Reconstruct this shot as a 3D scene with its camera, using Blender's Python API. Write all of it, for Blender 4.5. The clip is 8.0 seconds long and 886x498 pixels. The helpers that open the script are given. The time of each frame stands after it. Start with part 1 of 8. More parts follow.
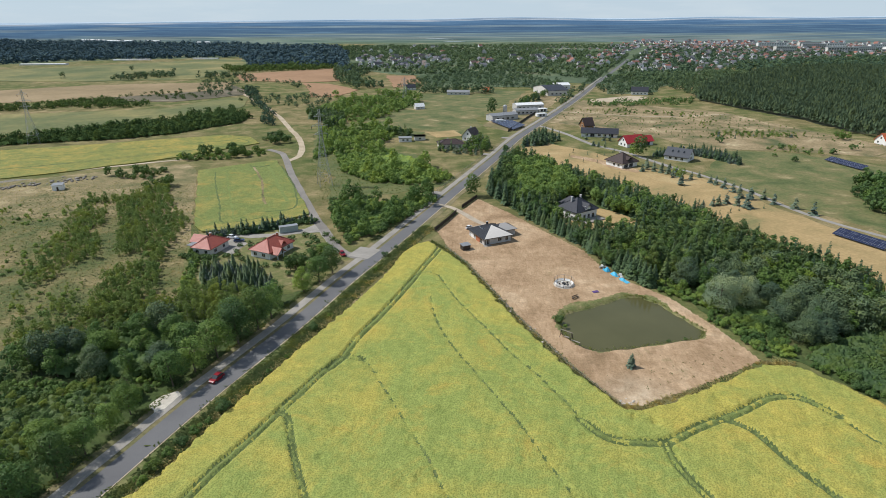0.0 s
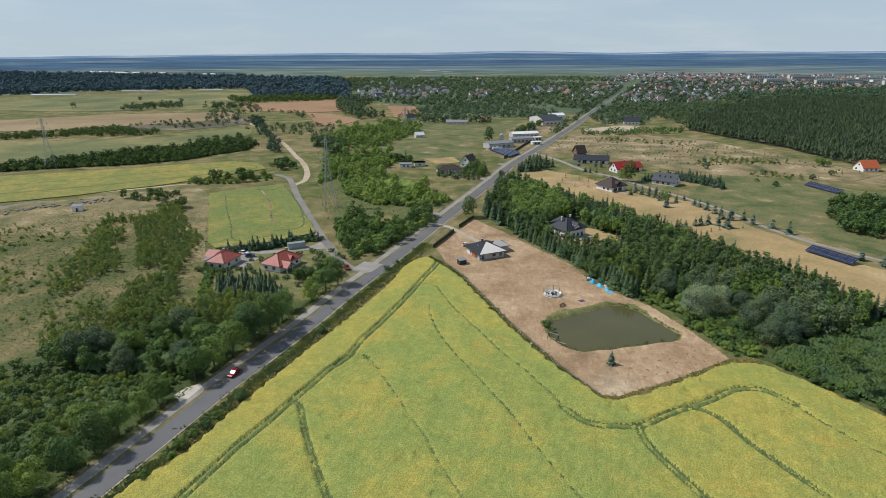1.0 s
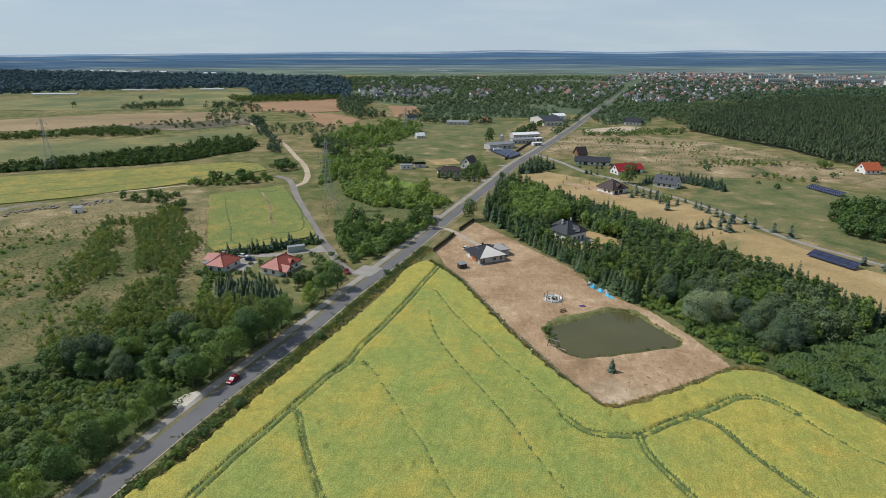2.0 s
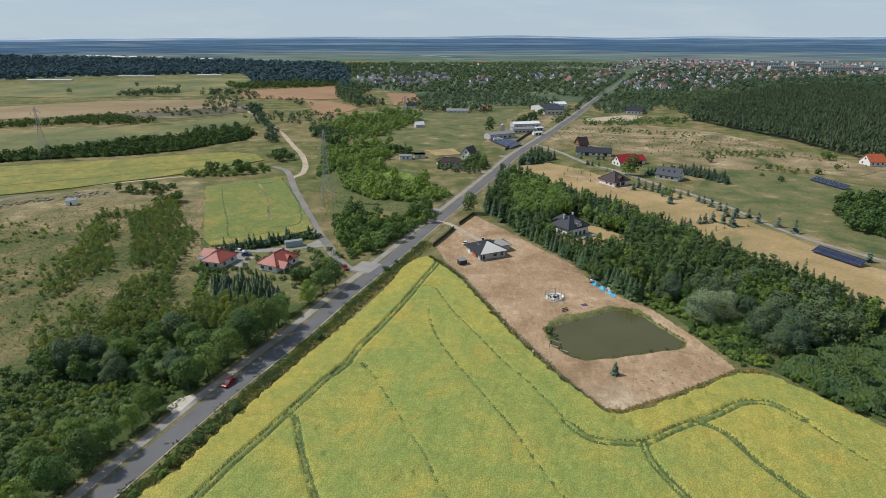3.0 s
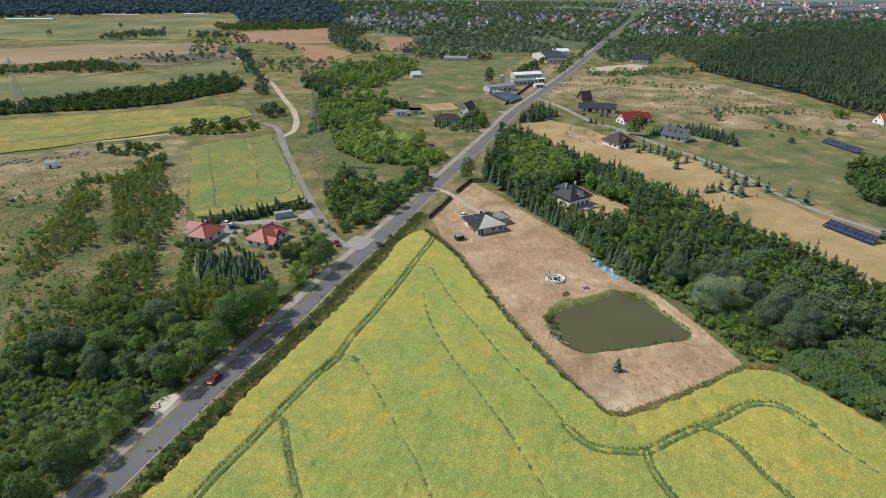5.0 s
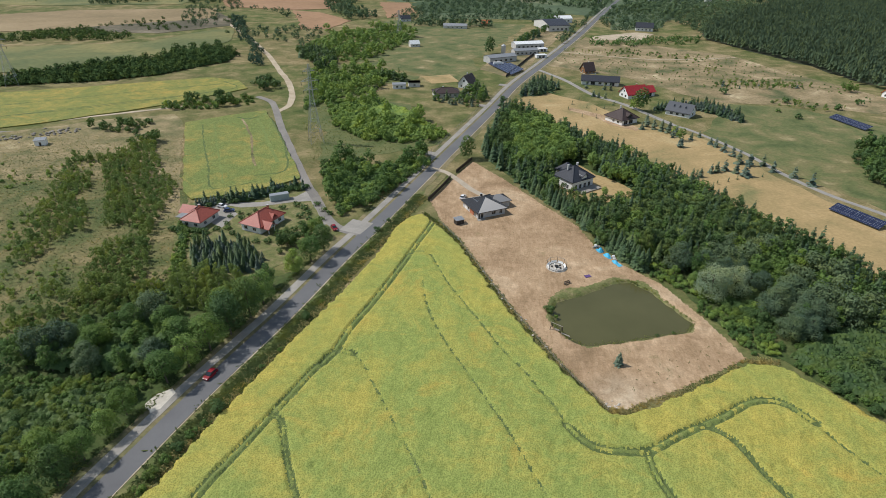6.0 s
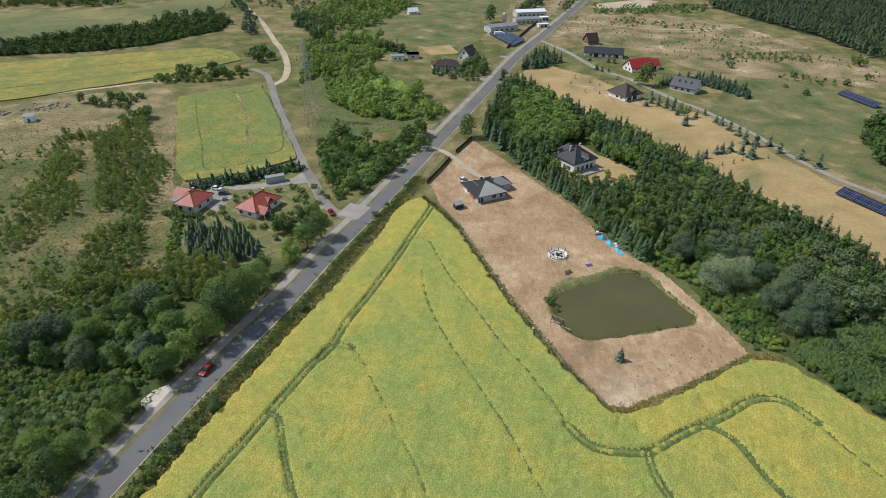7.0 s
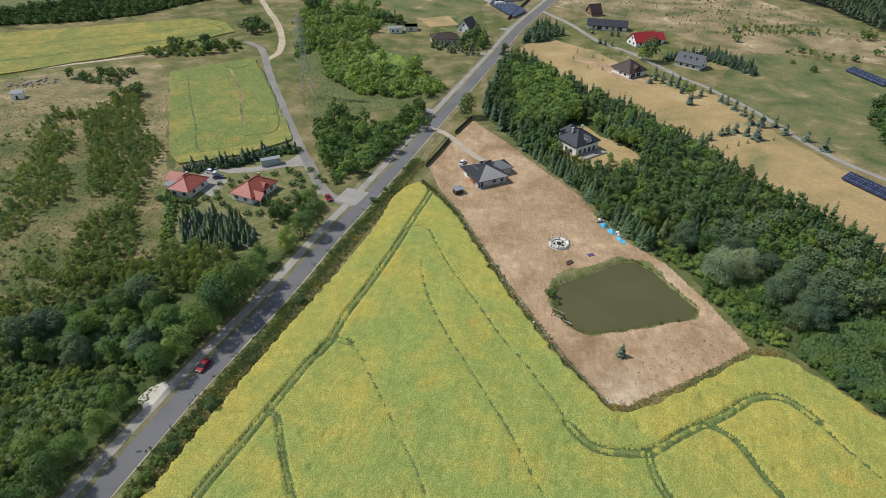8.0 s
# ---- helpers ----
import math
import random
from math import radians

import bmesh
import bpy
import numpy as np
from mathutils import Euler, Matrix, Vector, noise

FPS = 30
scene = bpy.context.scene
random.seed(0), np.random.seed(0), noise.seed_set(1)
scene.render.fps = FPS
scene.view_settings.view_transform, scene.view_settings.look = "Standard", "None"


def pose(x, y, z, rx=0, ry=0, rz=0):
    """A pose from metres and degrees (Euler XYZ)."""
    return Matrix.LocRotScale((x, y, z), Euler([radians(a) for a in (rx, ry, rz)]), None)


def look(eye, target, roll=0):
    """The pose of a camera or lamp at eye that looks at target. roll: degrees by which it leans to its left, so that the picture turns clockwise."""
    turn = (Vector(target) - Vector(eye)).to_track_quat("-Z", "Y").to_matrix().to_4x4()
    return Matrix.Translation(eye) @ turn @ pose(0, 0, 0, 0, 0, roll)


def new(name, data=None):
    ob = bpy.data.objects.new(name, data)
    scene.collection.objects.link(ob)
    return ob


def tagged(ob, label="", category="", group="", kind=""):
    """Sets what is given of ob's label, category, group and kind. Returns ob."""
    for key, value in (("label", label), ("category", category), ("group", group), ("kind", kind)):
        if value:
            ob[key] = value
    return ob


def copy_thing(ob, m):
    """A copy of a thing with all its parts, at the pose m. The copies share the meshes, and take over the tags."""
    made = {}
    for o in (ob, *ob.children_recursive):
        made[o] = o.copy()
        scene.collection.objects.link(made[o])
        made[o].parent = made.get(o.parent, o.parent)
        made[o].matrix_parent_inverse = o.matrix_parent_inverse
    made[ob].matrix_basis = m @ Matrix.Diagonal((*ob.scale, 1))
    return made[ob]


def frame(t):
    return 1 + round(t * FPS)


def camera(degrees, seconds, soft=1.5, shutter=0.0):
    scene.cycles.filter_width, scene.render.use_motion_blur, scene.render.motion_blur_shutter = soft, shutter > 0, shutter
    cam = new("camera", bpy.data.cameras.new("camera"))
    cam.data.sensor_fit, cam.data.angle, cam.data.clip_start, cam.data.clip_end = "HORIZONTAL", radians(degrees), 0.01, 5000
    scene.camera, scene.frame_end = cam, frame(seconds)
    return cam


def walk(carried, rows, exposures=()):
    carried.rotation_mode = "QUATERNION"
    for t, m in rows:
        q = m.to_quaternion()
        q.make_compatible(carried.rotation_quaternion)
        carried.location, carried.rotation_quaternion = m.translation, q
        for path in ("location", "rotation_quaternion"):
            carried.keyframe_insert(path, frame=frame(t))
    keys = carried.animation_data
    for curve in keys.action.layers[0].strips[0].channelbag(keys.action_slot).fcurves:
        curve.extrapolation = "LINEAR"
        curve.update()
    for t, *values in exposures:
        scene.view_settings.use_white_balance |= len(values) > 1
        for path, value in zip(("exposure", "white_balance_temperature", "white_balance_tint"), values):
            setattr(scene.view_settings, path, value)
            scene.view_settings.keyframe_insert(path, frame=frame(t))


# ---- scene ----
cam = camera(75.48, 8.0, soft=0.65)
PATH = [
    (0, pose(-0.39, -0.56, 83.37, 68.01, 0, 3.39) @ pose(0, 0, 0, 0, 0, -0.39)),
    (0.1, pose(-0.1, -4.12, 83.39, 68.53, 0, 3.38) @ pose(0, 0, 0, 0, 0, -0.38)),
    (0.2, pose(0.18, -7.68, 83.41, 69.05, 0, 3.36) @ pose(0, 0, 0, 0, 0, -0.37)),
    (0.3, pose(0.45, -11.07, 83.43, 69.54, 0, 3.34) @ pose(0, 0, 0, 0, 0, -0.36)),
    (0.4, pose(0.72, -14.46, 83.45, 70.04, 0, 3.33) @ pose(0, 0, 0, 0, 0, -0.35)),
    (0.5, pose(0.96, -17.51, 83.47, 70.49, 0, 3.31) @ pose(0, 0, 0, 0, 0, -0.34)),
    (1, pose(1.21, -17.56, 83.69, 70.93, 0, 3.32) @ pose(0, 0, 0, 0, 0, -0.28)),
    (1.5, pose(1.4, -17.19, 84.52, 70.97, 0, 3.36) @ pose(0, 0, 0, 0, 0, -0.23)),
    (3, pose(0.77, -11.24, 87.69, 69.48, 0, 3.30) @ pose(0, 0, 0, 0, 0, -0.06)),
    (3.5, pose(0.51, -7.73, 89.59, 68.28, 0, 3.17) @ pose(0, 0, 0, 0, 0, 0.06)),
    (4, pose(0.66, -4.23, 91.33, 66.96, 0, 3.13) @ pose(0, 0, 0, 0, 0, 0.14)),
    (4.5, pose(0.55, -0.81, 93.36, 65.44, 0, 3.06) @ pose(0, 0, 0, 0, 0, 0.22)),
    (6, pose(-0.1, 9.11, 99.51, 60.57, 0, 2.85) @ pose(0, 0, 0, 0, 0, 0.43)),
    (6.5, pose(-0.36, 12.37, 101.65, 58.89, 0, 2.76) @ pose(0, 0, 0, 0, 0, 0.53)),
    (7, pose(-0.74, 15.65, 103.71, 57.23, 0, 2.64) @ pose(0, 0, 0, 0, 0, 0.69)),
    (7.5, pose(-1.28, 18.94, 105.97, 55.52, 0, 2.46) @ pose(0, 0, 0, 0, 0, 0.86)),
    (8, pose(-1.64, 21.89, 107.62, 54.03, 0, 2.32) @ pose(0, 0, 0, 0, 0, 1.01)),
]
walk(cam, PATH, [(0.0, -0.15), (0.4, -0.23), (1.0, -0.34), (1.5, -0.36), (3.0, -0.37), (3.5, -0.32), (4.0, -0.28), (4.6, -0.24), (6.0, -0.25), (8.0, -0.25)])

# ---- sky and sun ----
SUN_TO = Vector((0.61, -0.10, -0.78)).normalized()      # the way the sunlight travels
world = bpy.data.worlds.new("world")
scene.world = world
world.use_nodes = True
wn = world.node_tree
sky = wn.nodes.new("ShaderNodeTexSky")
sky.sky_type, sky.sun_disc = "NISHITA", False
sky.sun_elevation = math.asin(-SUN_TO.z)
sky.sun_rotation = math.atan2(-SUN_TO.x, -SUN_TO.y)
sky.air_density, sky.dust_density, sky.ozone_density, sky.altitude = 1.0, 0.2, 2.5, 1500
veil = wn.nodes.new("ShaderNodeMix")            # thin high haze over the clear sky
veil.data_type = "RGBA"
up = wn.nodes.new("ShaderNodeTexCoord")
parts_ = wn.nodes.new("ShaderNodeSeparateXYZ")
wn.links.new(up.outputs["Generated"], parts_.inputs[0])
thick = wn.nodes.new("ShaderNodeMapRange")       # haze is thick towards the horizon and thin overhead
for key, v in (("From Min", 0.0), ("From Max", 0.5), ("To Min", 0.9), ("To Max", 0.3)):
    thick.inputs[key].default_value = v
wn.links.new(parts_.outputs["Z"], thick.inputs["Value"])
wn.links.new(thick.outputs[0], veil.inputs[0])
cloud = wn.nodes.new("ShaderNodeTexNoise")            # faint streaks of high cloud
stretch_ = wn.nodes.new("ShaderNodeMapping")
stretch_.inputs["Scale"].default_value = (2.0, 2.0, 14.0)
wn.links.new(up.outputs["Generated"], stretch_.inputs["Vector"])
wn.links.new(stretch_.outputs[0], cloud.inputs["Vector"])
cloud.inputs["Scale"].default_value, cloud.inputs["Detail"].default_value, cloud.inputs["Roughness"].default_value = 2.2, 7, 0.6
streaks = wn.nodes.new("ShaderNodeValToRGB")
streaks.color_ramp.elements[0].position, streaks.color_ramp.elements[0].color = 0.48, (5.75, 7.15, 8.45, 1)
streaks.color_ramp.elements[1].position, streaks.color_ramp.elements[1].color = 0.78, (6.9, 8.0, 9.0, 1)
wn.links.new(cloud.outputs["Fac"], streaks.inputs[0])
wn.links.new(streaks.outputs[0], veil.inputs[7])
wn.links.new(sky.outputs[0], veil.inputs[6])
wn.links.new(veil.outputs[2], wn.nodes["Background"].inputs[0])
wn.nodes["Background"].inputs[1].default_value = 0.1
sun = new("sun", bpy.data.lights.new("sun", "SUN"))
sun.data.energy, sun.data.angle, sun.data.color = 4.5, radians(0.55), (1.0, 0.965, 0.915)
sun.matrix_world = look((0, 0, 300), Vector((0, 0, 300)) + SUN_TO)
scene.view_settings.exposure = -0.12

RND = random.Random(7)
NPR = np.random.RandomState(7)


# ---- materials ----
def shader(name):
    m = bpy.data.materials.new(name)
    m.use_nodes = True
    return m, m.node_tree, m.node_tree.nodes["Principled BSDF"]


def nd(t, kind, **kw):
    n = t.nodes.new(kind)
    for k, v in kw.items():
        n.inputs[k].default_value = v
    return n


def ramp(t, fac, stops):
    r = t.nodes.new("ShaderNodeValToRGB")
    while len(r.color_ramp.elements) < len(stops):
        r.color_ramp.elements.new(0.5)
    for e, (p, c) in zip(r.color_ramp.elements, stops):
        e.position, e.color = p, (*c, 1)
    t.links.new(fac, r.inputs[0])
    return r.outputs[0]


def mixc(t, fac, a, b, mode="MIX"):
    m = t.nodes.new("ShaderNodeMix")
    m.data_type, m.blend_type = "RGBA", mode
    for sock, v in ((m.inputs[0], fac), (m.inputs[6], a), (m.inputs[7], b)):
        if isinstance(v, bpy.types.NodeSocket):
            t.links.new(v, sock)
        elif sock == m.inputs[0]:
            sock.default_value = v
        else:
            sock.default_value = (*v, 1)
    return m.outputs[2]


def noise_out(t, pos, scale, detail=4, rough=0.55, distort=0.0):
    n = nd(t, "ShaderNodeTexNoise", Scale=scale, Detail=detail, Roughness=rough, Distortion=distort)
    t.links.new(pos, n.inputs["Vector"])
    return n.outputs["Fac"]


def where(t):
    return t.nodes.new("ShaderNodeNewGeometry").outputs["Position"]


def bumped(t, b, height, strength, dist):
    n = nd(t, "ShaderNodeBump", Strength=strength, Distance=dist)
    t.links.new(height, n.inputs["Height"])
    t.links.new(n.outputs[0], b.inputs["Normal"])


def surface(name, stops, big=0.03, small=0.8, amount=0.35, rough=0.85, bump=0.4, bump_dist=0.1, spec=0.3, metal=0.0, stretch=None):
    """A surface whose colour runs through stops by a wide noise, with fine grain and relief on top."""
    m, t, b = shader(name)
    pos = where(t)
    if stretch:
        mp = t.nodes.new("ShaderNodeMapping")
        mp.inputs["Rotation"].default_value = (0, 0, radians(stretch[0]))
        mp.inputs["Scale"].default_value = (stretch[1], 1, 1)
        t.links.new(pos, mp.inputs["Vector"])
        spos = mp.outputs[0]
    else:
        spos = pos
    wide = noise_out(t, pos, big, 6, 0.6, 0.4)
    fine = noise_out(t, spos, small, 5, 0.65)
    col = ramp(t, wide, stops)
    dark = ramp(t, fine, [(0.25, (1 - amount,) * 3), (0.75, (1 + amount,) * 3)])
    t.links.new(mixc(t, 1.0, col, dark, "MULTIPLY"), b.inputs["Base Color"])
    b.inputs["Roughness"].default_value = rough
    b.inputs["Specular IOR Level"].default_value = spec
    b.inputs["Metallic"].default_value = metal
    if bump:
        bumped(t, b, fine, bump, bump_dist)
    return m


def foliage(name, low, high, trans=0.26, spec=0.2, tint=(0.88, 1.16)):
    """Leaves: colour drifts plant by plant and bough by bough, a little from leaf to leaf, and some light comes through."""
    m, t, b = shader(name)
    geo = t.nodes.new("ShaderNodeNewGeometry")
    low, high = (tuple(u * 0.72 + v * 0.28 for u, v in zip(p, q)) for p, q in ((low, high), (high, low)))
    col = mixc(t, geo.outputs["Random Per Island"], low, high)
    hue = noise_out(t, geo.outputs["Position"], 0.13, 4, 0.65)
    var = ramp(t, hue, [(0.3, (tint[0] * 0.78, tint[0] * 0.88, tint[0])), (0.5, (1, 1, 1)), (0.7, (tint[1] * 1.16, tint[1], tint[0] * 0.85))])
    col = mixc(t, 1.0, col, var, "MULTIPLY")
    own = nd(t, "ShaderNodeObjectInfo")
    col = mixc(t, 1.0, col, ramp(t, own.outputs["Random"], [(0.0, (0.8, 0.86, 0.92)), (0.5, (1, 1, 1)), (1.0, (1.18, 1.12, 0.95))]), "MULTIPLY")
    t.links.new(col, b.inputs["Base Color"])
    b.inputs["Roughness"].default_value, b.inputs["Specular IOR Level"].default_value = 0.6, spec
    tr = t.nodes.new("ShaderNodeBsdfTranslucent")
    t.links.new(col, tr.inputs["Color"])
    mx = nd(t, "ShaderNodeMixShader", Fac=trans)
    t.links.new(b.outputs[0], mx.inputs[1])
    t.links.new(tr.outputs[0], mx.inputs[2])
    t.links.new(mx.outputs[0], t.nodes["Material Output"].inputs["Surface"])
    return m


def islands(name, stops, rough=0.7):
    """Colours picked piece by piece, for the joined houses far off."""
    m, t, b = shader(name)
    geo = t.nodes.new("ShaderNodeNewGeometry")
    r = ramp(t, geo.outputs["Random Per Island"], stops)
    r.node.color_ramp.interpolation = "CONSTANT"
    t.links.new(mixc(t, noise_out(t, geo.outputs["Position"], 0.4), r, (0.3, 0.3, 0.3), "SOFT_LIGHT"), b.inputs["Base Color"])
    b.inputs["Roughness"].default_value = rough
    return m


def plain(name, col, rough=0.6, metal=0.0, spec=0.4, vary=0.12):
    return surface(name, [(0.3, tuple(c * (1 - vary) for c in col)), (0.7, tuple(c * (1 + vary) for c in col))], 0.6, 6.0, vary, rough, 0.15, 0.02, spec, metal)


def ground_material():
    m, t, b = shader("meadow_ground")
    pos = where(t)
    wide = noise_out(t, pos, 0.012, 7, 0.62, 0.6)
    mid = noise_out(t, pos, 0.07, 6, 0.65, 0.3)
    fine = noise_out(t, pos, 0.9, 6, 0.7)
    grass = ramp(t, mid, [(0.32, (0.07, 0.1, 0.03)), (0.5, (0.13, 0.145, 0.052)), (0.66, (0.25, 0.215, 0.1))])
    dry = ramp(t, mid, [(0.32, (0.12, 0.125, 0.05)), (0.48, (0.215, 0.18, 0.085)), (0.66, (0.36, 0.28, 0.155))])
    col = mixc(t, ramp(t, wide, [(0.42, (0, 0, 0)), (0.6, (1, 1, 1))]), grass, dry)
    col = mixc(t, 1.0, col, ramp(t, fine, [(0.25, (0.62, 0.62, 0.62)), (0.75, (1.3, 1.3, 1.3))]), "MULTIPLY")
    t.links.new(col, b.inputs["Base Color"])
    b.inputs["Roughness"].default_value, b.inputs["Specular IOR Level"].default_value = 0.95, 0.1
    bumped(t, b, fine, 0.6, 0.35)
    return m


def plain_material():
    """The wide plain with its woods and fields, kilometres off, haze in its colours."""
    m, t, b = shader("hazy_plain")
    pos = where(t)
    mp = t.nodes.new("ShaderNodeMapping")
    mp.inputs["Scale"].default_value = (0.3, 2.4, 1)
    t.links.new(pos, mp.inputs["Vector"])
    wide = noise_out(t, mp.outputs[0], 0.0016, 6, 0.65, 0.3)
    mid = noise_out(t, mp.outputs[0], 0.012, 6, 0.7)
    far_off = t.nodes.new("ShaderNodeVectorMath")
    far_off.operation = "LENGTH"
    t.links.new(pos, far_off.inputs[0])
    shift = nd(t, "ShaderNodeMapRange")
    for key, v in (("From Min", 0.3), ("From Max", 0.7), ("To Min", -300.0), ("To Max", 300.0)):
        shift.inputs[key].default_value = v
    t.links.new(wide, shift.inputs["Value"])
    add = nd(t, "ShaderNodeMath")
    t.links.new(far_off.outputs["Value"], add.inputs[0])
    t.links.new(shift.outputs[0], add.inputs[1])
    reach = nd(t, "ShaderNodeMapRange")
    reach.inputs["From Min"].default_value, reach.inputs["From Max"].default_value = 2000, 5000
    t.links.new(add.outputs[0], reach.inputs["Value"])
    # long belts of woods and fields across the valley, distance haze in their tints
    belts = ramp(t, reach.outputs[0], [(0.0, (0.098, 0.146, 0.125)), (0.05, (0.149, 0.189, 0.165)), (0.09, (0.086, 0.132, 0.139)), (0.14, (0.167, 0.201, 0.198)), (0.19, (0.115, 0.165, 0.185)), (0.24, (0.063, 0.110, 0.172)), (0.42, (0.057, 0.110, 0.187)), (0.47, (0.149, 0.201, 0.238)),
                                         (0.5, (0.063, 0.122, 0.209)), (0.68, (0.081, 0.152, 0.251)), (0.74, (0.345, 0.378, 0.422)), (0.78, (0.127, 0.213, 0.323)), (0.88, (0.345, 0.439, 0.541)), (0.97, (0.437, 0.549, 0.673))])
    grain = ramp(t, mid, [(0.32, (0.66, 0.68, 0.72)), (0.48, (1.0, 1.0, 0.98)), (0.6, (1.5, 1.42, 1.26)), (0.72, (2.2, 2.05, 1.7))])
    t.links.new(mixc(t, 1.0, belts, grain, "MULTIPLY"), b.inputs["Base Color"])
    b.inputs["Roughness"].default_value, b.inputs["Specular IOR Level"].default_value = 1.0, 0.0
    return m


def crop_material(name, green, yellow, edge=None, small=4.5):
    """Ripening grain: green and golden drifts, ear-sized grain, golden along one edge (point, normal, metres)."""
    m, t, b = shader(name)
    pos = where(t)
    wide = noise_out(t, pos, 0.028, 6, 0.68, 1.0)
    mid = noise_out(t, pos, 0.16, 5, 0.7, 0.5)
    cell = nd(t, "ShaderNodeTexVoronoi", Scale=small * 0.62, Randomness=1.0)
    t.links.new(pos, cell.inputs["Vector"])
    fine = mixc(t, 0.45, cell.outputs["Distance"], noise_out(t, pos, small * 1.6, 4, 0.8))
    f = ramp(t, mixc(t, 0.4, wide, mid), [(0.46, (0, 0, 0)), (0.62, (0.8, 0.8, 0.8))])
    if edge:
        for (px, py), (nx, ny), reach, power in edge:
            dp = t.nodes.new("ShaderNodeVectorMath")
            dp.operation = "DOT_PRODUCT"
            off = t.nodes.new("ShaderNodeVectorMath")
            off.operation = "SUBTRACT"
            off.inputs[1].default_value = (px, py, 0)
            t.links.new(pos, off.inputs[0])
            t.links.new(off.outputs[0], dp.inputs[0])
            dp.inputs[1].default_value = (nx, ny, 0)
            mr = nd(t, "ShaderNodeMapRange")
            mr.inputs["From Min"].default_value, mr.inputs["From Max"].default_value = 0, reach
            mr.inputs["To Min"].default_value, mr.inputs["To Max"].default_value = power, 0
            t.links.new(dp.outputs["Value"], mr.inputs["Value"])
            wob = nd(t, "ShaderNodeMath")
            wob.operation = "MULTIPLY"
            t.links.new(mr.outputs[0], wob.inputs[0])
            t.links.new(ramp(t, mid, [(0.3, (0.3, 0.3, 0.3)), (0.6, (1, 1, 1))]), wob.inputs[1])
            f = mixc(t, wob.outputs[0], f, (1, 1, 1))
    col = mixc(t, f, green, yellow)
    col = mixc(t, ramp(t, noise_out(t, pos, 0.06, 5, 0.7, 0.8), [(0.56, (0, 0, 0)), (0.72, (0.75, 0.75, 0.75))]), col, tuple(v * k for v, k in zip(yellow, (1.12, 0.93, 0.9))))
    col = mixc(t, 1.0, col, ramp(t, noise_out(t, pos, 0.42, 5, 0.75), [(0.3, (0.8, 0.86, 0.82)), (0.7, (1.16, 1.13, 1.16))]), "MULTIPLY")
    col = mixc(t, 1.0, col, ramp(t, fine, [(0.2, (0.58, 0.62, 0.55)), (0.62, (1.3, 1.27, 1.32))]), "MULTIPLY")
    t.links.new(col, b.inputs["Base Color"])
    b.inputs["Roughness"].default_value, b.inputs["Specular IOR Level"].default_value = 0.8, 0.2
    bumped(t, b, fine, 0.9, 0.28)
    return m


def dirt_material():
    """Bare graded earth: pale dusty patches, browner damp ones, and the long streaks of tyres."""
    m, t, b = shader("dry_dirt")
    pos = where(t)
    mp = t.nodes.new("ShaderNodeMapping")
    mp.inputs["Rotation"].default_value, mp.inputs["Scale"].default_value = (0, 0, radians(28)), (1.5, 0.3, 1)
    t.links.new(pos, mp.inputs["Vector"])
    streak = noise_out(t, mp.outputs[0], 0.5, 6, 0.7, 1.4)
    wide, mid, fine = noise_out(t, pos, 0.05, 6, 0.65, 0.6), noise_out(t, pos, 0.3, 6, 0.75, 0.4), noise_out(t, pos, 1.7, 5, 0.7)
    col = ramp(t, wide, [(0.32, (0.26, 0.178, 0.103)), (0.45, (0.365, 0.25, 0.15)), (0.56, (0.43, 0.302, 0.186)), (0.7, (0.53, 0.4, 0.265))])
    col = mixc(t, 1.0, col, ramp(t, mid, [(0.3, (0.78, 0.78, 0.76)), (0.52, (1, 1, 1)), (0.72, (1.22, 1.23, 1.26))]), "MULTIPLY")
    col = mixc(t, 1.0, col, ramp(t, streak, [(0.35, (0.88, 0.86, 0.83)), (0.5, (1, 1, 1)), (0.65, (1.13, 1.14, 1.17))]), "MULTIPLY")
    # a worn, paler corner by the grain
    off = t.nodes.new("ShaderNodeVectorMath")
    off.operation, off.inputs[1].default_value = "DISTANCE", (39.5, 113.5, 0)
    t.links.new(pos, off.inputs[0])
    near = nd(t, "ShaderNodeMapRange")
    for key, v in (("From Min", 1.0), ("From Max", 12.0), ("To Min", 0.75), ("To Max", 0.0)):
        near.inputs[key].default_value = v
    t.links.new(off.outputs["Value"], near.inputs["Value"])
    worn = mixc(t, 1.0, near.outputs[0], ramp(t, mid, [(0.35, (0.2, 0.2, 0.2)), (0.6, (1, 1, 1))]), "MULTIPLY")
    col = mixc(t, worn, col, (0.56, 0.46, 0.33))
    # thin dry weeds
    col = mixc(t, ramp(t, noise_out(t, pos, 0.11, 5, 0.7), [(0.6, (0, 0, 0)), (0.75, (0.6, 0.6, 0.6))]), col, (0.2, 0.185, 0.085))
    col = mixc(t, 1.0, col, ramp(t, fine, [(0.25, (0.78, 0.78, 0.78)), (0.75, (1.2, 1.2, 1.2))]), "MULTIPLY")
    t.links.new(col, b.inputs["Base Color"])
    b.inputs["Roughness"].default_value, b.inputs["Specular IOR Level"].default_value = 0.95, 0.12
    bumped(t, b, mid, 0.5, 0.2)
    return m


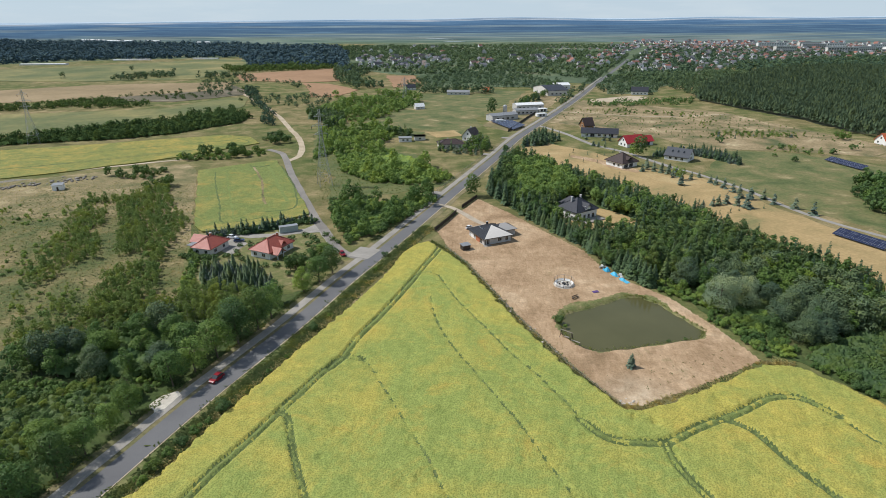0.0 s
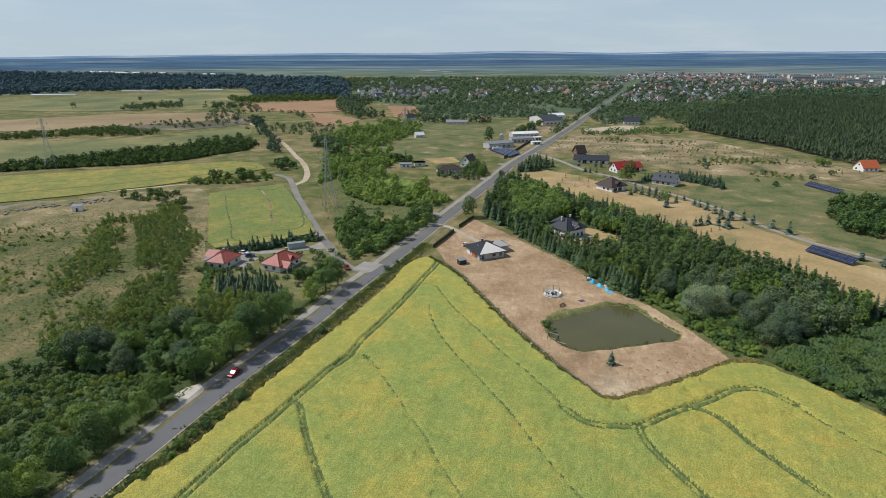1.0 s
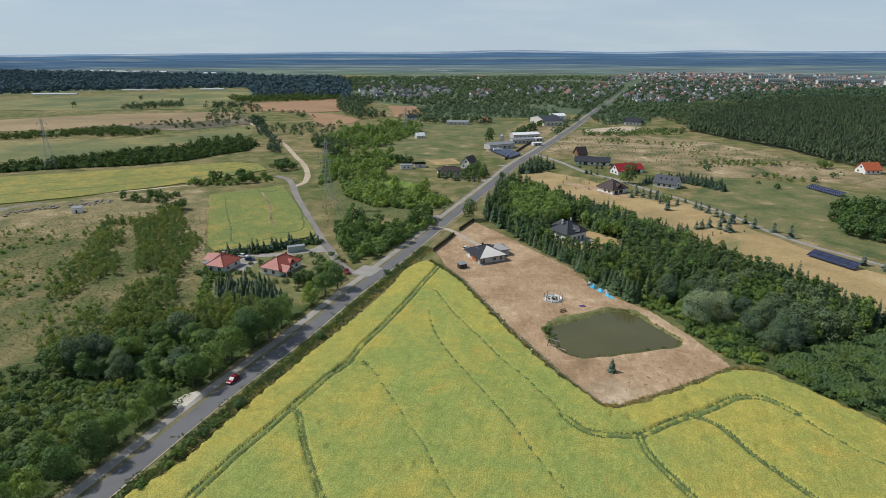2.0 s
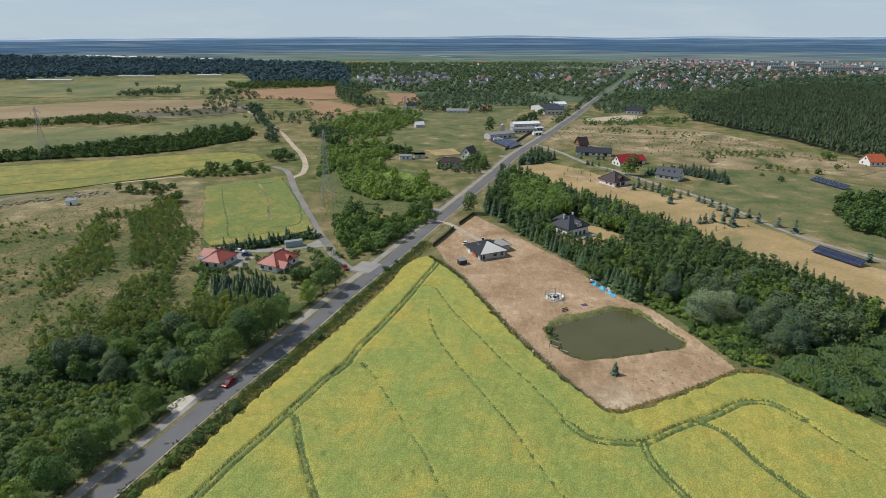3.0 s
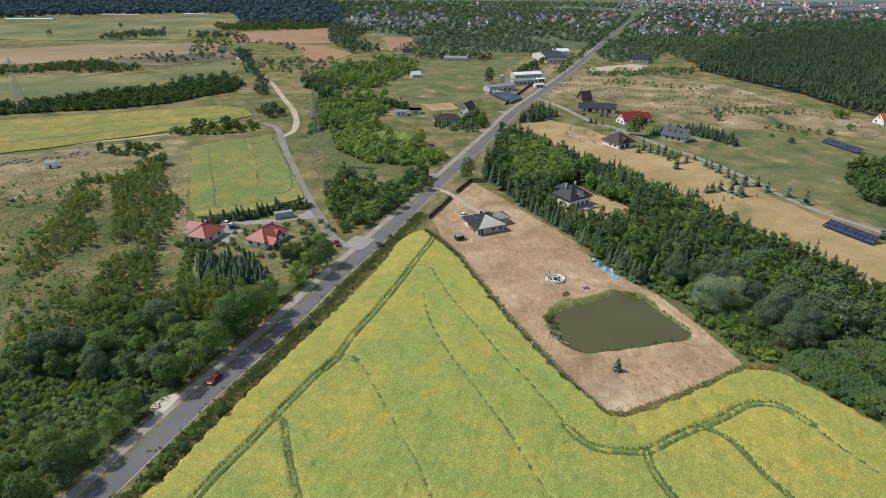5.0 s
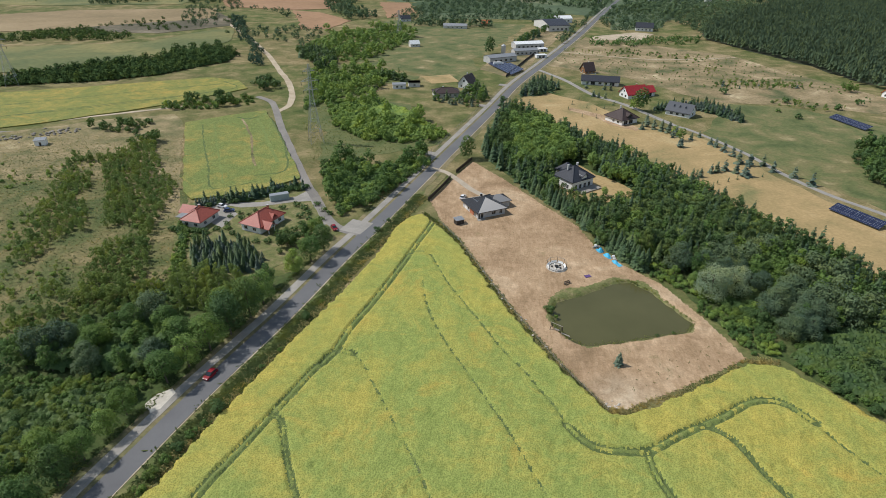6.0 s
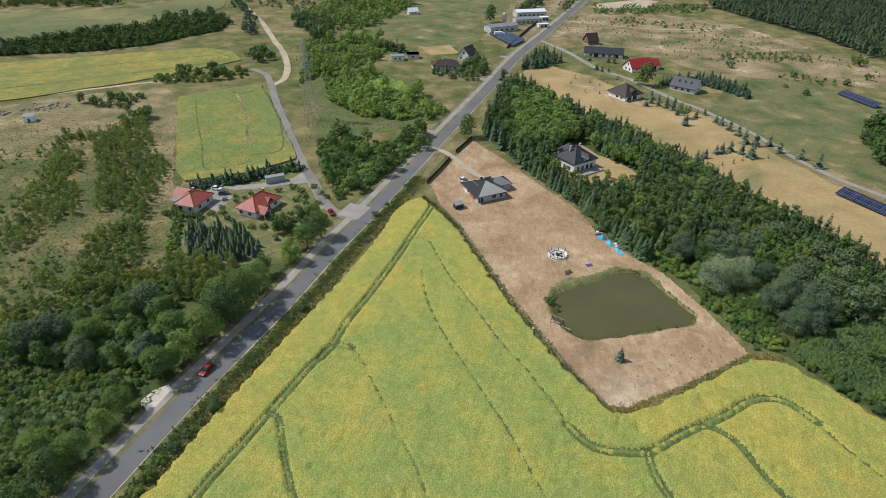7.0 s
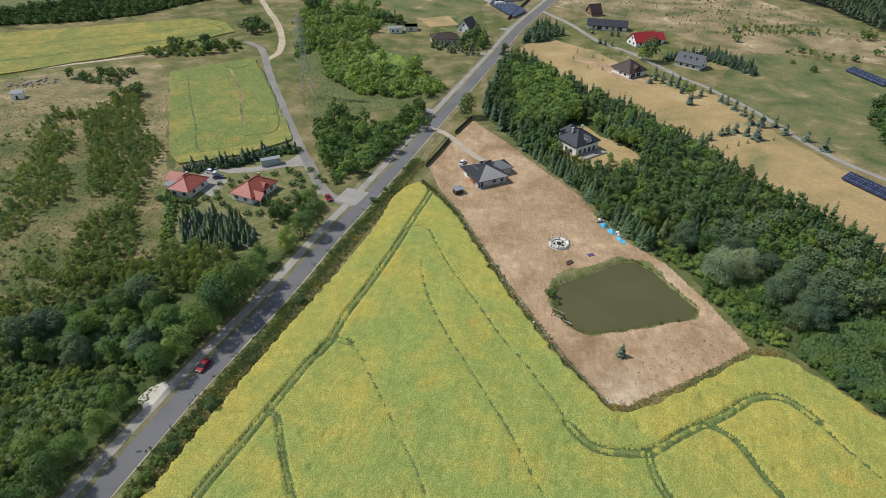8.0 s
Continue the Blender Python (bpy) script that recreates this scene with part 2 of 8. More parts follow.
def glossy_tiles():
    """Glazed dark tiles: the waves of the tiles spread the shine along the courses."""
    m, t, b = shader("glazed_dark_tiles")
    tc = t.nodes.new("ShaderNodeTexCoord")
    grain = noise_out(t, tc.outputs["Object"], 1.1, 5, 0.7)
    t.links.new(mixc(t, 1.0, (0.03, 0.033, 0.04), ramp(t, grain, [(0.3, (0.75,) * 3), (0.7, (1.3,) * 3)]), "MULTIPLY"), b.inputs["Base Color"])
    rough = nd(t, "ShaderNodeMapRange")
    rough.inputs["To Min"].default_value, rough.inputs["To Max"].default_value = 0.44, 0.74
    t.links.new(noise_out(t, tc.outputs["Object"], 2.2, 4, 0.7), rough.inputs["Value"])
    t.links.new(rough.outputs[0], b.inputs["Roughness"])
    b.inputs["Specular IOR Level"].default_value, b.inputs["Anisotropic"].default_value, b.inputs["IOR"].default_value = 1.0, 0.95, 2.1
    tg = t.nodes.new("ShaderNodeVectorMath")
    tg.operation, tg.inputs[1].default_value = "CROSS_PRODUCT", (0, 0, 1)
    t.links.new(t.nodes.new("ShaderNodeNewGeometry").outputs["True Normal"], tg.inputs[0])
    t.links.new(tg.outputs[0], b.inputs["Tangent"])
    return m


def ribbed(name, col, rough, turn, period=0.3, depth=0.06, metal=0.0, spec=0.22):
    """Profiled roof tiles: ribs run down the slope, courses lie across it."""
    m, t, b = shader(name)
    tc = t.nodes.new("ShaderNodeTexCoord")
    wv = t.nodes.new("ShaderNodeTexWave")
    wv.wave_type, wv.bands_direction = "BANDS", turn
    wv.inputs["Scale"].default_value = 1.0 / period / 3.2
    wv.inputs["Distortion"].default_value = 0.0
    t.links.new(tc.outputs["Object"], wv.inputs["Vector"])
    grain = noise_out(t, tc.outputs["Object"], 1.4, 5, 0.7)
    c = mixc(t, 1.0, col, ramp(t, grain, [(0.25, (0.72,) * 3), (0.75, (1.25,) * 3)]), "MULTIPLY")
    t.links.new(c, b.inputs["Base Color"])
    b.inputs["Roughness"].default_value, b.inputs["Metallic"].default_value = rough, metal
    b.inputs["Specular IOR Level"].default_value = spec
    bumped(t, b, wv.outputs["Fac"], 1.0, depth)
    return m


M = dict(
    ground=ground_material(),
    plain=plain_material(),
    asphalt=surface("asphalt", [(0.3, (0.125, 0.125, 0.13)), (0.7, (0.17, 0.17, 0.172))], 0.05, 3.0, 0.12, 0.85, 0.2, 0.02, stretch=(-16, 4)),
    old_asphalt=surface("old_asphalt", [(0.3, (0.18, 0.168, 0.155)), (0.7, (0.29, 0.265, 0.235))], 0.08, 2.0, 0.15, 0.9),
    paving=surface("pale_paving", [(0.3, (0.25, 0.235, 0.21)), (0.7, (0.36, 0.335, 0.3))], 0.15, 2.5, 0.15, 0.9, 0.2, 0.02),
    sand=surface("sandy_track", [(0.3, (0.36, 0.29, 0.2)), (0.7, (0.55, 0.46, 0.34))], 0.1, 1.5, 0.2, 0.95),
    sand_drive=surface("dusty_concrete", [(0.3, (0.36, 0.3, 0.23)), (0.7, (0.48, 0.41, 0.32))], 0.2, 2.0, 0.15, 0.95),
    pale_pad=surface("pale_concrete_pad", [(0.3, (0.5, 0.46, 0.39)), (0.7, (0.62, 0.58, 0.5))], 0.3, 2.0, 0.15, 0.95),
    bank_grass=surface("bank_grass", [(0.3, (0.1, 0.125, 0.04)), (0.5, (0.16, 0.165, 0.062)), (0.7, (0.27, 0.22, 0.115))], 0.3, 1.6, 0.35, 0.95, 0.5, 0.2),
    verge=surface("dry_verge", [(0.3, (0.1, 0.115, 0.045)), (0.5, (0.18, 0.16, 0.08)), (0.7, (0.28, 0.225, 0.13))], 0.1, 1.2, 0.35, 0.95, 0.6, 0.2),
    green_verge=surface("weedy_verge", [(0.3, (0.08, 0.11, 0.034)), (0.5, (0.13, 0.15, 0.052)), (0.7, (0.28, 0.23, 0.11))], 0.14, 1.2, 0.4, 0.95, 0.7, 0.3),
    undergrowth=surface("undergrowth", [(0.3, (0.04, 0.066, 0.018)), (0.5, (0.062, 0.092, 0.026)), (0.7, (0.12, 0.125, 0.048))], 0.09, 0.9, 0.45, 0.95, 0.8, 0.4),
    lawn=surface("lawn", [(0.3, (0.075, 0.108, 0.034)), (0.7, (0.165, 0.165, 0.065))], 0.1, 1.5, 0.25, 0.95),
    dirt=dirt_material(),
    gold=surface("dry_lawn", [(0.3, (0.2, 0.19, 0.08)), (0.42, (0.32, 0.24, 0.11)), (0.55, (0.4, 0.285, 0.135)), (0.7, (0.46, 0.36, 0.19))], 0.035, 0.7, 0.22, 0.95, 0.4, 0.1),
    green_meadow=surface("green_meadow", [(0.34, (0.075, 0.102, 0.034)), (0.48, (0.13, 0.145, 0.054)), (0.6, (0.19, 0.17, 0.074)), (0.72, (0.34, 0.285, 0.15))], 0.06, 0.6, 0.3, 0.95, 0.6, 0.3),
    tan=surface("stubble", [(0.3, (0.2, 0.155, 0.08)), (0.5, (0.275, 0.205, 0.11)), (0.7, (0.36, 0.27, 0.155))], 0.01, 0.2, 0.15, 0.95, 0),
    rust=surface("ploughed_earth", [(0.3, (0.26, 0.155, 0.085)), (0.7, (0.38, 0.23, 0.13))], 0.008, 0.15, 0.15, 0.95, 0),
    olive=surface("olive_field", [(0.3, (0.085, 0.112, 0.042)), (0.48, (0.14, 0.155, 0.06)), (0.62, (0.235, 0.21, 0.082)), (0.74, (0.34, 0.28, 0.13))], 0.012, 0.2, 0.2, 0.95, 0),
    far_green=surface("far_gardens", [(0.3, (0.06, 0.092, 0.05)), (0.55, (0.1, 0.138, 0.07)), (0.72, (0.25, 0.23, 0.14))], 0.012, 0.1, 0.3, 0.95, 0),
    trodden=surface("trodden_crop", [(0.3, (0.075, 0.108, 0.035)), (0.6, (0.125, 0.165, 0.055)), (0.8, (0.25, 0.23, 0.11))], 0.5, 3.5, 0.45, 0.9, 0.8, 0.25),
    thin_crop=surface("thin_crop", [(0.3, (0.14, 0.185, 0.052)), (0.6, (0.2, 0.245, 0.07)), (0.8, (0.31, 0.3, 0.11))], 0.4, 3.5, 0.45, 0.9, 0.9, 0.25),
    rough_meadow=surface("rough_meadow", [(0.33, (0.066, 0.094, 0.028)), (0.47, (0.112, 0.125, 0.043)), (0.58, (0.185, 0.16, 0.068)), (0.7, (0.31, 0.245, 0.125))], 0.06, 0.8, 0.4, 0.95, 0.8, 0.4),
    blond=surface("blond_grass", [(0.33, (0.115, 0.125, 0.048)), (0.45, (0.2, 0.175, 0.082)), (0.57, (0.29, 0.23, 0.12)), (0.7, (0.42, 0.345, 0.2))], 0.07, 0.9, 0.4, 0.95, 0.8, 0.4),
    heath=surface("dry_heath", [(0.32, (0.09, 0.105, 0.042)), (0.42, (0.165, 0.15, 0.07)), (0.5, (0.245, 0.19, 0.1)), (0.6, (0.33, 0.255, 0.145)), (0.72, (0.54, 0.45, 0.28))], 0.04, 0.5, 0.35, 0.95, 0.6, 0.3),
    crop=crop_material("ripening_crop", (0.243, 0.29, 0.074), (0.41, 0.345, 0.076), [((-58, 97), (0.955, -0.297), 15, 0.85), ((12.5, 150), (-0.84, -0.54), 9, 0.5)]),
    crop_far=crop_material("ripening_crop_beyond", (0.155, 0.19, 0.052), (0.33, 0.265, 0.07), None, 2.6),
    bark=plain("bark", (0.12, 0.095, 0.07), 0.9),
    birch=plain("pale_bark", (0.4, 0.38, 0.34), 0.85, vary=0.3),
    leaf=foliage("broad_leaves", (0.078, 0.148, 0.036), (0.165, 0.262, 0.072)),
    leaf_dark=foliage("dark_leaves", (0.058, 0.112, 0.034), (0.132, 0.208, 0.066)),
    leaf_light=foliage("light_leaves", (0.15, 0.24, 0.05), (0.27, 0.375, 0.1)),
    leaf_grey=foliage("silvery_leaves", (0.076, 0.124, 0.066), (0.142, 0.2, 0.11), 0.2),
    willow=foliage("willow_leaves", (0.3, 0.37, 0.19), (0.46, 0.52, 0.3), 0.4),
    leaf_soft=foliage("feathery_leaves", (0.1, 0.158, 0.05), (0.175, 0.245, 0.082), 0.35),
    thicket_leaf=foliage("thicket_leaves", (0.056, 0.104, 0.034), (0.1, 0.158, 0.055), 0.25),
    birch_leaf=foliage("birch_leaves", (0.175, 0.24, 0.06), (0.3, 0.375, 0.105), 0.5),
    needle=foliage("spruce_needles", (0.064, 0.115, 0.054), (0.138, 0.202, 0.096), 0.1),
    needle_blue=foliage("blue_spruce_needles", (0.084, 0.125, 0.095), (0.168, 0.224, 0.174), 0.1),
    # pine green lightened a little, haze carried by the colour
    forest=foliage("hazed_pine_crowns", (0.062, 0.098, 0.066), (0.105, 0.15, 0.092), 0.12, 0.0),
    hedge_leaf=foliage("hedgerow_leaves", (0.058, 0.1, 0.036), (0.12, 0.175, 0.062), 0.2, 0.0),
    # far crowns: leaf green shifted slightly blue as distance haze
    far_wood=foliage("far_hazed_crowns", (0.064, 0.108, 0.07), (0.118, 0.172, 0.102), 0.1, 0.0),
    # valley crowns: the blue of distance haze is mixed into the leaf colour
    hazed_wood=foliage("hazed_remote_crowns", (0.05, 0.09, 0.125), (0.076, 0.122, 0.158), 0.05, 0.0),
    crop_gold=crop_material("golden_crop", (0.18, 0.195, 0.05), (0.38, 0.29, 0.07), None, 2.6),
    # needle floor coloured very dark, shade below the crowns included in it
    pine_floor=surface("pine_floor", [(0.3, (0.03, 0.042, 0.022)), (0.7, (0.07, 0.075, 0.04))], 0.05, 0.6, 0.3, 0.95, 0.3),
    # brownish heath with a cloud's shadow put into its colour
    dark_heath=surface("dark_heath", [(0.3, (0.07, 0.072, 0.045)), (0.5, (0.12, 0.105, 0.068)), (0.7, (0.25, 0.21, 0.145))], 0.02, 0.3, 0.3, 0.95, 0),
    tuft=foliage("dry_grass_blades", (0.32, 0.29, 0.13), (0.5, 0.44, 0.23), 0.5, 0.05),
    weed=foliage("green_weeds", (0.12, 0.16, 0.05), (0.22, 0.25, 0.09), 0.45, 0.05),
    roof_dark=glossy_tiles(),
    roof_dark_y=ribbed("dark_metal_tiles_across", (0.026, 0.028, 0.034), 0.5, "Y", 0.25, 0.05, 0.0, 0.3),
    roof_red=ribbed("red_tiles", (0.35, 0.085, 0.056), 0.45, "X", 0.3, 0.03, 0.0, 0.5),
    roof_scarlet=ribbed("scarlet_tiles", (0.36, 0.035, 0.04), 0.5, "X", 0.3, 0.03),
    roof_orange=ribbed("orange_tiles", (0.5, 0.13, 0.055), 0.5, "X", 0.3, 0.03),
    roof_brown=ribbed("brown_tiles", (0.065, 0.046, 0.043), 0.5, "X", 0.3, 0.03),
    roof_grey=ribbed("grey_tiles", (0.042, 0.046, 0.058), 0.5, "X", 0.3, 0.03),
    sheet_metal=ribbed("grey_sheet_metal", (0.3, 0.31, 0.32), 0.45, "X", 0.4, 0.03, 0.3),
    white_sheet=ribbed("white_roof_sheet", (0.75, 0.76, 0.76), 0.5, "X", 0.6, 0.02),
    wall=plain("pale_render", (0.62, 0.6, 0.56), 0.9, vary=0.07),
    wall_white=plain("white_render", (0.78, 0.78, 0.76), 0.85, vary=0.05),
    wall_raw=plain("unplastered_blocks", (0.5, 0.49, 0.47), 0.95, vary=0.12),
    brick=plain("red_block_wall", (0.42, 0.16, 0.085), 0.9, vary=0.2),
    timber=plain("brown_boards", (0.25, 0.13, 0.06), 0.8, vary=0.2),
    dark_wood=plain("dark_fence_wood", (0.055, 0.045, 0.035), 0.85, vary=0.25),
    grey_wood=plain("weathered_wood", (0.3, 0.27, 0.23), 0.9, vary=0.2),
    white=plain("white_paint", (0.78, 0.78, 0.76), 0.5, vary=0.05),
    win_frame=plain("window_frame", (0.55, 0.55, 0.53), 0.5, vary=0.05),
    black=plain("black_plastic", (0.02, 0.02, 0.022), 0.5),
    steel=plain("galvanised_steel", (0.42, 0.43, 0.44), 0.45, 0.6),
    blue=plain("blue_tarpaulin", (0.06, 0.4, 0.62), 0.45, vary=0.25),
    purple=plain("purple_cloth", (0.12, 0.07, 0.2), 0.8),
    red_paint=plain("red_car_paint", (0.24, 0.008, 0.016), 0.42, 0.0, 0.4, 0.03),
    blue_paint=plain("dark_blue_car_paint", (0.03, 0.055, 0.13), 0.25, 0.0, 0.6, 0.03),
    white_paint=plain("white_car_paint", (0.75, 0.76, 0.78), 0.25, 0.0, 0.6, 0.03),
    rubber=plain("tyre_rubber", (0.02, 0.02, 0.02), 0.9),
    container=plain("grey_green_steel", (0.36, 0.42, 0.4), 0.6),
    rubble=surface("rubble", [(0.3, (0.15, 0.135, 0.11)), (0.7, (0.33, 0.3, 0.26))], 0.25, 2.0, 0.3),
    stone=plain("pale_stones", (0.5, 0.46, 0.4), 0.9, vary=0.2),
    town_wall=islands("town_walls", [(0, (0.8, 0.8, 0.8)), (0.4, (0.62, 0.6, 0.56)), (0.6, (0.82, 0.82, 0.82)), (0.85, (0.5, 0.5, 0.5))]),
    town_roof=islands("town_roofs", [(0, (0.25, 0.115, 0.09)), (0.18, (0.1, 0.105, 0.12)), (0.46, (0.15, 0.105, 0.095)), (0.68, (0.32, 0.14, 0.1)), (0.77, (0.24, 0.24, 0.26))]),
    village_roof=islands("village_roofs", [(0, (0.07, 0.075, 0.09)), (0.35, (0.11, 0.115, 0.14)), (0.65, (0.16, 0.12, 0.11)), (0.85, (0.09, 0.08, 0.08))]),
    deep_green=surface("deep_green_field", [(0.3, (0.04, 0.07, 0.03)), (0.7, (0.065, 0.1, 0.042))], 0.02, 0.3, 0.2, 0.95, 0),
)


def glass_material():
    m, t, b = shader("window_glass")
    b.inputs["Base Color"].default_value = (0.02, 0.025, 0.03, 1)
    b.inputs["Roughness"].default_value, b.inputs["Specular IOR Level"].default_value = 0.06, 0.8
    return m


def water_material():
    m, t, b = shader("pond_water")
    pos = where(t)
    t.links.new(ramp(t, noise_out(t, pos, 0.06, 4), [(0.3, (0.084, 0.082, 0.034)), (0.7, (0.104, 0.1, 0.043))]), b.inputs["Base Color"])
    b.inputs["Roughness"].default_value, b.inputs["IOR"].default_value = 0.08, 1.33
    bumped(t, b, noise_out(t, pos, 1.6, 3), 0.08, 0.05)
    return m


def solar_material():
    m, t, b = shader("solar_cells")
    tc = t.nodes.new("ShaderNodeTexCoord")
    br = t.nodes.new("ShaderNodeTexBrick")
    br.offset = 0
    for k, v in (("Color1", (0.02, 0.026, 0.06, 1)), ("Color2", (0.026, 0.034, 0.075, 1)), ("Mortar", (0.28, 0.3, 0.34, 1)), ("Scale", 1.0), ("Mortar Size", 0.025), ("Brick Width", 1.0), ("Row Height", 1.65)):
        br.inputs[k].default_value = v
    t.links.new(tc.outputs["Object"], br.inputs["Vector"])
    t.links.new(br.outputs[0], b.inputs["Base Color"])
    b.inputs["Roughness"].default_value = 0.15
    return m


M["glass"], M["water"], M["solar"] = glass_material(), water_material(), solar_material()


# ---- geometry helpers ----
import collections

from mathutils.geometry import delaunay_2d_cdt


def mesh_object(name, verts, faces, mats, parent=None, index=None, label="", smooth=False):
    me = bpy.data.meshes.new(name)
    me.from_pydata([tuple(v) for v in verts], [], [tuple(f) for f in faces])
    for k in mats if isinstance(mats, (list, tuple)) else [mats]:
        me.materials.append(M[k] if isinstance(k, str) else k)
    if index is not None:
        me.polygons.foreach_set("material_index", np.asarray(index, dtype=np.int32))
    if smooth:
        me.polygons.foreach_set("use_smooth", np.ones(len(me.polygons), dtype=bool))
    me.update()
    ob = new(name, me)
    ob.parent = parent
    if label:
        ob["label"] = label
    return ob


def quads_object(name, verts, mats, parent=None, label=""):
    """A mesh of loose four-cornered pieces, verts of shape (n, 4, 3)."""
    n = len(verts)
    me = bpy.data.meshes.new(name)
    me.vertices.add(4 * n)
    me.vertices.foreach_set("co", np.ascontiguousarray(verts, dtype=np.float32).ravel())
    me.loops.add(4 * n)
    me.loops.foreach_set("vertex_index", np.arange(4 * n, dtype=np.int32))
    me.polygons.add(n)
    me.polygons.foreach_set("loop_start", np.arange(0, 4 * n, 4, dtype=np.int32))
    me.polygons.foreach_set("loop_total", np.full(n, 4, dtype=np.int32))
    me.materials.append(M[mats])
    me.update(calc_edges=True)
    ob = new(name, me)
    ob.parent = parent
    if label:
        ob["label"] = label
    return ob


def part(name, bm, material, parent, label=""):
    me = bpy.data.meshes.new(name)
    bm.to_mesh(me)
    bm.free()
    me.materials.append(M[material])
    ob = new(name, me)
    ob.parent = parent
    if label:
        ob["label"] = label
    return ob


def thing(name, m, label, category, group="", kind=""):
    e = new(name)
    e.empty_display_size = 0.5
    e.matrix_basis = m
    return tagged(e, label, category, group, kind)


def box(bm, cx, cy, cz, sx, sy, sz, turn=None, bevel=0.0):
    r = bmesh.ops.create_cube(bm, size=1.0)
    bmesh.ops.scale(bm, vec=(sx, sy, sz), verts=r["verts"])
    if bevel:
        edges = list({e for v in r["verts"] for e in v.link_edges})
        vs = bmesh.ops.bevel(bm, geom=edges, offset=bevel, segments=1, affect="EDGES")["verts"]
    else:
        vs = r["verts"]
    vs = [v for v in vs if v.is_valid]
    if turn is not None:
        bmesh.ops.rotate(bm, cent=(0, 0, 0), matrix=turn, verts=vs)
    bmesh.ops.translate(bm, vec=(cx, cy, cz), verts=vs)
    return vs


def boxes(*rows):
    bm = bmesh.new()
    for r in rows:
        box(bm, *r)
    return bm


def bar(bm, a, b, w):
    a, b = Vector(a), Vector(b)
    d = b - a
    q = d.to_track_quat("Z", "Y").to_matrix()
    r = bmesh.ops.create_cube(bm, size=1.0)
    bmesh.ops.scale(bm, vec=(w, w, d.length), verts=r["verts"])
    bmesh.ops.rotate(bm, cent=(0, 0, 0), matrix=q, verts=r["verts"])
    bmesh.ops.translate(bm, vec=(a + b) / 2, verts=r["verts"])


def tube(bm, a, b, r1, r2, n=7):
    a, b = Vector(a), Vector(b)
    d = b - a
    q = d.to_track_quat("Z", "Y").to_matrix().to_4x4()
    bmesh.ops.create_cone(bm, cap_ends=True, segments=n, radius1=r1, radius2=r2, depth=d.length, matrix=Matrix.Translation((a + b) / 2) @ q)


def inside(poly, x, y):
    x, y = np.asarray(x, float), np.asarray(y, float)
    res = np.zeros(x.shape, bool)
    n = len(poly)
    for i in range(n):
        (x1, y1), (x2, y2) = poly[i], poly[(i + 1) % n]
        if y1 != y2:
            res ^= ((y1 > y) != (y2 > y)) & (x < (x2 - x1) * (y - y1) / (y2 - y1) + x1)
    return res


def line_distance(pts, x, y, closed=False):
    x, y = np.asarray(x, float), np.asarray(y, float)
    best = np.full(x.shape, 1e9)
    for i in range(len(pts) if closed else len(pts) - 1):
        (x1, y1), (x2, y2) = pts[i], pts[(i + 1) % len(pts)]
        dx, dy = x2 - x1, y2 - y1
        u = ((x - x1) * dx + (y - y1) * dy) / (dx * dx + dy * dy + 1e-9)
        u = np.minimum(np.maximum(u, 0), 1)
        best = np.minimum(best, (x - x1 - u * dx) ** 2 + (y - y1 - u * dy) ** 2)
    return np.sqrt(best)


def smooth_line(pts, step=4.0):
    """A polyline rounded through its points."""
    p = [Vector(q) for q in pts]
    out = []
    for i in range(len(p) - 1):
        a, b, c, d = p[max(i - 1, 0)], p[i], p[i + 1], p[min(i + 2, len(p) - 1)]
        n = max(1, int((c - b).length / step))
        for k in range(n):
            u = k / n
            out.append(0.5 * (2 * b + (c - a) * u + (2 * a - 5 * b + 4 * c - d) * u * u + (3 * b - a - 3 * c + d) * u ** 3))
    out.append(p[-1])
    return [(v.x, v.y) for v in out]


def soft(a, b, x):
    u = np.clip((x - a) / (b - a), 0, 1)
    return u * u * (3 - 2 * u)


WAVES = {}


def wave(x, y, s, seed=0):
    """Smooth noise from a few sines, between about -1 and 1."""
    if (s, seed) not in WAVES:
        r = np.random.RandomState(seed)
        WAVES[s, seed] = [(math.cos(a) * s * f, math.sin(a) * s * f, p) for a, f, p in ((r.uniform(0, 6.28), r.uniform(0.6, 2.2), r.uniform(0, 6.28)) for k in range(6))]
    return sum(np.sin(a * x + b * y + p) for a, b, p in WAVES[s, seed]) * (1.6 / 6)


# ---- plan ----
POND = [(25.2, 150.5), (27.2, 155.3), (36.9, 160.3), (48.7, 168), (53.6, 167.6), (58.5, 161.8), (62.3, 154), (66.2, 146.6), (62.8, 142), (50.4, 138.6), (42.2, 136), (33.5, 134), (28, 137.2), (25.6, 143)]
PLOT = [(-16.9, 226), (-8.4, 250), (0.8, 273.5), (16.6, 249.5), (29.1, 227.2), (41.7, 206.3), (45.4, 191.3), (52.8, 178.2), (62.6, 166.8), (69.6, 149.4), (75.2, 131), (51.8, 117), (38.2, 110.3), (34.4, 110.2), (25.6, 125.4), (12.9, 152.4), (4.6, 173), (-3, 192.5), (-11, 207)]
FIELD = [(-103, -40), (-68.6, 73), (-62.6, 83), (-58.6, 96.4), (-48.1, 129.2), (-38.5, 156.5), (-32.8, 175), (-27.6, 200), (-23.2, 209.2), (-18.5, 213), (-12.3, 203.8), (-3.8, 190), (4, 170.6), (12.1, 150.2), (25, 123.4), (32, 113.6), (34.9, 108.6), (38.6, 108.8), (52, 115.6), (74.3, 129.2), (82.6, 128.4), (88.5, 121.6), (97.5, 109), (108, 94), (150, 40), (190, -40)]
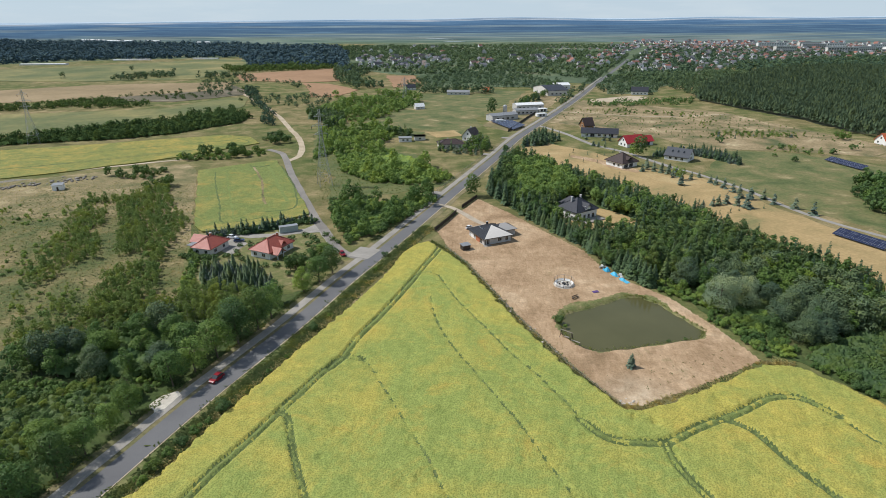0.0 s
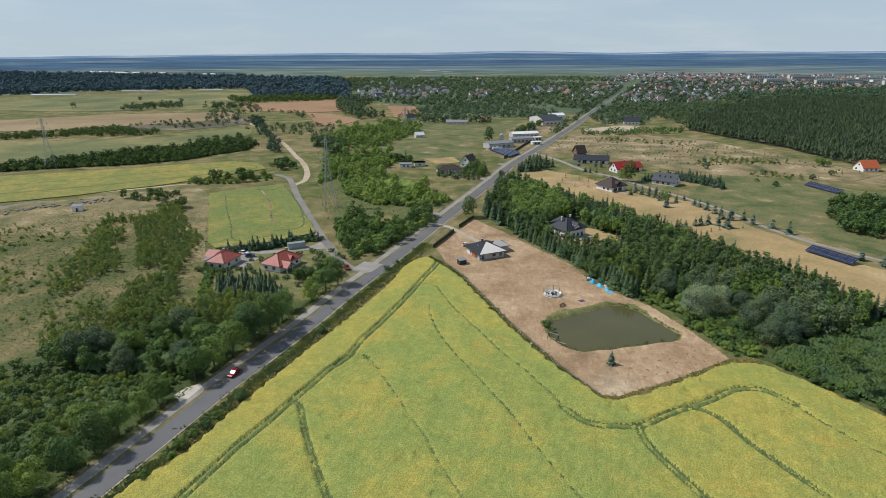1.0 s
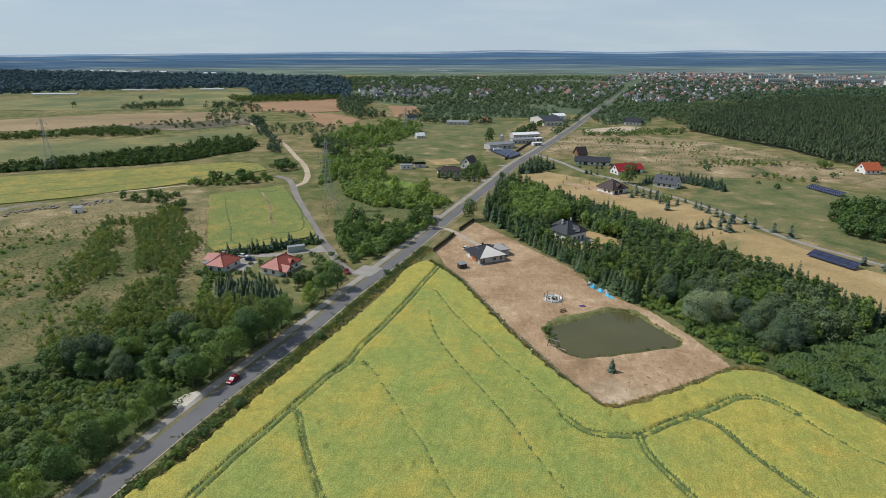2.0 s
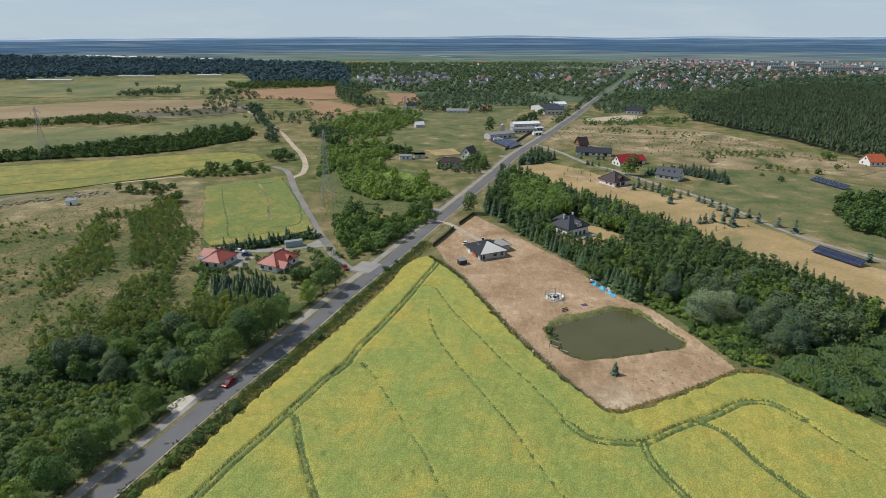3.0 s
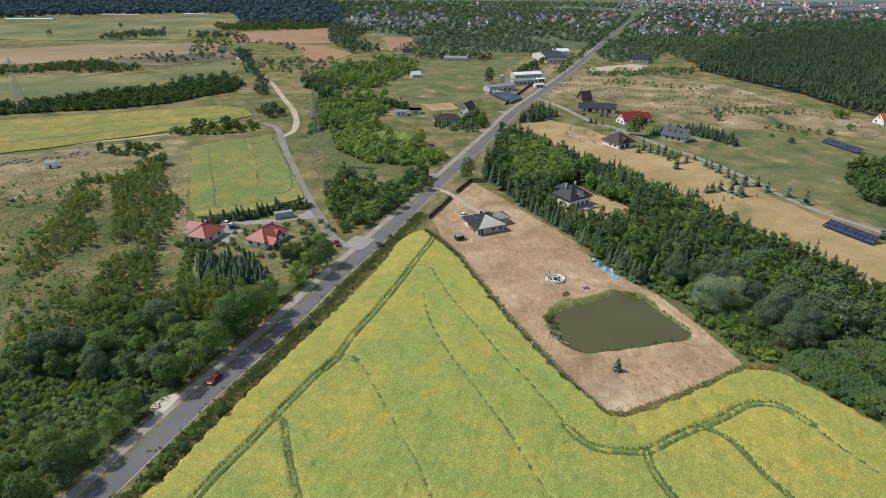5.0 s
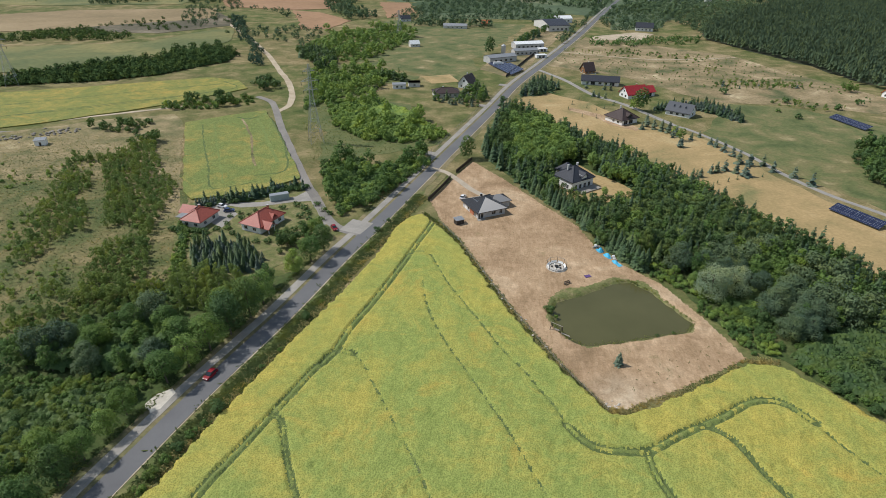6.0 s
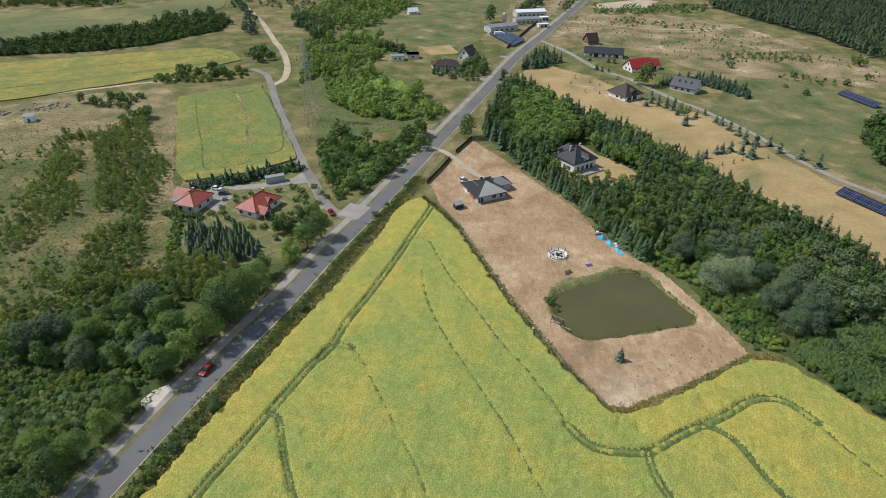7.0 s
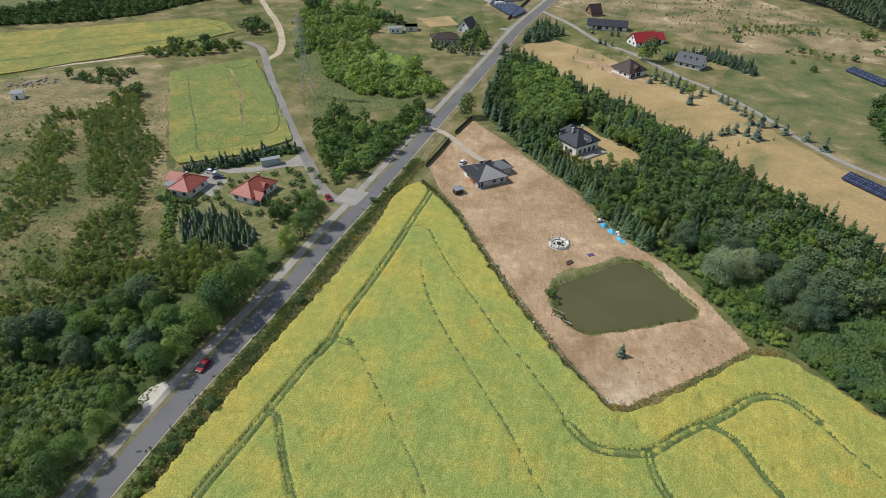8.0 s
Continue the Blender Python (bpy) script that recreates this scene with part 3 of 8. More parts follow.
ROAD = smooth_line([(-116, -80), (-94.4, 0), (-72, 81.2), (-64.6, 107.8), (-53.2, 142.2), (-44.4, 173.5), (-37.6, 195), (-29.3, 222.3), (-12.3, 280.3), (14, 368.6), (32, 432.3), (62, 515), (110, 652), (158.2, 801), (236.2, 1038), (306.7, 1256), (412.4, 1582), (560, 2000)], 6)
LANE = smooth_line([(-39.5, 194.5), (-48, 198), (-54.4, 205.5), (-65.1, 226.7), (-71.7, 239), (-90.5, 280.6), (-107.2, 318.4), (-120.1, 350.4), (-129.9, 371.2), (-143, 383)], 3)
LANE_SANDY = smooth_line([(-119.6, 349), (-116, 362), (-121.5, 390), (-136.1, 429), (-151, 459), (-170, 500), (-187.3, 534), (-233, 615), (-301, 722), (-386, 830)], 4)
TRACK_RIGHT = smooth_line([(116.7, 339), (125.1, 326.5), (138.9, 293.2), (145, 267), (153, 245), (165, 226), (190, 190), (230, 140)], 5)
DRIVE_RIGHT = smooth_line([(52, 480), (68.2, 446), (81.3, 406), (98.3, 381), (112, 350), (117, 338)], 4)

PINES = [(236, 640), (252, 590), (279, 515), (290, 452), (315, 440), (420, 440), (560, 600), (760, 880), (700, 985), (581, 1040), (450, 960), (330, 810), (262, 720)]


def terrain(x, y):
    """Height of the land: level near by, the valley's far plain and hills rising slowly to the skyline."""
    if isinstance(x, float) and math.hypot(x, y) < 1990:
        return 0.0
    x, y = np.asarray(x, float), np.asarray(y, float)
    r = np.hypot(x, y)
    u = np.clip((r - 2000) / 2930, 0, 1)
    d = 2000 * np.exp(u * math.log(13))
    z = np.where(r > 2000, 86 * (1 - r / d), 0.0)
    bear = np.degrees(np.arctan2(x, y))
    hills = np.exp(-((bear - 3) / 7) ** 2) * 20 + np.exp(-((bear - 21) / 5) ** 2) * 14 + np.exp(-((bear + 14) / 9) ** 2) * 9 + 7 * np.exp(-((bear - 33) / 6) ** 2)
    z = z + hills * soft(3600, 4300, r) * (1 - 0.25 * soft(4500, 4930, r))
    return z


def far(bearing, distance):
    """A place at a true distance past two kilometres, on the drawn-in far plain."""
    r = distance if distance < 2000 else 2000 + 2930 * math.log(distance / 2000) / math.log(13)
    return r * math.sin(radians(bearing)), r * math.cos(radians(bearing))


def pond_depth(x, y):
    d = line_distance(POND, x, y, True) * np.where(inside(POND, x, y), -1, 1)
    return d


# ---- ground ----
def build_ground():
    def steps(lo, hi, fine):
        a = list(np.arange(lo, hi + 0.1, fine))
        up, dn, s = hi, lo, fine
        while up < 4930:
            s *= 1.13
            up += s
            dn -= s
            a += [min(up, 4930)]
            a.insert(0, max(dn, -4930))
        return np.array(a)
    xs, ys = steps(-120, 140, 2.0), steps(60, 300, 2.0)
    xs, ys = np.clip(xs, -4930, 4930), np.clip(ys, -4930, 4930)
    gx, gy = np.meshgrid(np.unique(xs), np.unique(ys))
    big = np.maximum(np.abs(gx), np.abs(gy))
    f = 1 + (big / np.maximum(np.hypot(gx, gy), 1) - 1) * soft(700, 2200, big)
    gx, gy = gx * f, gy * f
    gz = terrain(gx, gy)
    gz = np.where(pond_depth(gx, gy) < 2.4, -1.6, gz)
    h, w = gx.shape
    idx = np.arange(h * w).reshape(h, w)
    faces = np.stack([idx[:-1, :-1], idx[:-1, 1:], idx[1:, 1:], idx[1:, :-1]], -1).reshape(-1, 4)
    cx, cy = gx.ravel()[faces].mean(1), gy.ravel()[faces].mean(1)
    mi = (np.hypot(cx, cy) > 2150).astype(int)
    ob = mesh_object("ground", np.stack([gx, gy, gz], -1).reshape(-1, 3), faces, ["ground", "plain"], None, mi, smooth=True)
    tagged(ob, "wide meadow land in dry summer grass, running out to a hazy plain", "ground", "", "structure")


def edge_rounded(poly, jit, step, seed):
    """The outline of a field, cut into short runs that wander a little."""
    r = np.random.RandomState(seed)
    out = []
    for i in range(len(poly)):
        a, b = np.array(poly[i], float), np.array(poly[(i + 1) % len(poly)], float)
        n = max(1, int(np.linalg.norm(b - a) / step))
        for k in range(n):
            out.append(tuple(a + (b - a) * k / n + r.uniform(-jit, jit, 2)))
    return out


def sheet(name, label, category, poly, z, mat, jit=0.8, step=8.0, seed=1):
    """A thin skirted sheet of other ground cover on the land."""
    ring = edge_rounded(poly, min(jit, step * 0.2), step, seed)
    n = len(ring)
    co, _, tri, *_ = delaunay_2d_cdt([Vector(p) for p in ring], [(i, (i + 1) % n) for i in range(n)], [], 0, 0.001)
    bm = bmesh.new()
    vs = [bm.verts.new((p.x, p.y, float(terrain(p.x, p.y)) + z)) for p in co]
    for t in tri:
        c = (co[t[0]] + co[t[1]] + co[t[2]]) / 3
        if inside(ring, c.x, c.y):
            bm.faces.new([vs[k] for k in t])
    rim = [e for e in bm.edges if len(e.link_faces) == 1]
    down = bmesh.ops.extrude_edge_only(bm, edges=rim)["geom"]
    for v in [g for g in down if isinstance(g, bmesh.types.BMVert)]:
        v.co.z -= z + 0.1
    bmesh.ops.delete(bm, geom=[v for v in bm.verts if not v.link_faces], context="VERTS")
    bmesh.ops.recalc_face_normals(bm, faces=bm.faces[:])
    ob = part(name, bm, mat, None)
    return tagged(ob, label, category, "", "structure")


def ribbon(name, label, category, line, left, right, z, mat, wobble=0.0, seed=3, thick=0.2):
    """A road or path along a line, from so far left to so far right of it."""
    r = np.random.RandomState(seed)
    p = np.array(line)
    d = np.gradient(p, axis=0)
    d /= np.linalg.norm(d, axis=1)[:, None]
    nrm = np.stack([d[:, 1], -d[:, 0]], 1)
    n = len(p)
    a = p + nrm * (left + r.uniform(-wobble, wobble, n))[:, None]
    b = p + nrm * (right + r.uniform(-wobble, wobble, n))[:, None]
    m = (a + b) / 2
    za, zb, zm = (terrain(q[:, 0], q[:, 1]) + z for q in (a, b, m))
    verts = np.concatenate([np.c_[a, za], np.c_[m, zm + 0.02], np.c_[b, zb], np.c_[a, za - thick], np.c_[b, zb - thick]])
    faces = []
    for i in range(n - 1):
        for u, v in ((0, 1), (1, 2), (3, 0), (2, 4)):
            faces.append((u * n + i, v * n + i, v * n + i + 1, u * n + i + 1))
    ob = mesh_object(name, verts, faces, mat)
    return tagged(ob, label, category, "", "structure")


build_ground()


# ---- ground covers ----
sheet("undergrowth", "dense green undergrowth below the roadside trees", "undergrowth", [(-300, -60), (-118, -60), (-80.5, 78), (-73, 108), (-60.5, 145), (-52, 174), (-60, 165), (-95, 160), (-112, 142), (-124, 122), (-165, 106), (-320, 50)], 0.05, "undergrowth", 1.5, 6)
sheet("rough_meadow", "rough green and blond meadow between young trees", "meadow", [(-215, 275), (-164, 296), (-146, 268), (-120, 234), (-112, 200), (-96, 158), (-108, 148), (-119, 134), (-126, 122), (-165, 107), (-250, 80), (-300, 160), (-260, 240)], 0.06, "rough_meadow", 2.5, 4, 4)
sheet("blond_meadow", "dry blond grass with darker weeds", "meadow", [(-262, 295), (-235, 310), (-216, 324), (-178, 339), (-166, 324), (-124, 229), (-113, 205), (-120, 195), (-158, 240), (-194, 236), (-240, 236), (-275, 262)], 0.09, "blond", 2.5, 4, 6)
sheet("undergrowth", "green scrubland grass between bushes", "undergrowth", [(-74, 268), (-56, 274), (-25, 290), (-16, 300), (-10, 312), (-24, 332), (-40, 370), (-70, 390), (-62, 460), (-96, 492), (-132, 470), (-104, 350), (-80, 312)], 0.06, "lawn", 4, 7, 5)
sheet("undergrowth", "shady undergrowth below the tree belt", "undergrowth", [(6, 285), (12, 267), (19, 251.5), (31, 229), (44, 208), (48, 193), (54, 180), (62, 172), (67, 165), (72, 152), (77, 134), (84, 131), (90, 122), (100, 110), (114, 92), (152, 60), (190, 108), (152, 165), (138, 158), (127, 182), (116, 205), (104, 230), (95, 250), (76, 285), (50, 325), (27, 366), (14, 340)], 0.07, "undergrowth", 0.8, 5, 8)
sheet("crop_field", "strip of green and golden grain with wheel marks", "field", [(-164, 322), (-148, 335), (-126.5, 350), (-103, 303), (-79, 252.5), (-76.6, 244.5), (-92.6, 229), (-114.5, 219.5), (-122, 227)], 0.7, "crop_far", 0.4, 4)
sheet("crop_field", "long golden grain field", "field", [(-480, 330), (-340, 367), (-272.8, 396.5), (-194, 433), (-172, 425), (-156, 402), (-195.9, 355), (-250.4, 311), (-290, 290), (-420, 230)], 0.6, "crop_gold", 0.8, 8)
sheet("dry_heath", "dry heath with blond and reddish grass patches", "heath", [(58, 500), (84, 560), (112, 640), (170, 600), (228, 556), (262, 455), (288, 398), (250, 372), (205, 390), (165, 392), (142, 415), (112, 465), (84, 480)], 0.04, "heath", 3, 12, 9)
sheet("dry_heath", "dry blond heath beside the forest", "heath", [(330, 330), (250, 372), (288, 398), (330, 420), (420, 440), (480, 380), (420, 280)], 0.04, "heath", 3, 12, 10)
sheet("crop_field", "olive green field beyond a hedgerow", "field", [(-700, 480), (-468, 525), (-318, 568), (-290, 640), (-264, 665), (-240, 592), (-247, 486), (-285, 455), (-346, 440), (-383, 425), (-620, 330)], 0.4, "olive", 1.5, 12)
sheet("crop_field", "tan stubble field", "field", [(-1100, 560), (-800, 650), (-624, 715), (-532, 787), (-352, 830), (-316, 741), (-382, 690), (-454, 633), (-535, 606), (-900, 470)], 0.35, "tan", 2, 15)
sheet("crop_field", "reddish brown ploughed field", "field", [(-399, 951), (-330, 1000), (-258, 1058), (-177, 850), (-245, 824), (-342, 847)], 0.4, "rust", 2, 15)
sheet("crop_field", "reddish brown ploughed field", "field", [(-243, 818), (-203, 806), (-148, 732), (-162, 667), (-190, 667)], 0.4, "rust", 2, 15)
sheet("crop_field", "reddish brown ploughed field", "field", [(-143, 924), (-98, 925), (-78, 812), (-107, 760)], 0.4, "rust", 2, 15)
sheet("crop_field", "pale green and tan pasture", "field", [(-1150, 980), (-882, 1027), (-700, 1200), (-565, 1350), (-470, 1200), (-430, 1050), (-420, 870), (-600, 832), (-850, 860)], 0.4, "olive", 3, 20)
sheet("far_gardens", "green gardens and orchards of the far village", "gardens", [(-240, 1090), (-330, 1500), (-480, 2110), (320, 2120), (900, 1960), (1560, 1480), (1450, 1330), (1000, 1180), (700, 1190), (520, 1195), (390, 1050), (262, 810), (200, 700), (150, 690), (170, 800), (100, 830), (90, 750), (40, 770), (-70, 760), (-60, 930), (-120, 930)], 0.1, "far_green", 4, 25, 11)
sheet("far_gardens", "green land below the valley wood", "woodland", [(-1500, 1240), (-1000, 1150), (-873, 1270), (-560, 1395), (-440, 1110), (-270, 1090), (-330, 1500), (-480, 2100), (-1350, 1680)], 0.08, "far_green", 4, 25, 12)
sheet("pasture", "grassy pasture with worn sandy spots", "field", [(-100, 500), (-62, 470), (-10, 440), (5, 480), (0, 520), (28, 600), (60, 720), (-60, 760), (-105, 740), (-120, 640)], 0.05, "green_meadow", 3, 12)
sheet("dry_lawn", "scorched golden lawn behind the tree belt", "lawn", [(44, 420), (60, 400), (76, 385), (97, 340), (112, 330), (126, 316), (139, 268), (158, 216), (200, 160), (215, 90), (150, 60), (118, 120), (112, 160), (105, 200), (92, 240), (75, 285), (45, 335), (30, 385)], 0.05, "gold", 1, 8)
sheet("green_meadow", "green meadow beyond the gravel track", "field", [(129, 326), (141, 296), (149, 268), (170, 230), (240, 145), (420, 200), (330, 300), (240, 350), (200, 385), (165, 388), (150, 360)], 0.05, "green_meadow", 2, 10)
sheet("garden_lawn", "lawn round the red-roofed houses", "lawn", [(-117, 214), (-106, 222), (-90, 224), (-70, 236), (-61, 222), (-48, 194), (-56, 180), (-69, 163), (-93, 160), (-110.6, 194)], 0.08, "bank_grass", 0.6, 6)
sheet("garden_path", "pale paved yard and drive by the red-roofed houses", "driveway", [(-100, 216), (-92, 214), (-84, 215.5), (-72, 220.5), (-65.5, 222), (-55, 201), (-52, 203), (-61.5, 224), (-69, 233), (-73, 226), (-85, 219.5), (-93, 219), (-100, 219.6), (-104, 213), (-99, 200), (-93, 196), (-91, 208)], 0.12, "paving", 0.2, 4)
sheet("bare_sand", "patch of pale bare sand beside the road", "sand", [(-75.4, 105.4), (-74.2, 109), (-71.4, 111), (-69.8, 109.4), (-71.2, 104.2), (-72.8, 102.6)], 0.19, "pale_pad", 0.3, 1.2)
sheet("bare_verge", "bare sandy verge before the plot's fence", "verge", [(-21, 221), (-17.5, 231), (-11, 252), (-9.5, 257), (-12.5, 258.5), (-18.5, 240)], 0.15, "blond", 0.3, 2, 17)
sheet("stony_yard", "stony yard with scattered rubble", "yard", [(-285, 275), (-262, 300), (-228, 304), (-217, 301), (-228, 290), (-248, 278), (-262, 265)], 0.06, "rubble", 2, 5)
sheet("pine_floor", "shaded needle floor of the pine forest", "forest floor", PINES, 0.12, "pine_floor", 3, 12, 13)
# heath patch painted dark where a cloud's shadow lies
sheet("dark_heath", "brownish heath between two fields, its colour darkened as under a cloud", "heath", [(-460, 640), (-410, 690), (-335, 795), (-285, 725), (-277, 681), (-330, 622), (-400, 628)], 0.3, "dark_heath", 3, 10, 15)
sheet("sand_strip", "strip of bare pale sand", "sand", [(116, 624), (127, 650), (178, 677), (192, 668), (168, 628)], 0.1, "sand", 3, 10)
sheet("yard", "dusty works yard", "yard", [(5, 478), (16, 520), (46, 600), (96, 720), (112, 705), (72, 590), (52, 520), (36, 462), (24, 455)], 0.1, "heath", 1, 10)

for k, (ln, half, mat, lab) in enumerate([
    ([(-134, 331), (-118, 300), (-106, 268), (-101, 258)], 0.55, "heath", "bare brown strip through the grain"),
    ([(-146, 320), (-136, 297), (-118, 258), (-108, 236)], 0.4, "thin_crop", "wheel tracks through the grain"),
    ([(-152, 318), (-142, 295), (-123, 256), (-112, 232), (-104, 233), (-94, 240)], 0.35, "trodden", "wheel tracks through the grain"),
    ([(-126, 333), (-117, 316), (-105, 290), (-92, 263)], 0.8, "thin_crop", "wheel tracks through the grain"),
    ([(-118, 334), (-108, 313), (-96, 287), (-86, 258), (-88, 250), (-98, 246)], 0.45, "trodden", "wheel tracks through the grain"),
    ([(-138, 334), (-131, 331), (-126, 336)], 0.8, "trodden", "flattened patch in the grain")]):
    ribbon("wheel_track", lab, "track", smooth_line(ln, 2), -half, half, 0.715 + 0.004 * k, mat, 0.35, 60 + k, 0.05)
for k, ln in enumerate([[(-420, 290), (-300, 345), (-220, 392), (-180, 412)], [(-400, 262), (-290, 318), (-215, 365), (-168, 398)], [(-180, 420), (-165, 405), (-180, 388), (-240, 345), (-330, 300)]]):
    ribbon("wheel_track", "wheel tracks through the long grain field", "track", smooth_line(ln, 5), -0.45, 0.45, 0.615 + 0.004 * k, "trodden", 0.3, 70 + k, 0.05)

# ---- roads ----
near_road = [p for p in ROAD if p[1] < 900]
ribbon("verge", "dry grass verge between road and footpath", "verge", near_road, -8.5, 5.4, 0.08, "verge", 0.4)
ribbon("verge", "weedy verge between road and grain field", "verge", [p for p in near_road if p[1] < 240], 2.0, 8.4, 0.11, "green_verge", 0.5)
ribbon("pavement", "pale grey footpath along the road", "pavement", near_road, -6.6, -3.9, 0.16, "paving", 0.12)
ribbon("road", "straight grey asphalt road", "road", ROAD, -2.65, 2.65, 0.2, "asphalt", 0.03)
ribbon("road_edge", "pale gravel strip at the edge of the asphalt", "kerb", near_road, 2.66, 3.0, 0.19, "sand", 0.08)
ribbon("lane", "narrow worn asphalt lane between fields", "road", LANE, -2.0, 2.0, 0.14, "old_asphalt", 0.15)
ribbon("sandy_lane", "winding pale sandy track", "path", LANE_SANDY, -2.0, 2.0, 0.12, "sand", 0.3)
ribbon("gravel_track", "pale gravel track along a row of spruces", "path", TRACK_RIGHT, -1.3, 1.3, 0.14, "paving", 0.2)
ribbon("gravel_drive", "pale gravel drive to the houses", "driveway", DRIVE_RIGHT, -1.8, 1.8, 0.15, "paving", 0.2)
ribbon("house_drive", "pale concrete drive to the new bungalow", "driveway", smooth_line([(-18.5, 262), (-11, 257), (-4, 246), (1, 237.5), (6, 232)], 3), -1.4, 1.4, 0.22, "sand_drive", 0.1)
ribbon("field_path", "pale path along the grain field", "path", smooth_line([(-300, 290), (-266, 305), (-241, 321), (-195, 348), (-178, 357)], 6), -1.5, 1.5, 0.12, "sand", 0.3)
ribbon("meadow_path", "thin trodden path over the meadow", "path", smooth_line([(75, 560), (110, 545), (160, 530), (230, 545)], 8), -0.9, 0.9, 0.12, "sand", 0.3)
for k, (x, y, a) in enumerate([(-42.5, 199, 20), (-17.5, 281, 17), (10, 371, 17), (25, 427, 18)]):
    e = boxes((0, 0, 0.16, 6 if k else 9, 5 if k else 10, 0.1))
    ap = part("drive_apron", e, "paving", None)
    ap.matrix_basis = pose(x - 3.5 * (k > 0), y + 1.0, 0.03, 0, 0, -a)
    tagged(ap, "pale concrete apron where a drive joins the road", "driveway", "", "structure")


# ---- grain field ----
TRAMS = [
    ([(-13.5, 208), (-14.8, 201), (-19.3, 183.8), (-22.4, 170.7), (-28.6, 149), (-32.3, 137.8), (-35.1, 125.5), (-39.1, 117.7), (-44.5, 102.8), (-49.1, 90.5), (-52.2, 81.9), (-62, 50), (-80, -10)], 1.25, 1),
    ([(-22, 174), (-21.3, 178), (-18.9, 182.1), (-13.7, 180.8), (-10.9, 175.3), (-6.2, 162.8), (-0.8, 152.2), (9.4, 131.7), (14.2, 123.9), (21.3, 110.9), (23.8, 104.7)], 0.8, 0.5),
    ([(23.8, 104.7), (27.5, 99.8), (31.4, 97.9), (40.5, 98.1), (47.7, 102.4), (54.4, 106.1), (61.3, 109.7), (68.1, 114.2), (73.8, 115.4), (77.7, 113.6), (81.1, 108.6)], 1.3, 1),
    ([(81.1, 108.6), (83.7, 101.3), (87.9, 94.2), (100, 75)], 0.8, 0.6),
    ([(-36.5, 122), (-36, 125), (-33.3, 127.6), (-29.5, 126.5)], 1.2, 1),
    ([(-29.5, 126.5), (-25.7, 121.7), (-23.5, 116.8), (-19.9, 110.9), (-15.5, 102.3), (-8, 88.5), (-6.6, 84.6), (6, 60), (30, 10)], 0.7, 0.45),
    ([(-14.1, 162.8), (-11.9, 150.6), (-7.4, 137.1), (2.8, 116.7), (10.9, 100.5), (17, 86), (30, 60), (55, 10)], 0.8, 0.45),
    ([(-44.5, 104), (-41.8, 102.5), (-40, 98.5), (-37.8, 93), (-33, 83), (-24, 66)], 0.75, 0.9),
    ([(40.5, 98), (40.4, 93.9), (41.9, 87.5), (48, 74)], 1.0, 0.9),
    ([(54.4, 106.1), (57.3, 105.3), (60.1, 102.8), (62.7, 95.3), (65.2, 88.9), (74, 72)], 0.75, 0.8),
]


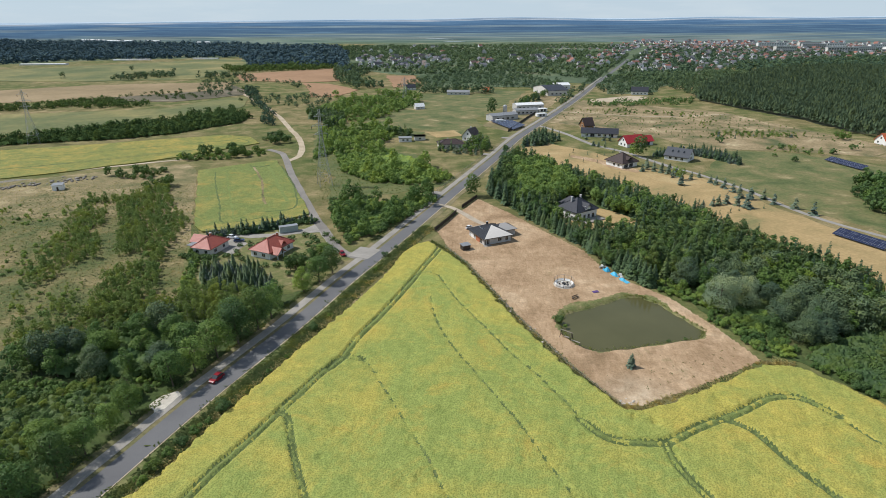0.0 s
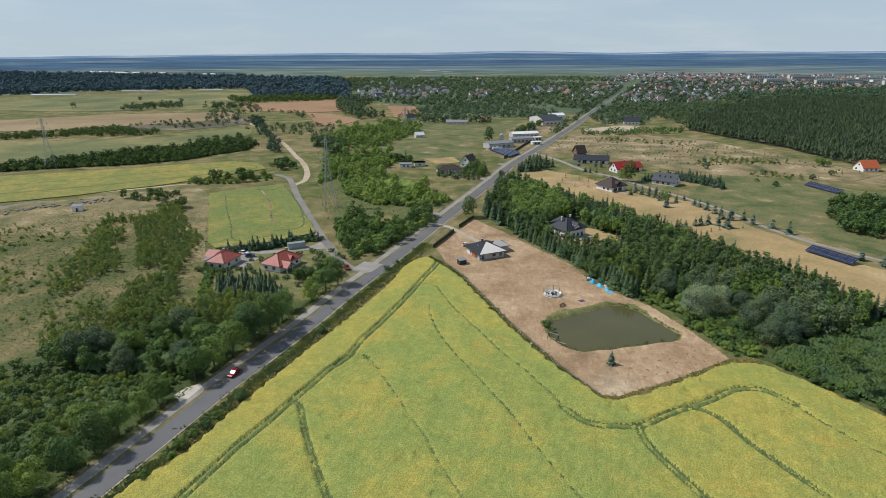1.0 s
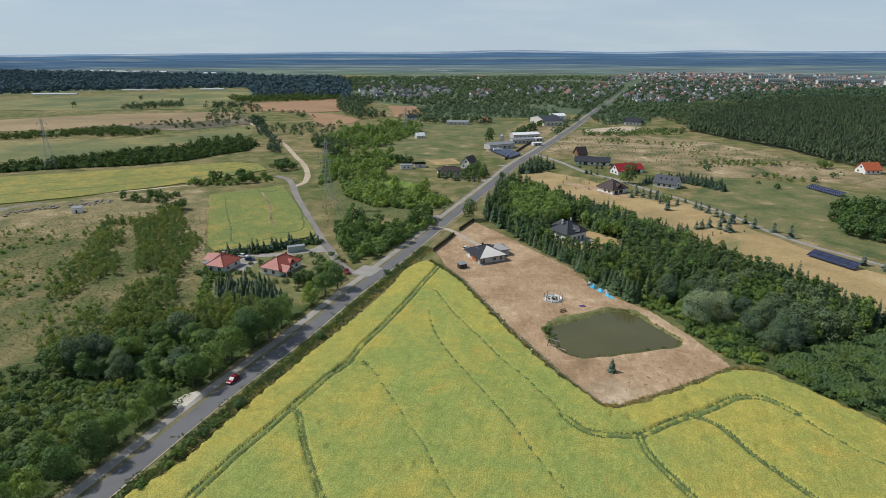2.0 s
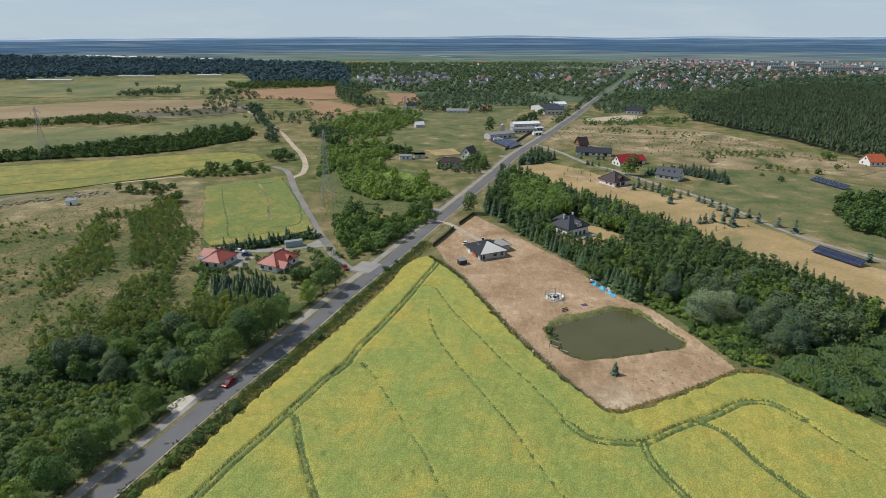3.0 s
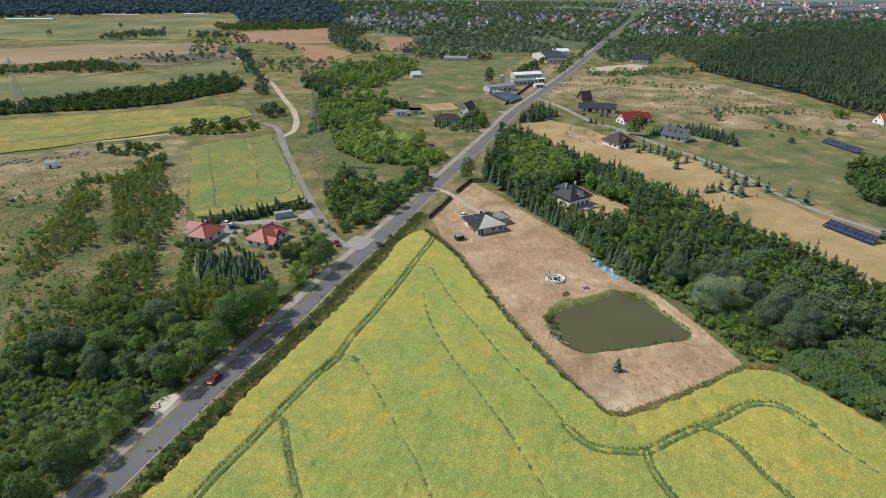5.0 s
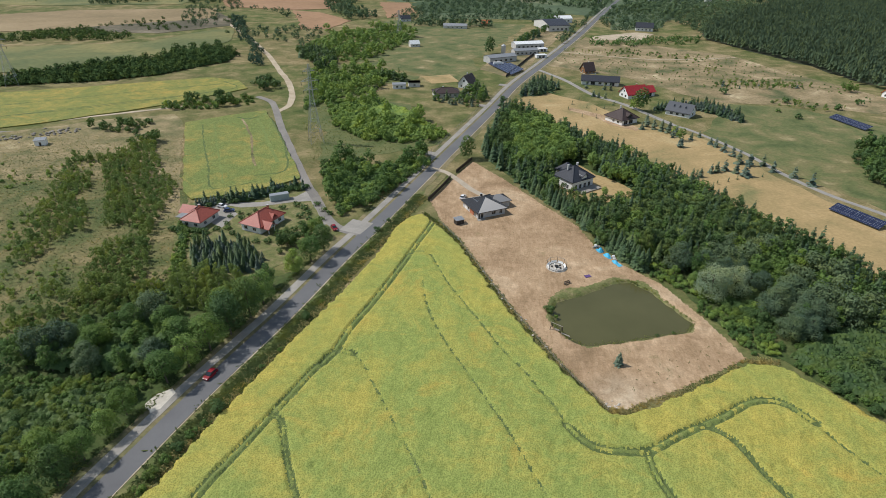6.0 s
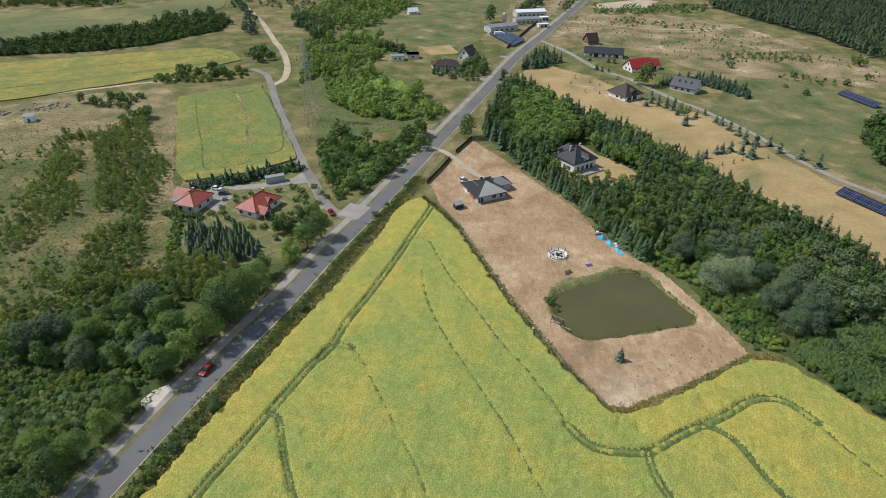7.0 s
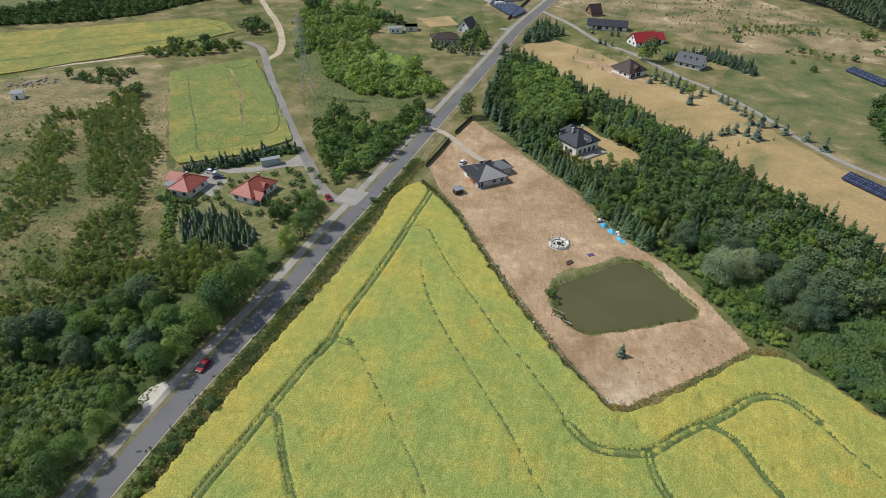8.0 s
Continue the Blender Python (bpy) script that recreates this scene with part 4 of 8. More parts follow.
def build_field():
    st = 0.4
    xs, ys = np.arange(-76, 132, st), np.arange(56, 215, st)
    gx, gy = np.meshgrid(xs, ys)
    jx, jy = NPR.uniform(-0.15, 0.15, gx.shape), NPR.uniform(-0.15, 0.15, gx.shape)
    gx, gy = gx + jx, gy + jy
    edge = line_distance(FIELD, gx, gy, True) + 0.7 * wave(gx, gy, 0.9, 2)
    ins = inside(FIELD, gx, gy) & (edge > 0.0)
    z = 0.85 + 0.12 * wave(gx, gy, 0.35, 3) + 0.07 * wave(gx, gy, 1.6, 4) + NPR.uniform(-0.08, 0.08, gx.shape)
    trod, thin = np.zeros(gx.shape), np.zeros(gx.shape)
    for line, half, deep in TRAMS:
        ln = smooth_line(line, 2)
        d = np.full(gx.shape, 99.0)
        for k in range(0, len(ln) - 1, 12):
            run = ln[k:k + 13]
            x0, x1 = min(p[0] for p in run) - 4, max(p[0] for p in run) + 4
            y0, y1 = min(p[1] for p in run) - 4, max(p[1] for p in run) + 4
            box_ = (gx > x0) & (gx < x1) & (gy > y0) & (gy < y1)
            if box_.any():
                d[box_] = np.minimum(d[box_], line_distance(run, gx[box_], gy[box_]))
        if deep <= 0.7:
            trod = np.maximum(trod, np.exp(-(d / (half * 0.55)) ** 4) * (0.62 + 0.55 * wave(gx, gy, 1.6, 29)))
        if deep > 0.7:
            trod = np.maximum(trod, np.exp(-((d - half * 0.66) / (0.36 + 0.08 * wave(gx, gy, 0.25, 19))) ** 4) * (0.98 + 0.25 * wave(gx, gy, 0.9, 9)))
        thin = np.maximum(thin, np.exp(-(d / (half * (1.05 if deep > 0.7 else 0.6))) ** 4) * ((0.7 if deep > 0.7 else 0.72) + 0.42 * wave(gx, gy, 1.1, 9)))
        if deep > 0.7:
            rut = np.maximum(np.exp(-((d - half * 0.66) / 0.34) ** 2), 0.25 * np.exp(-(d / 0.5) ** 2))
        else:
            rut = np.exp(-(d / (half * 0.55)) ** 2) * (0.75 + 0.45 * wave(gx, gy, 0.8, 9))
        z = z - rut * deep * (0.62 + 0.2 * NPR.rand(*gx.shape))
    lodged = soft(0.62, 0.9, wave(gx, gy, 0.22, 21)) * soft(0.1, 0.6, wave(gx, gy, 0.9, 22))
    z = z - 0.3 * lodged
    spots = [(74, 108, 2.2), (78, 104, 2.0), (57, 114, 1.6), (39.5, 104.5, 1.4), (36, 106, 1.2), (-35, 99, 0.7), (-31, 90, 0.8), (-30, 98, 0.6)]
    for sx, sy, sr in spots:
        z = z - 0.5 * np.exp(-(((gx - sx) ** 2 + (gy - sy) ** 2) / sr ** 2)) * (0.5 + NPR.rand(*gx.shape))
    z = np.maximum(z, 0.14)
    z = np.where(edge < 0.5, z * 0.55, z)
    h, w = gx.shape
    idx = np.arange(h * w).reshape(h, w)
    q = np.stack([idx[:-1, :-1], idx[:-1, 1:], idx[1:, 1:], idx[1:, :-1]], -1).reshape(-1, 4)
    ok = ins.ravel()[q].all(1)
    q = q[ok]
    used = np.unique(q)
    remap = np.full(h * w, -1)
    remap[used] = np.arange(len(used))
    v = np.stack([gx, gy, z], -1).reshape(-1, 3)[used]
    kind_ = np.where(trod.ravel()[q].mean(1) > 0.55, 1, np.where(thin.ravel()[q].mean(1) > 0.6, 2, 0))
    q = remap[q]
    # skirt down to the soil round the edge
    e = np.concatenate([q[:, [0, 1]], q[:, [1, 2]], q[:, [2, 3]], q[:, [3, 0]]])
    key = np.sort(e, 1)
    _, first, count = np.unique(key[:, 0] * 10 ** 7 + key[:, 1], return_index=True, return_counts=True)
    rim = e[first[count == 1]]
    base = len(v)
    ring = np.unique(rim)
    low = np.full(base, -1)
    low[ring] = base + np.arange(len(ring))
    lv = v[ring].copy()
    lv[:, 2] = 0.02
    sk = np.stack([rim[:, 1], rim[:, 0], low[rim[:, 0]], low[rim[:, 1]]], 1)
    ob = mesh_object("grain_field", np.concatenate([v, lv]), np.concatenate([q, sk]), ["crop", "trodden", "thin_crop"], None, np.concatenate([kind_, np.zeros(len(sk), int)]), smooth=True)
    tagged(ob, "ripening green and gold grain field with dark wheel tracks", "field", "", "stuff")


def build_plot():
    st = 0.6
    xs, ys = np.arange(-20, 80, st), np.arange(106, 276, st)
    gx, gy = np.meshgrid(xs, ys)
    gx, gy = gx + NPR.uniform(-0.15, 0.15, gx.shape), gy + NPR.uniform(-0.15, 0.15, gx.shape)
    pd = pond_depth(gx, gy) + 0.35 * wave(gx, gy, 0.7, 8)
    z = 0.09 + 0.03 * wave(gx, gy, 0.5, 6) + NPR.uniform(-0.025, 0.025, gx.shape)
    z = z - 1.2 * (1 - soft(-1.8, 1.1, pd)) + 0.18 * np.exp(-((pd - 1.8) / 1.0) ** 2)
    ok = inside(PLOT, gx, gy) | (pd < 2.6)
    h, w = gx.shape
    idx = np.arange(h * w).reshape(h, w)
    q = np.stack([idx[:-1, :-1], idx[:-1, 1:], idx[1:, 1:], idx[1:, :-1]], -1).reshape(-1, 4)
    q = q[ok.ravel()[q].all(1)]
    used = np.unique(q)
    remap = np.full(h * w, -1)
    remap[used] = np.arange(len(used))
    v = np.stack([gx, gy, z], -1).reshape(-1, 3)[used]
    c = v[remap[q]].mean(1)
    d = pond_depth(c[:, 0], c[:, 1]) + 0.9 * wave(c[:, 0], c[:, 1], 0.45, 31)
    north = soft(-5, 12, (c[:, 1] - 150) * 0.8 - (c[:, 0] - 45) * 0.45)
    grass = (d < 0.1 + (2.4 + 1.4 * wave(c[:, 0], c[:, 1], 0.2, 33)) * north) & (d > -1.5)
    ob = mesh_object("plot", v, remap[q], ["dirt", "bank_grass"], None, grass.astype(int), smooth=True)
    tagged(ob, "bare dry earth plot with a strip of grass round the pond", "ground", "", "structure")
    ring = edge_rounded([(x, y) for x, y in POND], 0.1, 2.0, 3)
    cx, cy = 45, 150
    bm = bmesh.new()
    bm.faces.new([bm.verts.new((cx + (x - cx) * 1.04, cy + (y - cy) * 1.04, -0.52)) for x, y in ring])
    tagged(part("water", bm, "water", None), "still olive-brown pond water", "pond", "", "structure")


build_field()
sheet("crop_field", "ripening grain at the near end of the field", "field", [(-103, -40), (-74.5, 55.7), (131.5, 55.7), (190, -40)], 0.85, "crop", 0.3, 6)
build_plot()


# ---- plants ----
def leaf_cloud(r, lobes, n, size, flat=0.45, droop=0.0, keep=0.72):
    """Small folded leaf clumps over the outside of many lobes."""
    lobes = np.array(lobes, float)
    wgt = lobes[:, 3] ** 2
    pick = r.choice(len(lobes), n * 2, p=wgt / wgt.sum())
    d = r.normal(size=(n * 2, 3))
    d[:, 2] += 0.25
    d /= np.linalg.norm(d, axis=1)[:, None]
    c, rad = lobes[pick, :3], lobes[pick, 3:4]
    p = c + d * rad * r.uniform(0.62, 1.2, (n * 2, 1)) * np.array([1, 1, 0.85])
    gap = np.linalg.norm((p[:, None, :] - lobes[None, :, :3]) / lobes[None, :, 3:4], axis=2)
    gap[np.arange(n * 2), pick] = 9
    ok = gap.min(1) > keep
    p, d = p[ok][:n], d[ok][:n]
    n = len(p)
    nr = d + r.normal(size=(n, 3)) * flat * 0.62 + np.array([-0.1, 0, 0.3])
    nr /= np.linalg.norm(nr, axis=1)[:, None]
    tx = np.cross(nr, r.normal(size=(n, 3)))
    tx /= np.linalg.norm(tx, axis=1)[:, None]
    ty = np.cross(nr, tx)
    if droop:
        ty = ty * (1 - droop) + np.array([0, 0, -1]) * droop
    s = size * r.uniform(0.6, 1.3, (n, 1))
    k = r.uniform(0.5, 0.9, (n, 1))
    return np.stack([p - tx * s, p - ty * s * k - nr * s * 0.2, p + tx * s, p + ty * s * k - nr * s * 0.2], 1)


def crown_lobes(r, height, base, radius, n, shape=1.0):
    out = []
    mid, half = (height + base) / 2, (height - base) / 2
    for k in range(n):
        a, u = r.uniform(0, 6.28), r.uniform(-0.85, 0.9)
        rr = radius * math.sqrt(max(0.05, 1 - abs(u) ** 2.2)) * (1 - 0.25 * max(u, 0) * shape)
        q = rr * r.uniform(0.35, 0.78)
        out.append((q * math.cos(a), q * math.sin(a), mid + u * half * 0.82, radius * r.uniform(0.24, 0.46)))
    out.append((0, 0, mid, radius * 0.5))
    return out


def woody(r, height, base, radius, girth, mat, parent, lean=0.06):
    bm = bmesh.new()
    top = Vector((r.uniform(-lean, lean) * height, r.uniform(-lean, lean) * height, height * 0.8))
    mid = top * 0.45 + Vector((r.uniform(-0.2, 0.2), r.uniform(-0.2, 0.2), 0))
    tube(bm, (0, 0, -0.2), mid, girth, girth * 0.65)
    tube(bm, mid, top, girth * 0.65, girth * 0.18)
    for k in range(6):
        u = r.uniform(0.3, 0.85)
        s = mid * (u / 0.45) if u < 0.45 else mid + (top - mid) * ((u - 0.45) / 0.55)
        a = r.uniform(0, 6.28)
        e = s + Vector((math.cos(a), math.sin(a), r.uniform(0.4, 0.9))) * radius * r.uniform(0.45, 0.75)
        tube(bm, s, e, girth * 0.38, girth * 0.1, 5)
    return part("trunk", bm, mat, parent)


LIB = {}


def broad_tree(key, label, height, radius, base, leaf, n, size, seed, bark="bark", lobes=18, droop=0.0, girth=None, shape=1.0, category="tree"):
    r = np.random.RandomState(seed)
    t = thing("tree", pose(0, -300, 0), label, category)
    woody(r, height, base, radius, girth or height * 0.022, bark, t)
    quads_object("crown", leaf_cloud(r, crown_lobes(r, height, base, radius, lobes, shape), n, size, 0.45, droop), leaf, t)
    LIB[key] = t


def spruce(key, label, height, radius, leaf, whorls, per, seed, base=0.3):
    r = np.random.RandomState(seed)
    t = thing("spruce", pose(0, -300, 0), label, "conifer")
    bm = bmesh.new()
    tube(bm, (0, 0, -0.2), (0, 0, height * 0.96), height * 0.02, 0.02)
    part("trunk", bm, "bark", t)
    out = []
    for k in range(whorls):
        u = k / (whorls - 1)
        z, reach = base + (height - base) * u ** 0.9, radius * (1 - u) ** 0.85 + 0.12
        for j in range(max(4, int(per * (1 - 0.55 * u)))):
            a, q = r.uniform(0, 6.28), reach * r.uniform(0.75, 1.12)
            dx, dy = math.cos(a), math.sin(a)
            w = 0.16 * radius * (1.2 - 0.6 * u) + 0.06
            for f0, f1, sag in ((0.05, 0.55, 0.12), (0.5, 1.0, 0.3)):
                p0 = np.array([dx * q * f0, dy * q * f0, z - q * 0.12 * f0 - sag * 0.1])
                p1 = np.array([dx * q * f1, dy * q * f1, z - q * 0.42 * f1 + q * 0.1 + r.uniform(-0.1, 0.1)])
                sd = np.array([-dy, dx, r.uniform(-0.4, 0.4)]) * w * (1.0 if f0 < 0.3 else 0.8) * r.uniform(0.8, 1.5)
                m = (p0 + p1) / 2
                out.append([p0, m - sd + [0, 0, -w * 0.35], p1, m + sd + [0, 0, -w * 0.35]])
    quads_object("crown", np.array(out), leaf, t)
    LIB[key] = t


def bush(key, label, height, radius, leaf, n, size, seed, lobes=9, category="bush"):
    r = np.random.RandomState(seed)
    t = thing("bush", pose(0, -300, 0), label, category)
    bm = bmesh.new()
    for k in range(5):
        a = r.uniform(0, 6.28)
        tube(bm, (0.1 * math.cos(a), 0.1 * math.sin(a), -0.1), (radius * 0.5 * math.cos(a), radius * 0.5 * math.sin(a), height * 0.7), 0.05, 0.015, 5)
    part("stem", bm, "bark", t)
    lob = [(radius * 0.55 * r.uniform(-1, 1), radius * 0.55 * r.uniform(-1, 1), height * r.uniform(0.25, 0.68), radius * r.uniform(0.3, 0.48)) for k in range(lobes)]
    quads_object("crown", leaf_cloud(r, lob, n, size), leaf, t)
    LIB[key] = t


broad_tree("oak", "tall roadside tree with a full dark green crown", 11, 4.6, 1.2, "leaf", 3600, 0.21, 11, lobes=26)
broad_tree("oak2", "tall roadside tree with a full dark green crown", 12, 5.0, 1.4, "leaf_dark", 3800, 0.22, 12, lobes=28)
broad_tree("linden", "roadside tree with a bright green crown", 10, 4.0, 1.2, "leaf_light", 3000, 0.2, 13, lobes=24)
broad_tree("wood", "broadleaved tree with a dense green crown", 9, 3.1, 1.0, "leaf", 1500, 0.22, 14, lobes=17)
broad_tree("wood2", "broadleaved tree with a dark green crown", 8, 2.9, 0.8, "leaf_dark", 1400, 0.22, 15, lobes=17)
broad_tree("wood_light", "broadleaved tree with a fresh green crown", 8.5, 3.2, 0.9, "leaf_light", 1500, 0.22, 16, lobes=17)
broad_tree("birch", "slender young birch in tall grass", 6, 1.7, 0.3, "birch_leaf", 900, 0.16, 17, "birch", 13, 0.3, 0.07)
broad_tree("birch2", "slender young birch in tall grass", 4.5, 1.5, 0.2, "birch_leaf", 680, 0.16, 18, "birch", 11, 0.3, 0.06)
broad_tree("poplar", "slender upright young tree with a feathery crown", 9.5, 1.9, 0.6, "leaf_soft", 1300, 0.19, 27, "bark", 16, 0.25, 0.09)
broad_tree("willow", "pale green willow with hanging twigs", 9.5, 5.6, 0.4, "willow", 5600, 0.23, 19, lobes=34, droop=0.3, girth=0.35)
broad_tree("silver", "silvery green tree with a wide crown", 10, 5.2, 0.5, "leaf_grey", 4200, 0.23, 20, lobes=28)
spruce("spruce", "dense dark green spruce tree", 8, 2.2, "needle", 22, 18, 21)
spruce("spruce_slim", "slim dark green spruce tree", 9.5, 1.9, "needle", 24, 16, 22)
spruce("spruce_blue", "young blue-green spruce tree", 5, 1.75, "needle_blue", 16, 15, 23)
spruce("thuja", "small dark columnar conifer", 2.2, 0.45, "needle", 10, 9, 24, 0.05)
bush("bush", "leafy green bush in rough grass", 2.4, 1.8, "leaf", 720, 0.165, 31, 10)
bush("bush2", "leafy dark green bush in rough grass", 3.2, 2.1, "leaf_dark", 820, 0.175, 32, 11)
bush("bush_light", "fresh green bush in rough grass", 2.8, 2.0, "leaf_light", 780, 0.175, 33, 11)
bush("shrub", "rounded dark green garden shrub", 1.3, 0.95, "leaf_dark", 320, 0.11, 34, 8, "shrub")
FIRST = set()
PLANTS = []
KEPT = {"tree": 300, "spruce": 240, "bush": 280}
HEART = (0.0, 95.0)                 # the middle of the near fields


def plant(key, x, y, scale=1.0, group="", label="", tall=1.0):
    PLANTS.append((math.hypot(x - HEART[0], y - HEART[1]) - (1000 if label else 0), key, x, y, scale, tall, group, label, RND.uniform(0, 6.283)))


def set_plants():
    """The plants nearest the fields stand singly; those further off are joined stand by stand."""
    count = collections.Counter()
    rest = collections.defaultdict(list)
    for row in sorted(PLANTS):
        _, key, x, y, scale, tall, group, label, turn = row
        name = LIB[key].name.split(".")[0]
        count[name] += 1
        if count[name] > KEPT[name]:
            rest[group or "far plants"].append(row)
            continue
        m = pose(x, y, float(terrain(x, y)), 0, 0, math.degrees(turn))
        if key in FIRST:
            t = copy_thing(LIB[key], m)
        else:
            t = LIB[key]
            FIRST.add(key)
            t.matrix_basis = m
        t.scale = (scale, scale, scale * tall)
        if group:
            t["group"] = group
        if label:
            t["label"] = label
    leaves = {}
    for key, t in LIB.items():
        me = [c for c in t.children if c.name.startswith("crown")][0].data
        co = np.empty(len(me.vertices) * 3, np.float32)
        me.vertices.foreach_get("co", co)
        leaves[key] = (co.reshape(-1, 4, 3), me.materials[0])
    r = np.random.RandomState(77)
    for group, rows in rest.items():
        mats = []
        quads, idx = [], []
        for d, key, x, y, scale, tall, _, _, turn in rows:
            q, mat = leaves[key]
            share, grow = (0.38, 1.55) if d < 120 else (0.28, 1.8) if d < 200 else (0.17, 2.3) if d < 330 else (0.11, 2.75)
            q = q[r.choice(len(q), max(24, int(len(q) * share)), replace=False)]
            mid = q.mean(1, keepdims=True)
            q = (mid + (q - mid) * grow) * np.array([scale, scale, scale * tall])
            c, sn = math.cos(turn), math.sin(turn)
            q = q @ np.array([[c, sn, 0], [-sn, c, 0], [0, 0, 1]]) + np.array([x, y, float(terrain(x, y))])
            if mat not in mats:
                mats.append(mat)
            quads.append(q)
            idx.append(np.full(len(q), mats.index(mat)))
        ob = quads_object(group.replace("the ", "").replace(" ", "_"), np.concatenate(quads), "leaf")
        ob.data.materials.clear()
        for k in mats:
            ob.data.materials.append(k)
        ob.data.polygons.foreach_set("material_index", np.concatenate(idx).astype(np.int32))
        tagged(ob, "dense stand of " + group + " in summer leaf", "plants", "", "stuff")
    for key, t in LIB.items():
        if key not in FIRST:
            for o in (*t.children, t):
                bpy.data.objects.remove(o)


def scatter(poly, step, seed, jit=0.42):
    r = np.random.RandomState(seed)
    p = np.array(poly)
    xs, ys = np.arange(p[:, 0].min(), p[:, 0].max() + step, step), np.arange(p[:, 1].min(), p[:, 1].max() + step, step)
    gx, gy = np.meshgrid(xs, ys)
    gx, gy = gx + r.uniform(-jit, jit, gx.shape) * step, gy + r.uniform(-jit, jit, gx.shape) * step
    ok = inside(poly, gx, gy)
    return list(zip(gx[ok].tolist(), gy[ok].tolist()))


def grove(poly, step, seed, mix, group, lo=0.8, hi=1.2, thin=None):
    """Plants over a stretch of land; mix: kinds by weight; thin: how wide and how strict the gaps are."""
    kinds, wts = [k for k, _ in mix], [w for _, w in mix]
    n = 0
    for x, y in scatter(poly, step, seed):
        if thin and wave(np.array(x), np.array(y), thin[0], seed) < thin[1]:
            continue
        plant(RND.choices(kinds, wts)[0], x, y, RND.uniform(lo, hi), group, "", RND.uniform(0.88, 1.15))
        n += 1
    return n


# roadside trees
def by_road(y, off):
    """A place so far left of the road's middle."""
    for (x1, y1), (x2, y2) in zip(ROAD, ROAD[1:]):
        if y1 <= y < y2:
            return x1 + (x2 - x1) * (y - y1) / (y2 - y1) - off
    return 0.0


for y, off, k, sc in [(181, 8.2, "oak2", 0.86), (173.5, 8.6, "oak", 0.92), (165.5, 9.4, "linden", 0.95), (157, 13, "wood", 1.0), (148, 9.4, "linden", 1.2), (141, 8.8, "oak2", 1.12), (133, 8.9, "oak2", 1.12), (139, 15, "oak", 1.0), (126, 9.4, "oak", 1.08), (119, 9.8, "linden", 1.08), (113, 10.6, "oak", 0.95), (126, 17, "oak", 1.0), (119, 19, "silver", 0.8), (102, 11.6, "oak", 0.72), (96, 11, "linden", 0.8), (89, 10.2, "oak", 0.8), (82.5, 10, "oak2", 0.85), (76, 10, "oak", 0.85), (70, 10.5, "linden", 0.9), (63, 10.5, "oak", 0.95), (55, 11, "oak2", 0.95), (88, 17, "oak", 0.85), (79, 17, "wood", 1.1), (70, 18, "oak", 0.85), (108, 17, "wood2", 0.9)]:
    plant(k, by_road(y, off), y, sc, "roadside trees")
plant("oak", -55.5, 191.5, 0.72, "roadside trees")
plant("oak2", -1.6, 276.5, 0.95, "roadside trees")

# woods by the road and scrub
grove([(-124, 120), (-114, 131), (-102, 134), (-93, 140), (-84, 141), (-77, 128), (-78, 114), (-90, 113), (-104, 112)], 4.6, 41, [("wood", 3), ("wood2", 3), ("silver", 0.5), ("oak", 1), ("bush2", 1.5)], "trees of the roadside wood", 0.7, 1.05)
grove([(-190, 108), (-124, 120), (-104, 112), (-112, 108), (-180, 96)], 4.0, 42, [("bush2", 2), ("bush", 2), ("bush_light", 1)], "trees of the roadside wood", 0.7, 1.0)
grove([(-125, 62), (-150, 100), (-112, 108), (-92, 112), (-78.5, 111), (-82, 98), (-88, 84), (-94, 66)], 2.5, 43, [("bush", 3), ("bush2", 2.5), ("birch2", 3)], "bushes of the rough meadow", 0.7, 1.05)
grove([(-96, 163), (-88, 163), (-73, 162), (-66, 148), (-74, 143), (-84, 142), (-90, 150)], 2.6, 44, [("birch", 4), ("birch2", 1)], "young birches", 0.85, 1.15)
grove([(-66, 190), (-60, 197), (-54, 190), (-57, 183), (-64, 176), (-68, 182)], 3.2, 145, [("wood2", 2), ("bush2", 2), ("wood", 1), ("spruce_blue", 1)], "garden trees", 0.5, 0.8)
grove([(-98, 183), (-90, 185), (-75, 181), (-67, 170), (-72, 164), (-86, 163), (-93, 170)], 2.0, 45, [("spruce", 2), ("spruce_blue", 3)], "garden spruces", 0.5, 0.78)
grove([(-112, 205), (-109, 205), (-92, 160), (-95, 158)], 1.5, 46, [("bush", 2), ("bush_light", 1)], "boundary hedge", 0.5, 0.8)
grove([(-112, 214), (-107, 219), (-92, 224), (-86, 231), (-73, 239), (-69, 233), (-74, 232), (-84, 225), (-91, 219.5), (-106, 213)], 1.7, 47, [("spruce", 1), ("bush2", 3), ("spruce_blue", 2)], "hedge behind the gardens", 0.6, 0.8)
grove([(-180, 262), (-166, 290), (-150, 262), (-126, 230), (-119, 195), (-97, 148), (-117, 143), (-128, 175), (-140, 200), (-158, 232)], 2.3, 48, [("birch", 4), ("birch2", 4), ("bush_light", 1)], "young birches of the meadow", 0.55, 0.95, (0.1, -0.6))
grove([(-196, 268), (-182, 262), (-146, 198), (-122, 147), (-140, 142), (-160, 178), (-179, 226)], 2.5, 49, [("birch", 3), ("birch2", 4), ("bush_light", 1)], "young birches of the meadow", 0.5, 0.9, (0.085, -0.2))
grove([(-240, 250), (-180, 262), (-122, 150), (-200, 125)], 4.4, 50, [("birch2", 2), ("bush", 1), ("bush_light", 3)], "bushes of the meadow", 0.3, 0.7, (0.11, -0.1))
